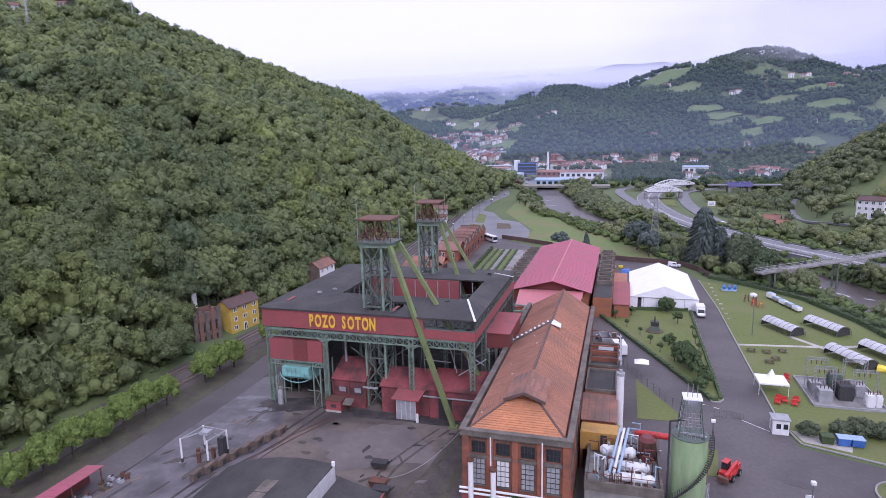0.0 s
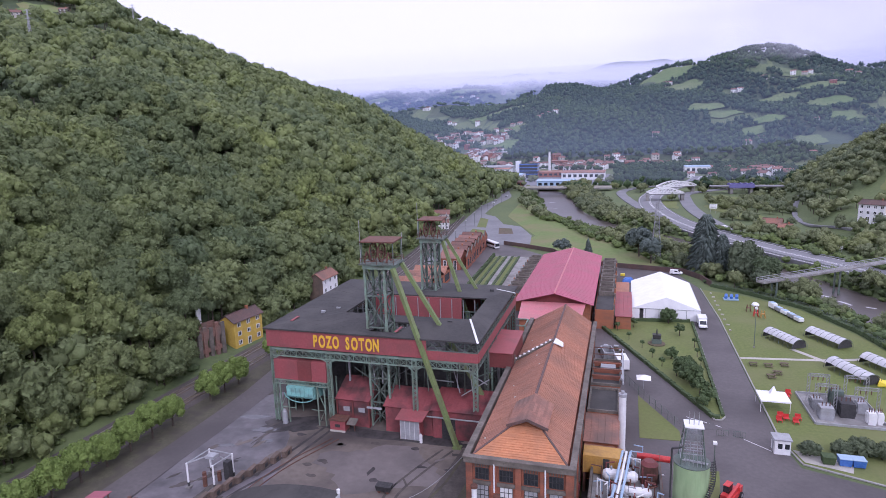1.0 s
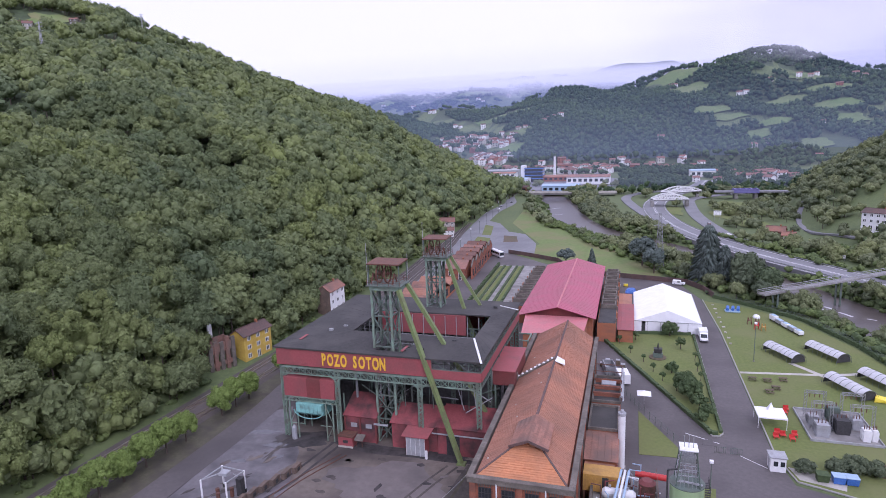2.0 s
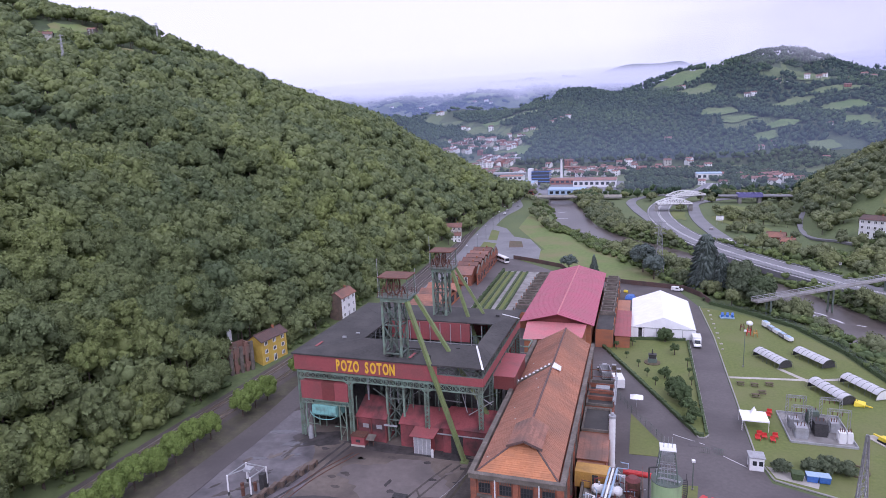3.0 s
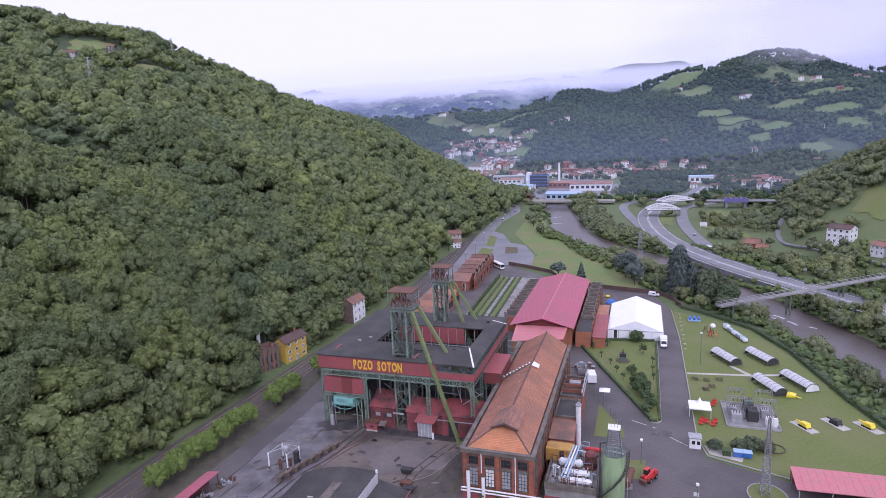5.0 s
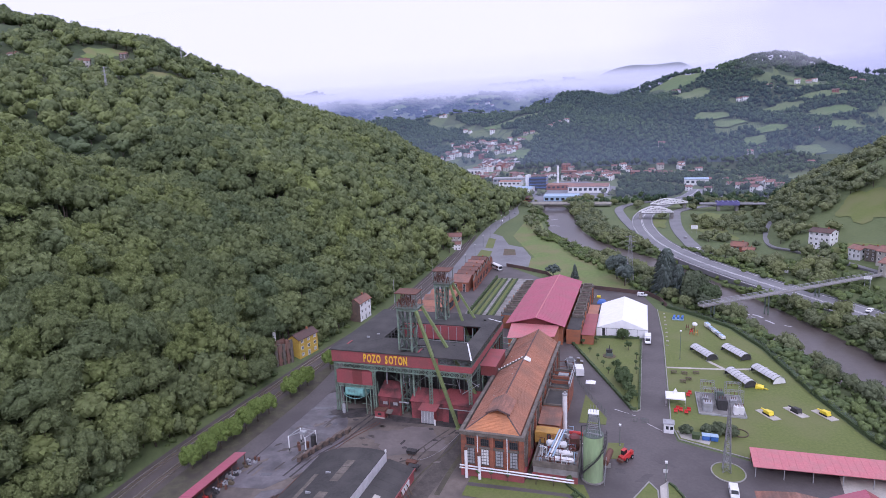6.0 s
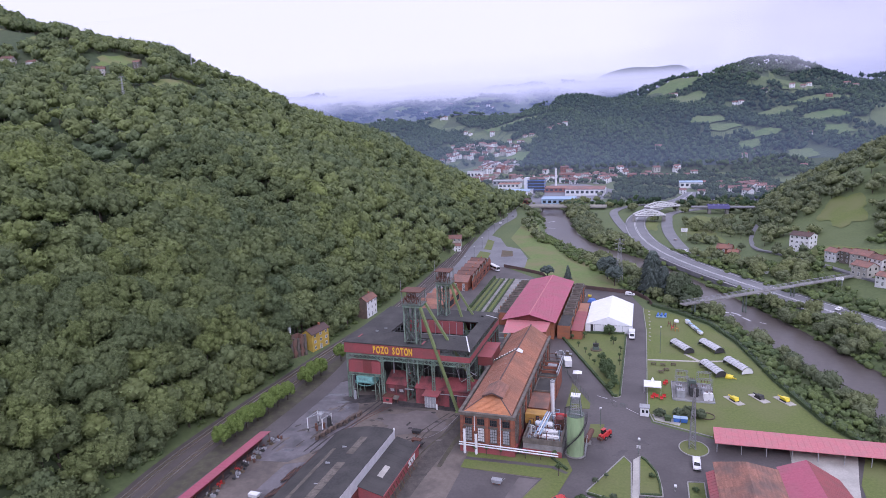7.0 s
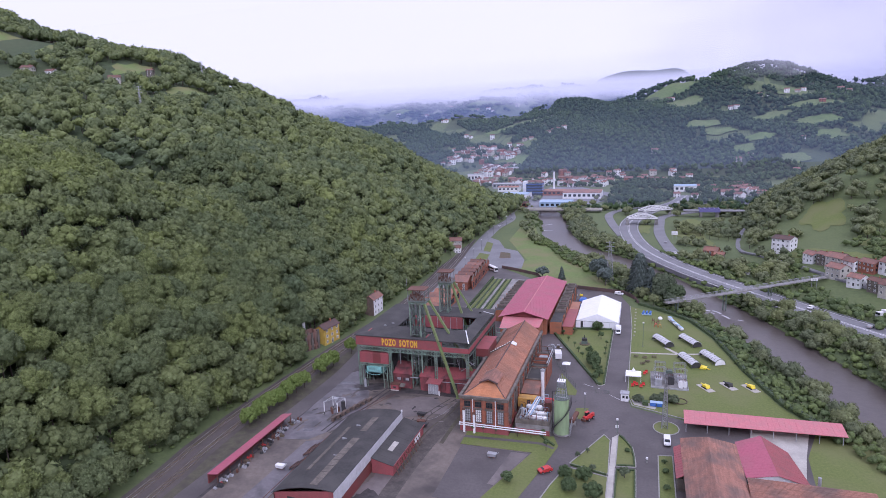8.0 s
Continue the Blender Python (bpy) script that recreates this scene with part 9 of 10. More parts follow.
# ---- gate, cabin, bins ----
cb = thing("gate_cabin", (27.4, 109, 0), "small white gatekeeper's cabin with dark windows", "cabin")
bm = B(); box(bm, 26.2, 28.7, 107.8, 110.2, 0, 2.6); part("wall", bm, WHITE, cb)
bm = B(); box(bm, 26.0, 28.9, 107.6, 110.4, 2.6, 2.8); part("roof", bm, GREY, cb)
for x in (26.7, 27.8):
    bm = B(); box(bm, x, x + 0.7, 107.74, 107.82, 1.1, 2.0); part("window", bm, BLACKGLASS, cb)
bm = B(); box(bm, 26.14, 26.22, 108.6, 109.4, 0.1, 2.1); part("door", bm, GREY, cb)
for x, m, lab in ((34.0, HEDGE, "dark green waste bin"), (36.4, BLUE, "blue waste container"), (38.4, BLUE, "blue waste container")):
    bn = thing("waste_bin", (x, 106.6, 0), lab + " by the kerb", "bin", "bins by the gate")
    bm = B(); hexa(bm, [(x - 0.85, 105.9, 0.15), (x + 0.85, 105.9, 0.15), (x + 0.85, 107.2, 0.15), (x - 0.85, 107.2, 0.15)], [(x - 0.95, 105.7, 1.4), (x + 0.95, 105.7, 1.4), (x + 0.95, 107.4, 1.4), (x - 0.95, 107.4, 1.4)]); part("body", bm, m, bn)
    bm = B(); box(bm, x - 0.98, x + 0.98, 105.65, 107.45, 1.4, 1.5); part("lid", bm, BLUEPALE if m is BLUE else m, bn)
    for dx in (-0.7, 0.7):
        bm = B(); tube(bm, (x + dx, 105.95, 0.1), (x + dx, 106.1, 0.1), 0.1, n=8); part("castor", bm, RUBBER, bn)
for x in (18.6, 21.4):
    gt = thing("gate_barrier", (x, 112.3, 0), "low metal crowd barrier at the gate", "barrier", "barriers at the gate")
    bm = B()
    for k in range(6):
        beam(bm, (x - 1 + k * 0.4, 112.3, 0.1), (x - 1 + k * 0.4, 112.3, 1.3), 0.05)
    for z in (0.2, 1.3):
        beam(bm, (x - 1, 112.3, z), (x + 1, 112.3, z), 0.06)
    part("frame", bm, TEALDARK, gt)
for (xa, ya), (xb, yb) in (((21.5, 112.6), (26, 108.6)), ((13, 119), (19, 116))):
    bm = B(); slab(bm, [(xa, ya, 0.012), (xb, yb, 0.012), (xb, yb + 0.2, 0.012), (xa, ya + 0.2, 0.012)], 0.02)
    solid("trim", bm, LINE, "worn white road line", "road marking", "", "structure")


def lamp_post(x, y, h, label="slim dark lamp post with white lantern"):
    t = thing("street_lamp", (x, y, 0), label, "street lamp", "lamps of the works")
    bm = B(); tube(bm, (x, y, 0), (x, y, h), 0.11, 0.07, n=8); part("post", bm, TEALDARK, t)
    bm = B(); box(bm, x - 0.3, x + 0.3, y - 0.3, y + 0.3, h, h + 0.4); part("lantern", bm, WHITE, t)
    bm = B(); tube(bm, (x, y, 0), (x, y, 0.4), 0.2, n=8); part("base", bm, CONCRETE, t)


for x, y, h in ((15.3, 98.2, 5.6), (26.0, 84.6, 4.5), (33.1, 163, 10.2), (34.4, 70, 1.2)):
    lamp_post(x, y, h)
for i in range(7):
    x, y = MAINROAD[14 + 3 * i]
    lamp_post(x + 5.6, y, 8.5, "tall slim lamp post beside the valley road")

# ---- monument, parasol, crates ----
mo = thing("monument", (9.5, 160.8, 0), "dark pit-wagon monument on a round bed", "monument")
bm = B(); tube(bm, (9.5, 160.8, 0.05), (9.5, 160.8, 0.3), 2.2, n=20); part("bed", bm, SOIL, mo)
bm = B(); box(bm, 8.3, 10.7, 160, 161.6, 0.3, 1.5); part("plinth", bm, TEALDARK, mo)
bm = B(); hexa(bm, [(8.6, 160.2, 1.5), (10.4, 160.2, 1.5), (10.4, 161.4, 1.5), (8.6, 161.4, 1.5)], [(8.4, 160, 2.7), (10.6, 160, 2.7), (10.6, 161.6, 2.7), (8.4, 161.6, 2.7)]); part("wagon", bm, DARK, mo)
bm = B(); tube(bm, (9.5, 160.8, 2.7), (9.5, 160.8, 4.2), 0.25, 0.1, n=8); part("finial", bm, DARK, mo)
pa = thing("parasol", (5.4, 131, 0), "white square parasol on a pole", "parasol")
bm = B(); hexa(bm, [(3.9, 129.6, 2.5), (6.9, 129.6, 2.5), (6.9, 132.4, 2.5), (3.9, 132.4, 2.5)], [(5.3, 130.9, 3.2), (5.5, 130.9, 3.2), (5.5, 131.1, 3.2), (5.3, 131.1, 3.2)]); part("canopy", bm, CANVAS, pa)
bm = B(); tube(bm, (5.4, 131, 0), (5.4, 131, 2.6), 0.06, n=8); part("pole", bm, GREY, pa)
for x, y, a, open_ in ((-2.6, 148.5, 12, True), (0.8, 142.5, 12, False)):
    sk = thing("skip", (0, 0, 0), "pale metal skip, open and empty" if open_ else "white covered trailer box", "container")
    bm = B()
    if open_:
        for q_ in ((-1.3, -1.15, -2.6, 2.6), (1.15, 1.3, -2.6, 2.6), (-1.15, 1.15, -2.6, -2.45), (-1.15, 1.15, 2.45, 2.6)):
            box(bm, *q_, 0.2, 2.2)
        box(bm, -1.15, 1.15, -2.45, 2.45, 0.2, 0.4)
    else:
        box(bm, -1.3, 1.3, -2.3, 2.3, 0.4, 2.7)
    part("body", bm, GALV if open_ else WHITE, sk)
    for k in range(5):
        y_ = -2.2 + k * 1.1
        for x_ in (-1.33, 1.33):
            bm = B(); beam(bm, (x_, y_, 0.3), (x_, y_, 2.2), 0.1); part("rib", bm, GREY, sk)
    put(sk, x, y, 0, a)
for k in range(5):
    cr = thing("stacked_crate", (-4.5 + k * 1.3, 152 + (k % 2) * 2, 0), "worn wooden crate behind the engine house", "crate", "crates behind the engine house")
    bm = B(); box(bm, -5.0 + k * 1.3, -4.0 + k * 1.3, 151.5 + (k % 2) * 2, 152.5 + (k % 2) * 2, 0, 0.9 + 0.3 * (k % 2)); part("body", bm, SOIL, cr)
    bm = B(); box(bm, -5.05 + k * 1.3, -3.95 + k * 1.3, 151.45 + (k % 2) * 2, 152.55 + (k % 2) * 2, 0.9 + 0.3 * (k % 2), 1.0 + 0.3 * (k % 2)); part("lid", bm, GREY, cr)


# ---- training ground on the lawn ----
def tunnel_tent(ax, ay, bx, by, label, closed):
    t = thing("tunnel_tent", ((ax + bx) / 2, (ay + by) / 2, 0), label, "tent", "tunnel tents on the lawn")
    a, b = Vector((ax, ay, 0.05)), Vector((bx, by, 0.05))
    d = (b - a).normalized()
    s = Vector((-d.y, d.x, 0))
    R_, n = 2.2, 14
    bm = B()
    arc = [math.pi * (0.17 + 0.66 * i / n) for i in range(n + 1)]
    ring = [s * R_ * math.cos(u) + Vector((0, 0, 0.4 + R_ * math.sin(u))) for u in arc]
    ring += [p * 0.985 for p in ring[::-1]]
    hexa(bm, [a + p for p in ring], [b + p for p in ring])
    part("cover", bm, TENTFILM, t, "white plastic tunnel cover")
    L_ = (b - a).length
    for k in range(8):
        c = a + d * L_ * k / 7
        bm = B()
        strand(bm, [c + s * (R_ + 0.04) * math.cos(math.pi * i / 12) + Vector((0, 0, 0.4 * min(1, i, 12 - i) + (R_ + 0.04) * math.sin(math.pi * i / 12))) for i in range(13)], 0.045)
        part("hoop", bm, TEALDARK, t)
    # open ends are filled with dark panels painted as inner shade
    for e, m in ((a, DARK), (b, WHITE if closed else DARK)):
        bm = B()
        ring = [e + d * (0.25 if e is a else -0.25 * (not closed)) + s * (R_ - 0.1) * math.cos(math.pi * i / 12) + Vector((0, 0, 0.3 + (R_ - 0.1) * math.sin(math.pi * i / 12))) for i in range(13)]
        hexa(bm, ring, [p + d * 0.05 for p in ring])
        part("end_panel", bm, m, t)


tunnel_tent(38.6, 173.2, 43.6, 163.6, "white tunnel tent with open dark sides", False)
tunnel_tent(49.2, 175.8, 54.4, 166.0, "white tunnel tent with open dark sides", False)
tunnel_tent(47.8, 153.0, 52.4, 142.6, "white tunnel tent with dark panel for its shaded open end", False)
tunnel_tent(56.0, 157.6, 61.0, 147.6, "white tunnel tent with closed pale end", True)
gz = thing("gazebo", (30, 127, 0), "white peaked party gazebo on posts", "gazebo")
bm = B()
hexa(bm, [(27.2, 124.6, 2.5), (32.6, 124.6, 2.5), (32.6, 129.6, 2.5), (27.2, 129.6, 2.5)], [(29.2, 126.4, 3.1), (30.6, 126.4, 3.1), (30.6, 127.8, 3.1), (29.2, 127.8, 3.1)])
hexa(bm, [(29.2, 126.4, 3.1), (30.6, 126.4, 3.1), (30.6, 127.8, 3.1), (29.2, 127.8, 3.1)], [(29.85, 127.05, 4.6), (29.95, 127.05, 4.6), (29.95, 127.15, 4.6), (29.85, 127.15, 4.6)])
part("canopy", bm, CANVAS, gz)
for x in (27.3, 32.5):
    for y in (124.7, 129.5):
        bm = B(); beam(bm, (x, y, 0), (x, y, 2.5), 0.09); part("post", bm, WHITE, gz)
bm = B(); box(bm, 27.2, 32.6, 124.55, 124.62, 2.2, 2.5); part("valance", bm, CANVAS, gz)
for i, (x, y) in enumerate(((29.8, 120.8), (31.2, 121.8), (32.6, 120.6), (33.4, 122.4), (30.4, 122.6), (33.8, 132.5), (34.4, 134.2))):
    c = thing("red_plastic_chair", (x, y, 0), "bright red plastic garden chair on the lawn", "chair", "red chairs by the gazebo")
    bm = B(); box(bm, x - 0.5, x + 0.5, y - 0.5, y + 0.5, 0.45, 0.55); part("seat", bm, MACHINERED, c)
    bm = B(); box(bm, x - 0.5, x + 0.5, y + 0.42, y + 0.5, 0.55, 1.1); part("backrest", bm, MACHINERED, c)
    for dx in (-0.42, 0.42):
        for dy in (-0.42, 0.42):
            bm = B(); beam(bm, (x + dx, y + dy, 0), (x + dx, y + dy, 0.45), 0.09); part("leg", bm, MACHINERED, c)
for i, (x, y) in enumerate(((30.6, 150.2), (33.8, 150.0), (34.8, 145.6), (37.4, 151.2), (33.0, 143.2))):
    c = thing("picnic_table", (x, y, 0), "weathered wooden picnic table with two benches", "picnic table", "picnic tables on the lawn")
    bm = B(); box(bm, x - 0.9, x + 0.9, y - 0.4, y + 0.4, 0.72, 0.8); part("tabletop", bm, SOIL, c)
    for dy in (-0.8, 0.8):
        bm = B(); box(bm, x - 0.9, x + 0.9, y + dy - 0.15, y + dy + 0.15, 0.42, 0.48); part("bench", bm, SOIL, c)
    for dx in (-0.65, 0.65):
        bm = B(); beam(bm, (x + dx, y - 0.85, 0), (x + dx, y + 0.3, 0.75), 0.09), beam(bm, (x + dx, y + 0.85, 0), (x + dx, y - 0.3, 0.75), 0.09), beam(bm, (x + dx, y - 0.8, 0.4), (x + dx, y + 0.8, 0.4), 0.08); part("trestle", bm, SOIL, c)
# substation yard
sub = thing("substation_slab", (42, 128, 0), "grey gravel substation pen with low wall", "enclosure")
bm = B(); box(bm, 36, 48.2, 121.2, 135.5, 0, 0.12); part("slab", bm, CONCRETE, sub)
bm = B()
for q_ in ((36, 48.2, 121.1, 121.3), (36, 48.2, 135.4, 135.6), (35.9, 36.1, 121.3, 135.4), (48.1, 48.3, 121.3, 135.4)):
    box(bm, *q_, 0, 0.5)
part("pen_wall", bm, GREY, sub)
for x, y, w, d, hh, m in ((38.4, 124.2, 2.2, 2.4, 2.6, GREY), (38.0, 128.6, 1.8, 2.0, 2.2, GALV), (42.4, 126.5, 2.4, 3.2, 3.0, DARK), (42.2, 131.5, 2.0, 2.2, 3.2, TEALDARK), (45.8, 123.6, 1.3, 1.6, 2.4, WHITE), (47.2, 123.8, 0.9, 1.4, 2.4, WHITE), (45.6, 128.5, 1.6, 2.0, 2.2, GREY)):
    tf = thing("transformer", (x, y, 0.12), "grey oil-cooled transformer with ribbed sides", "transformer", "transformers of the substation")
    bm = B(); box(bm, x - w / 2, x + w / 2, y - d / 2, y + d / 2, 0.12, hh); part("tank", bm, m, tf)
    for k in range(5):
        bm = B(); box(bm, x - w / 2 - 0.18, x + w / 2 + 0.18, y - d / 2 + 0.2 + k * (d - 0.4) / 4 - 0.05, y - d / 2 + 0.2 + k * (d - 0.4) / 4 + 0.05, 0.5, hh - 0.4); part("fin", bm, m, tf)
    for k in range(3):
        bm = B(); tube(bm, (x - w * 0.3 + k * w * 0.3, y, hh), (x - w * 0.3 + k * w * 0.3, y, hh + 0.8), 0.1, 0.06, n=7); part("bushing", bm, RUST, tf)
for x0, x1, y in ((37.2, 40.6, 131.5), (37.2, 40.6, 126.4), (43.8, 47.6, 131.8), (43.8, 47.6, 126.0)):
    pf = thing("busbar_portal", ((x0 + x1) / 2, y, 0.1), "galvanised lattice busbar portal", "portal frame", "portals of the substation")
    bm = B()
    for x in (x0, x1):
        for k in (-0.25, 0.25):
            beam(bm, (x + k, y, 0.1), (x + k, y, 6.2), 0.1)
        for i in range(8):
            beam(bm, (x - 0.25, y, 0.1 + i * 0.76), (x + 0.25, y, 0.86 + i * 0.76), 0.06)
    part("column", bm, GALV, pf)
    bm = B(); truss(bm, (x0, y, 5.6), (x1, y, 5.6), 6, 0.6, 0.08); part("beam", bm, GALV, pf)
    for k in range(3):
        bm = B(); tube(bm, (x0 + 0.7 + k * 0.9, y, 5.6), (x0 + 0.7 + k * 0.9, y, 4.8), 0.09, n=6); part("insulator", bm, RUST, pf)
# exhibits on the far lawn
for i, (x, y, m) in enumerate(((54.0, 125, BRIGHTYELLOW), (61.6, 128.4, DARK), (68.6, 128.2, BRIGHTYELLOW))):
    ex = thing("exhibit_machine", (x, y, 0), "bright yellow mining machine on a pale plinth" if m is BRIGHTYELLOW else "dark mining wagon on a pale plinth", "machine", "machines shown on the lawn")
    PM = pose(x, y, 0, 0, 0, 32)
    bm = B(); box(bm, -1.3, 1.3, -3.4, 3.4, 0.03, 0.2); bm.transform(PM); part("plinth", bm, PALECONC, ex)
    bm = B(); hexa(bm, [(-0.7, -1.4, 0.5), (0.7, -1.4, 0.5), (0.7, 1.2, 0.5), (-0.7, 1.2, 0.5)], [(-0.8, -1.0, 1.5), (0.8, -1.0, 1.5), (0.6, 1.0, 1.3), (-0.6, 1.0, 1.3)]); bm.transform(PM); part("body", bm, m, ex)
    bm = B(); beam(bm, (0, 1.0, 1.0), (0, 2.6, 0.9), 0.35, 0.3); bm.transform(PM); part("arm", bm, m, ex)
    for sx in (-0.7, 0.7):
        bm = B(); box(bm, sx - 0.15, sx + 0.15, -1.3, 1.2, 0.2, 0.6); bm.transform(PM); part("track", bm, RUBBER, ex)
ys = thing("yellow_loader", (54.6, 143.4, 0), "bright yellow scraper bucket on the grass", "machine")
bm = B(); hexa(bm, [(53.4, 142.6, 0.1), (55.6, 142.4, 0.1), (56.0, 144.0, 0.1), (53.8, 144.4, 0.1)], [(53.6, 142.8, 1.1), (55.4, 142.2, 0.7), (56.2, 143.8, 0.9), (54.0, 144.2, 1.3)]); part("bucket", bm, BRIGHTYELLOW, ys)
bm = B(); beam(bm, (55.5, 143, 0.5), (57, 142.2, 0.3), 0.25); part("drawbar", bm, BRIGHTYELLOW, ys)
bc = thing("bouncy_slide", (34.6, 209, 0), "blue inflatable slide on the lawn", "inflatable")
bm = B(); box(bm, 32.4, 37.0, 207.6, 210.4, 0.05, 0.6); bmesh.ops.bevel(bm, geom=[e for e in bm.edges], offset=0.2, segments=2, affect="EDGES"); part("base", bm, BLUEPALE, bc)
for x in (33.0, 34.6, 36.2):
    bm = B(); tube(bm, (x, 207.8, 1.0), (x + 0.4, 210.2, 1.3), 0.5, n=10); part("bolster", bm, BLUE, bc)
for i, (x, y, m) in enumerate(((38.7, 191, MACHINERED), (39.6, 195, RUST), (37.6, 196, RUST), (40.4, 190, OCHREBOX))):
    pl = thing("play_frame", (x, y, 0), "small climbing frame with red panels", "playground", "play equipment on the lawn")
    for dx in (-0.6, 0.6):
        for dy in (-0.6, 0.6):
            bm = B(); beam(bm, (x + dx, y + dy, 0), (x + dx * 0.6, y + dy * 0.6, 2.2), 0.12); part("post", bm, m, pl)
    bm = B(); box(bm, x - 0.5, x + 0.5, y - 0.5, y + 0.5, 1.2, 1.35); part("deck", bm, m, pl)
wt = thing("dome_tent", (38.6, 203, 0), "small white dome tent on the grass", "tent")
bm = B(); bmesh.ops.create_icosphere(bm, subdivisions=2, radius=1.1, matrix=pose(40.8, 203, 0.3) @ Matrix.Diagonal((1, 1.4, 0.8, 1))); part("cover", bm, WHITE, wt)
for i in range(5):
    x, y = 45.2 + i * 1.0, 200.5 - i * 3.2
    wg = thing("mine_train_wagon", (x, y, 0), "grey and white mine train wagon" if i else "white mine train engine", "train wagon", "mine train on the lawn")
    PM = pose(x, y, 0.05, 0, 0, 17)
    bm = B(); box(bm, -0.75, 0.75, -1.4, 1.4, 0.45, 1.5 if i else 2.0); bmesh.ops.bevel(bm, geom=[e for e in bm.edges], offset=0.1, segments=1, affect="EDGES"); bm.transform(PM); part("body", bm, GREY if i % 2 else WHITE, wg)
    for sx in (-0.55, 0.55):
        for sy in (-0.9, 0.9):
            bm = B(); tube(bm, (sx - 0.06, sy, 0.25), (sx + 0.06, sy, 0.25), 0.25, n=10); bm.transform(PM); part("wheel", bm, DARK, wg)
    bm = B(); box(bm, -0.6, 0.6, -1.1, 1.1, 1.5 if i else 2.0, 1.56 if i else 2.06); bm.transform(PM); part("seat_pad", bm, BLUEPALE, wg)
mo2 = thing("green_cart", (30, 231, 0), "small dark green garden cart on the verge", "cart")
bm = B(); box(bm, 28.8, 31.2, 230.2, 231.8, 0.5, 1.1); part("tray", bm, HEDGE, mo2)
for x in (29.2, 30.8):
    for y in (230.2, 231.8):
        bm = B(); tube(bm, (x, y - 0.1, 0.3), (x, y + 0.1, 0.3), 0.3, n=10); part("wheel", bm, RUBBER, mo2)
rg = thing("stone_ring", (45, 112, 0), "ring of dark edging round a small bed", "garden bed")
bm = B()
for i in range(24):
    a, b = 2 * math.pi * i / 24, 2 * math.pi * (i + 1) / 24
    beam(bm, (45 + 2.2 * math.cos(a), 112 + 2.2 * math.sin(a), 0.15), (45 + 2.2 * math.cos(b), 112 + 2.2 * math.sin(b), 0.15), 0.25, 0.3)
part("edging", bm, SOIL, rg)
for i in range(9):
    bm = B(); x, y = 32.6 + 0.9 * math.sin(i * 2.4), 200 + i * 3.0 - 30
    st_ = thing("white_stone", (29.4, 176 + i * 5, 0), "white painted stone beside the drive", "stone", "white stones along the drive")
    box(bm, 29.2, 29.8 + 0.3 * (i % 2), 175.7 + i * 5, 176.2 + i * 5, 0.03, 0.35); bmesh.ops.bevel(bm, geom=[e for e in bm.edges], offset=0.06, segments=1, affect="EDGES"); part("block", bm, PALECONC, st_)

# ---- sheds in the south yard ----
ls = thing("long_red_shed", (-77, 48, 0), "long open-fronted shed with faded red roof", "shed")
bm = B(); ribbed(bm, (-74.6, 30, 3.3), (-74.6, 66.5, 3.3), (-78.0, 66.5, 2.8), (-78.0, 30, 2.8), 0.12, 1.4, 0.04); part("roof", bm, PINK, ls, "faded red sheet roof")
bm = B(); box(bm, -77.9, -77.6, 30, 66.3, 0, 2.7); part("back_wall", bm, RED_DARK, ls)
for i in range(8):
    bm = B(); beam(bm, (-74.9, 30.3 + i * 5.1, 0), (-74.9, 30.3 + i * 5.1, 3.15), 0.16); part("post", bm, RUST, ls)
rnd = random.Random(12)
JUNK = [("old_barrel", RUST, "rusty oil drum"), ("scrap_crate", SOIL, "worn wooden crate"), ("scrap_motor", GREY, "dusty grey motor block"), ("scrap_motor", MACHINERED, "red painted winch block"), ("scrap_tank", DARK, "soot-black iron tank"), ("scrap_tank", WHITE, "dusty white plastic tank")]
for i in range(64):
    nm, m, lab = JUNK[rnd.choice((0, 0, 1, 1, 2, 2, 2, 4, 4, 5, 0, 1, 4, 2, 3))]
    y = rnd.uniform(28, 70)
    x = rnd.uniform(-75.4, -72.6)
    s_ = rnd.uniform(0.35, 0.85)
    t = thing(nm, (x, y, 0), lab + " beside the open shed", "scrap", "scrap before the open shed")
    bm = B()
    if nm == "old_barrel":
        tube(bm, (x, y, 0), (x, y, 0.95), 0.32, n=12)
    else:
        hexa(bm, [(x - s_, y - s_ * .7, 0), (x + s_, y - s_ * .6, 0), (x + s_ * .9, y + s_ * .7, 0), (x - s_, y + s_ * .6, 0)], [(x - s_ * .8, y - s_ * .5, s_), (x + s_ * .7, y - s_ * .6, s_ * 1.1), (x + s_ * .6, y + s_ * .5, s_ * .9), (x - s_ * .9, y + s_ * .6, s_)])
    part("body", bm, m, t)
    bm = B(); tube(bm, (x, y, s_ * 0.8), (x + 0.5 * s_, y + 0.3, s_ * 1.4), 0.12, n=7); part("fitting", bm, DARK, t)
wk = thing("workshop_shed", (-46, 48, 0), "large workshop with arched dark felt roof and pale clerestory", "workshop")
prof = [(-54.8, 4.0), (-52.0, 5.3), (-49.0, 6.2), (-46.0, 6.8), (-43.0, 7.1), (-40.0, 7.15), (-37.2, 6.95)]
n_bay = 11
for k in range(n_bay):
    y0_, y1_ = 25.6 + k * 4.0, 25.6 + (k + 1) * 4.0
    bm = B()
    ring = [(xa, za) for xa, za in prof] + [(xa, za - 0.16) for xa, za in prof[::-1]]
    hexa(bm, [(xa, y0_, za) for xa, za in ring], [(xa, y1_ + 0.06, za + 0.02) for xa, za in ring])
    part("roof_bay", bm, ROOFFELT, wk, "dark weathered sheet roofing")
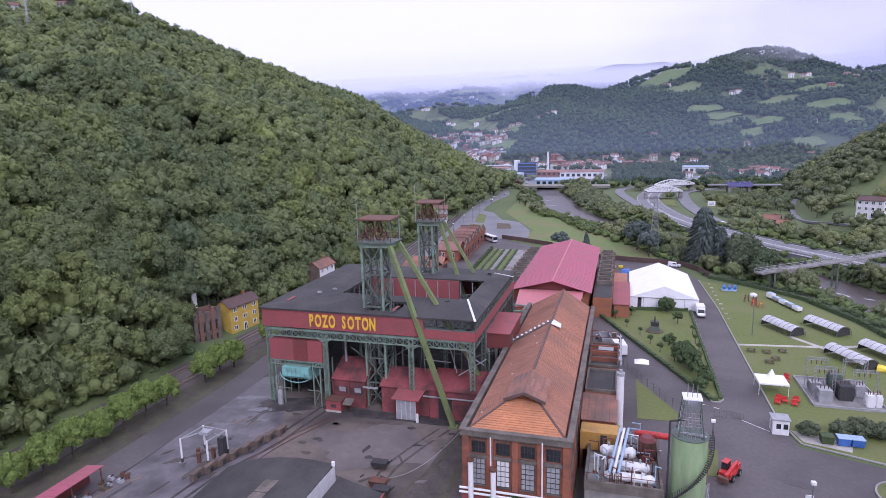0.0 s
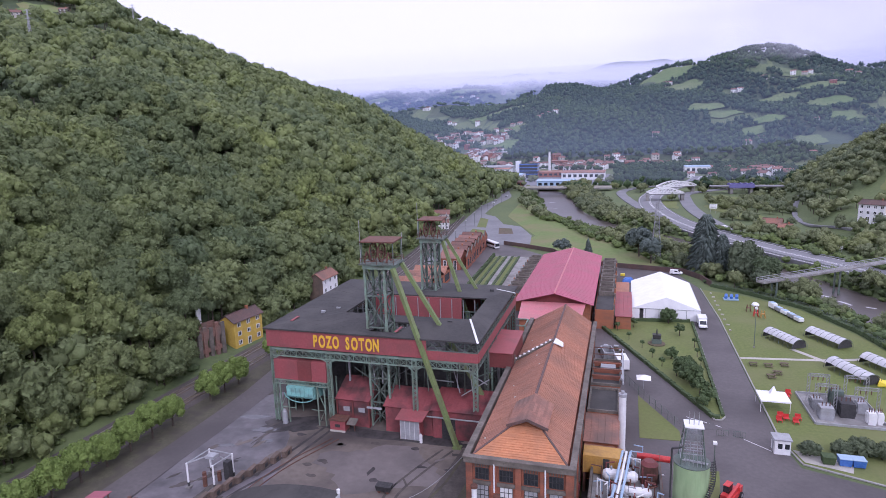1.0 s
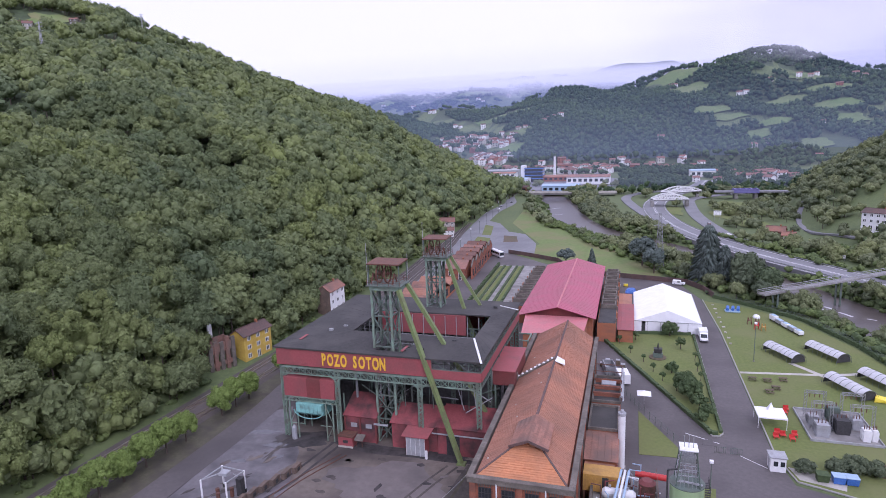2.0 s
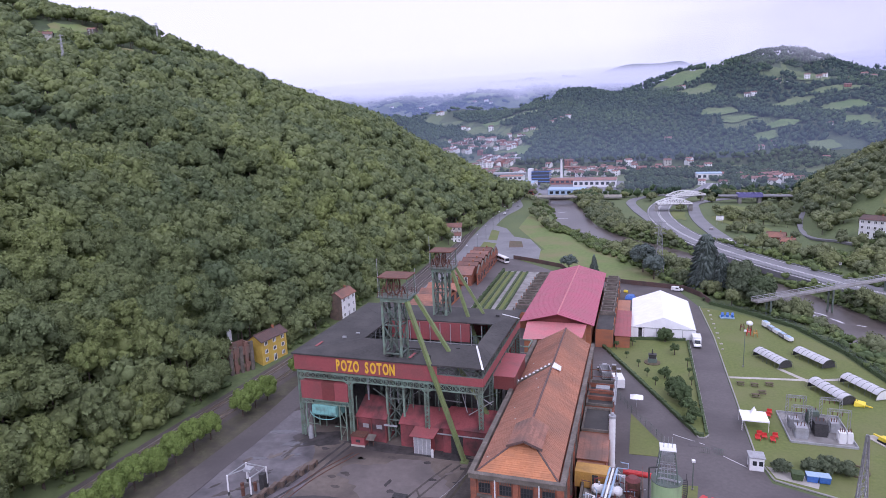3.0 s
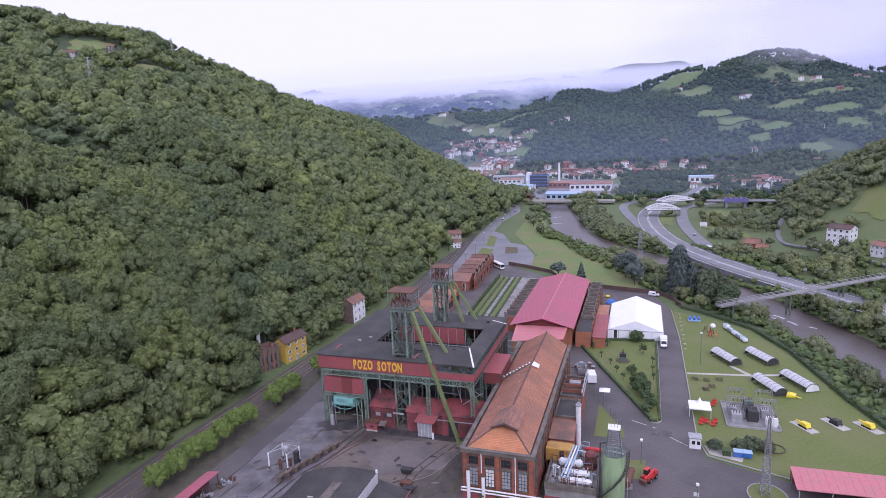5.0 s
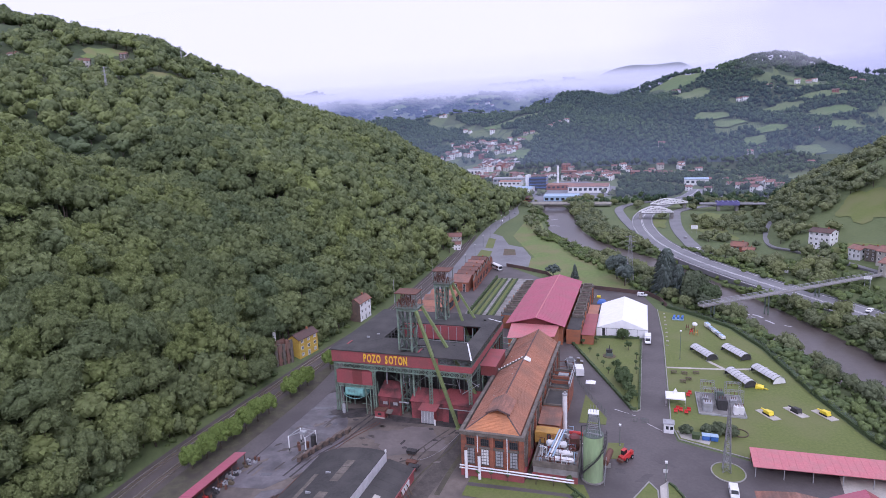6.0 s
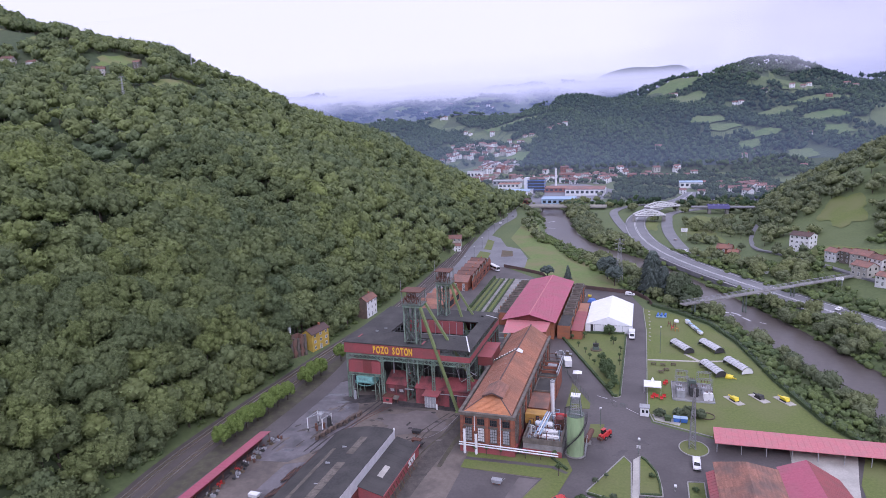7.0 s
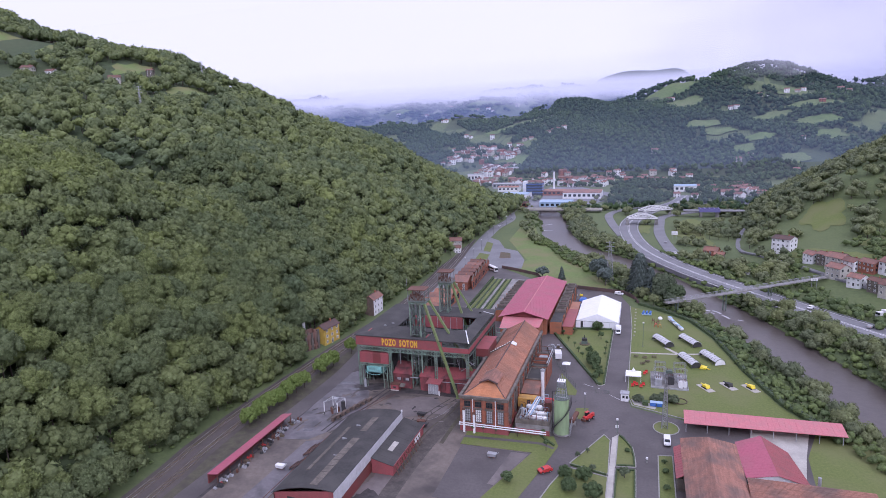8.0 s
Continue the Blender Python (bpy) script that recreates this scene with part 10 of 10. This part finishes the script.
for xa, xb, ya, yb, m in ((-44.6, -42.4, 27, 52, STONE), (-44.4, -42.4, 55, 66, STONE), (-49.8, -48.6, 34, 60, STONE)):
    for k in range(int((yb - ya) / 3)):
        bm = B()
        za, zb = np.interp(xa, [p[0] for p in prof], [p[1] for p in prof]), np.interp(xb, [p[0] for p in prof], [p[1] for p in prof])
        slab(bm, [(xa, ya + 3 * k, za + 0.08), (xb, ya + 3 * k, zb + 0.08), (xb, ya + 3 * k + 2.85, zb + 0.08), (xa, ya + 3 * k + 2.85, za + 0.08)], 0.05)
        part("rooflight", bm, m, wk, "pale dirty rooflight sheet")
for x, y in ((-47.5, 50), (-47.0, 58), (-45.5, 41)):
    bm = B(); box(bm, x, x + 1.2, y, y + 0.3, 6.4, 7.0); part("roof_vent", bm, GREY, wk)
for k in range(11):
    y0_ = 25.6 + 4.0 * k
    zb0, zb1 = 3.2 + 1.2 * k / 11, 3.2 + 1.2 * (k + 1) / 11
    bm = B(); hexa(bm, [(-37.3, y0_, zb0), (-37.1, y0_, zb0), (-37.1, y0_ + 3.96, zb1), (-37.3, y0_ + 3.96, zb1)], [(-37.3, y0_, 6.8), (-37.1, y0_, 6.8), (-37.1, y0_ + 3.96, 6.8), (-37.3, y0_ + 3.96, 6.8)]); part("clerestory_panel", bm, TENTFILM, wk, "pale corrugated clerestory sheet")
bm = B(); hexa(bm, [(x, 26.0, 0) for x in (-54.5, -37.3)] + [(-37.3, 26.3, 0), (-54.5, 26.3, 0)], [(-54.5, 26.0, 3.9), (-37.3, 26.0, 6.8), (-37.3, 26.3, 6.8), (-54.5, 26.3, 3.9)]); part("front_wall", bm, RED, wk, "red painted front gable")
bm = B(); box(bm, -54.5, -54.2, 26, 69, 0, 3.9); box(bm, -37.6, -37.3, 26, 69, 0, 3.2); box(bm, -54.5, -37.3, 69.0, 69.3, 0, 3.9); part("wall", bm, RED_DARK, wk)
# doorway shade drawn as a dark panel on the gable
bm = B(); box(bm, -50.5, -47.5, 25.85, 26.05, 0, 3.4); part("doorway", bm, DARK, wk)
bm = B(); tube(bm, (-37.2, 69.3, 6.9), (-37.2, 69.3, 7.5), 0.25, n=10); part("corner_lamp", bm, WHITE, wk)
an = thing("workshop_annex", (-34, 58, 0), "low annex with dark felt roof and red eaves", "annex")
bm = B(); ribbed(bm, (-30.4, 46, 3.0), (-30.4, 70.5, 3.0), (-37.0, 70.5, 4.6), (-37.0, 46, 4.6), 0.12, 2.5, 0.03); part("roof", bm, ROOFFELT, an)
bm = B(); hexa(bm, [(-37, 46.3, 0), (-30.7, 46.3, 0), (-30.7, 70.2, 0), (-37, 70.2, 0)], [(-37, 46.3, 4.4), (-30.7, 46.3, 2.85), (-30.7, 70.2, 2.85), (-37, 70.2, 4.4)]); part("wall", bm, RED, an, "red painted walls")
bm = B(); beam(bm, (-30.3, 46, 3.05), (-30.3, 70.5, 3.05), 0.2, 0.2); part("eaves_board", bm, RED, an)
bm = B(); slab(bm, [(-34.6, 52, 4.1), (-33.2, 52, 3.78), (-33.2, 57, 3.78), (-34.6, 57, 4.1)], 0.05); part("rooflight", bm, PALECONC, an)
bm = B(); box(bm, -30.68, -30.5, 62.5, 67, 0.7, 2.8); part("notice_panel", bm, WHITE, an, "large white panel on the wall")
for k in range(12):
    y = 47 + k * 1.6
    t = thing("leaning_timber", (-30, y, 0), "old timber props leaning on the annex wall", "timber", "timbers along the annex")
    bm = B(); beam(bm, (-29.4 + (k % 3) * 0.2, y, 0), (-30.45, y + 0.5, 2.2), 0.16); part("beam", bm, SOIL if k % 2 else RUST, t)
    bm = B(); beam(bm, (-29.2, y + 0.4, 0.12), (-29.6, y + 1.4, 0.12), 0.14); part("offcut", bm, SOIL, t)
# white gantry over the old weighbridge
ga = thing("white_gantry", (-65, 77, 0), "dirty white pipe gantry with hoist", "gantry")
GP = ((-67.3, 74.6), (-66.6, 79.4), (-62.6, 75.0), (-61.8, 79.0))
for x, y in GP:
    bm = B(); tube(bm, (x, y, 1.0), (x, y, 4.4), 0.16, n=10); part("post", bm, WHITE, ga)
    bm = B(); tube(bm, (x, y, 0), (x, y, 1.0), 0.2, n=8); part("post_sleeve", bm, DARK, ga, "blackened post sleeve")
    bm = B(); box(bm, x - 0.4, x + 0.4, y - 0.4, y + 0.4, 0, 0.3); part("foot", bm, CONCRETE, ga)
for a, b in (((*GP[0], 4.3), (*GP[1], 4.3)), ((*GP[1], 4.3), (*GP[3], 4.3)), ((*GP[2], 4.3), (*GP[3], 4.3)), ((*GP[0], 4.3), (-64.8, 77.2, 4.7)), ((*GP[2], 3.4), (-64.8, 77.2, 4.7)), ((*GP[1], 2.4), (-65.6, 77.8, 4.4)), ((*GP[3], 2.6), (-63.0, 77.6, 4.4))):
    bm = B(); beam(bm, a, b, 0.16); part("beam", bm, GREY, ga)
bm = B(); box(bm, -65.2, -63.6, 76.6, 78.0, 4.3, 4.8); part("hoist", bm, GREY, ga)
bm = B(); box(bm, -62.3, -61.3, 77.2, 78.2, 0.6, 3.8); part("chain_box", bm, DARK, ga)
for x, y in ((-65.9, 76.8), (-64.9, 75.6), (-63.6, 77.6)):
    bm = B(); tube(bm, (x, y, 0), (x, y, 1.7), 0.35, n=9); part("valve", bm, RUST, ga, "rusty valve under the gantry")
for k in range(8):
    bm_x, bm_y = -62.2 + k * 0.62 + 0.02 * k * k, 71.6 + k * 2.3
    bl = thing("buffer_block", (bm_x, bm_y, 0), "rust-stained concrete block with dark slot", "block", "blocks along the track")
    bm = B(); box(bm, bm_x - 0.4, bm_x + 0.4, bm_y - 1.12, bm_y + 1.12, 0, 1.2); part("body", bm, BROWNWALL, bl)
    # raised dark box painted as the shade in the slot
    bm = B(); box(bm, bm_x + 0.4, bm_x + 0.5, bm_y - 0.35, bm_y + 0.35, 0.2, 0.8); part("slot", bm, DARK, bl)
for off in (0.0, 1.3):
    bm = B(); ribbon(bm, [(x + off, y, 0.12) for x, y in smooth_line([(-59.5, 20), (-59, 50), (-58.5, 66), (-56.5, 82), (-51.5, 95)], 6)], 0.14, 0, t=0.1)
    solid("rail", bm, RUST, "rusty rail sunk in the yard", "rail", "rails in the yard")
for k in range(14):
    x, y = -60.5 + (k * 7 % 5) * 0.7, 44 + (k * 5 % 14) * 0.9
    t = thing("rail_stack", (x, y, 0), "stack of rusty mine rails and props", "scrap", "stacked rails")
    for j in range(5):
        bm = B()
        beam(bm, (x + j * 0.22, y - 1.8 - 0.3 * (j % 3), 0.2 + 0.12 * (j % 2)), (x + j * 0.24 + 0.4, y + 1.8 + 0.25 * (j % 2), 0.2 + 0.1 * (j % 3)), 0.15)
        part("bar", bm, RUST if j % 2 else DARK, t)
    bm = B(); box(bm, x - 0.2, x + 1.0, y - 0.1, y + 0.1, 0, 0.1); part("dunnage", bm, SOIL, t)
for x, y, lab, m in ((-35.4, 81.2, "dark mine tub standing in the yard", DARK), (-33.6, 76.2, "rusty cable drum stand in the yard", RUST), (-32.4, 74.4, "dark small pump on skids", DARK), (-62.9, 41.6, "white dusty scrap heap", WHITE), (-7.2, 62.4, "grey old drilling machine on the square", GREY)):
    t = thing("yard_machine", (x, y, 0), lab, "machine")
    bm = B(); hexa(bm, [(x - 1.1, y - 0.6, 0.35), (x + 1.1, y - 0.6, 0.35), (x + 1.1, y + 0.6, 0.35), (x - 1.1, y + 0.6, 0.35)], [(x - 1.3, y - 0.75, 1.25), (x + 1.3, y - 0.75, 1.25), (x + 1.3, y + 0.75, 1.25), (x - 1.3, y + 0.75, 1.25)]); part("body", bm, m, t)
    for dx in (-0.7, 0.7):
        for dy in (-0.5, 0.5):
            bm = B(); tube(bm, (x + dx, y + dy - 0.08, 0.28), (x + dx, y + dy + 0.08, 0.28), 0.28, n=10); part("wheel", bm, RUST, t)
    bm = B(); beam(bm, (x + 1.1, y, 0.6), (x + 2.0, y + 0.3, 1.6), 0.14); part("lever", bm, m, t)
for k in range(16):
    x, y = -60 + rnd.uniform(0, 36), rnd.uniform(76, 96)
    bm = B()
    plate(bm, [(x + rnd.uniform(0.5, 1.3) * math.cos(a), y + rnd.uniform(0.3, 0.7) * math.sin(a)) for a in np.linspace(0, 6.283, 11)[:-1]], 0.0, 0.03)
    solid("yard_stain", bm, TRACK if k % 3 else COAL, "dark coal-dust patch on the yard", "patch", "", "structure")

# ---- red-roofed sheds by the forecourt ----
ca = thing("carport", (66, 95, 0), "long open carport with faded red sheet roof", "carport")
bm = B(); ribbed(bm, (45, 90.6, 2.9), (88, 92.6, 2.9), (88, 99.4, 3.7), (45.2, 98.2, 3.7), 0.14, 1.5, 0.04); part("roof", bm, PINK_PALE, ca, "faded red sheet roof")
for i in range(8):
    for y in (91.2, 97.6):
        bm = B(); beam(bm, (45.6 + i * 5.9, y + i * 0.25, 0), (45.6 + i * 5.9, y + i * 0.25, 2.8 if y < 95 else 3.5), 0.16); part("post", bm, GREY, ca)
bm = B(); box(bm, 45.5, 88, 98.6, 98.8, 0, 3.3); part("back_wall", bm, BRICK_ORANGE, ca)
bw = thing("bathhouse", (52, 63, 0), "tiled building with mottled old roof and pink sheet wing", "building")
bm = B(); box(bm, 43.6, 56.6, 40, 76, 0, 5.0); part("wall", bm, BRICK, bw)
bm = B(); courses(bm, (43, 77.2, 4.8), (43, 40, 4.8), (49.5, 40, 8.2), (49.5, 73, 8.2)); part("roof_slope", bm, TILE_OLD, bw, "mottled old tile slope")["kind"] = "stuff"
bm = B(); courses(bm, (57.2, 40, 4.8), (57.2, 77.2, 4.8), (49.5, 73, 8.2), (49.5, 40, 8.2)); part("roof_slope", bm, TILE_OLD, bw, "mottled old tile slope")["kind"] = "stuff"
bm = B(); courses(bm, (57.2, 77.2, 4.8), (43, 77.2, 4.8), (49.45, 73, 8.2), (49.55, 73, 8.2)); part("roof_hip", bm, TILE_OLD, bw)["kind"] = "stuff"
bm = B(); ribbed(bm, (41.2, 58, 3.6), (41.2, 74, 3.6), (43.2, 74, 4.7), (43.2, 58, 4.7), 0.1, 1.2, 0.04); part("lean_to_roof", bm, RED, bw, "narrow red lean-to roof")
bm = B(); box(bm, 41.6, 43.6, 58.4, 73.6, 0, 3.4); part("lean_to_wall", bm, STONE, bw)
bm = B(); courses(bm, (84, 42, 3.6), (57.2, 44, 3.6), (57.2, 58.5, 6.2), (84, 58.5, 6.2)); part("roof_slope", bm, TILE_OLD, bw)["kind"] = "stuff"
bm = B(); box(bm, 57, 83, 44, 60, 0, 3.5); part("wing_wall", bm, BRICK, bw)
bm = B(); ribbed(bm, (57.0, 78.5, 4.8), (57.4, 60.5, 4.8), (64.2, 59.5, 7.0), (63.4, 79.5, 7.0), 0.12, 1.2, 0.04); part("roof_slope", bm, PINK, bw, "pinkish red sheet slope")
bm = B(); ribbed(bm, (71.5, 60, 4.8), (69.5, 76, 4.8), (63.4, 79.5, 7.0), (64.2, 59.5, 7.0), 0.12, 1.2, 0.04); part("roof_slope", bm, RED, bw, "red sheet slope")
bm = B(); hexa(bm, [(57.6, 60.2, 0), (71, 60.2, 0), (69.2, 76, 0), (57.6, 78, 0)], [(57.6, 60.2, 4.6), (71, 60.2, 4.6), (69.2, 76, 4.6), (57.6, 78, 4.6)]); part("pink_wing_wall", bm, PALECONC, bw)
bm = B(); hexa(bm, [(57.6, 60.2, 4.6), (71, 60.2, 4.6), (71, 60.5, 4.6), (57.6, 60.5, 4.6)], [(64.1, 60.2, 6.8), (64.3, 60.2, 6.8), (64.3, 60.5, 6.8), (64.1, 60.5, 6.8)]); part("gable_wall", bm, WHITE, bw, "white gable wall")
bm = B(); tube(bm, (73.5, 62, 0), (73.5, 62, 6.5), 0.4, n=12); part("flue", bm, GREY, bw)
sig = thing("post_sign", (25.9, 85.4, 0), "small white sign on a post", "sign")
bm = B(); box(bm, 25.4, 26.4, 85.3, 85.4, 1.6, 2.4); part("panel", bm, WHITE, sig)
bm = B(); beam(bm, (25.9, 85.45, 0), (25.9, 85.45, 2.4), 0.1); part("post", bm, GREY, sig)

# loose cable slung from the engine house across the yard
cb = thing("slung_cable", (-28, 82, 0), "thin grey cable sagging over the yard", "cable")
bm = B()
run = [Vector((-22.9, 85.3, 6.0)).lerp(Vector((-35.5, 77.0, 0.15)), k / 12) - Vector((0, 0, 2.2 * math.sin(math.pi * k / 12))) for k in range(13)]
run = [Vector((p.x, p.y, max(p.z, 0.12))) for p in run]
strand(bm, run, 0.035)
part("strand", bm, GREY, cb)

# covered stores behind the marquee
tp = thing("tarpaulin_heap", (2.4, 229, 0), "heap of stores under a blue tarpaulin", "tarpaulin")
bm = B()
hexa(bm, [(0.4, 226.4, 0), (4.4, 226.0, 0), (4.8, 231.6, 0), (0.8, 232.2, 0)], [(1.2, 227.6, 1.5), (3.6, 227.0, 1.1), (3.9, 230.4, 1.6), (1.5, 230.9, 1.2)])
bmesh.ops.bevel(bm, geom=list(bm.edges), offset=0.3, segments=2, affect="EDGES")
part("cover", bm, BLUE, tp)
for x, y, w, m in ((-2.2, 236.5, 2.2, PALECONC), (0.8, 237.5, 1.8, BRIGHTYELLOW), (5.4, 224.6, 1.2, WHITE)):
    pl = thing("pallet_load", (x, y, 0), "loaded pallet behind the marquee", "pallet", "pallets behind the marquee")
    bm = B(); box(bm, x - w / 2, x + w / 2, y - 0.6, y + 0.6, 0, 0.15); part("pallet", bm, SOIL, pl)
    bm = B(); box(bm, x - w / 2 + 0.05, x + w / 2 - 0.05, y - 0.55, y + 0.55, 0.15, 0.95); bmesh.ops.bevel(bm, geom=list(bm.edges), offset=0.05, segments=1, affect="EDGES"); part("load", bm, m, pl)
# post-and-wire fence between the drive and the engine house annexes
pf = thing("wire_fence", (4.6, 128, 0), "dark post and wire fence beside the drive", "fence")
line = [Vector((-3.5, 147, 0)), Vector((4.3, 127.6, 0)), Vector((11.6, 112.8, 0))]
for a, b in zip(line[:-1], line[1:]):
    n = int((b - a).length / 2.2)
    for k in range(n):
        p = a.lerp(b, k / n)
        bm = B(); beam(bm, p, p + Vector((0, 0, 1.9)), 0.08); part("post", bm, TEALDARK, pf)
    for z in (0.7, 1.3, 1.85):
        bm = B(); beam(bm, a + Vector((0, 0, z)), b + Vector((0, 0, z)), 0.035); part("wire", bm, TEALDARK, pf)
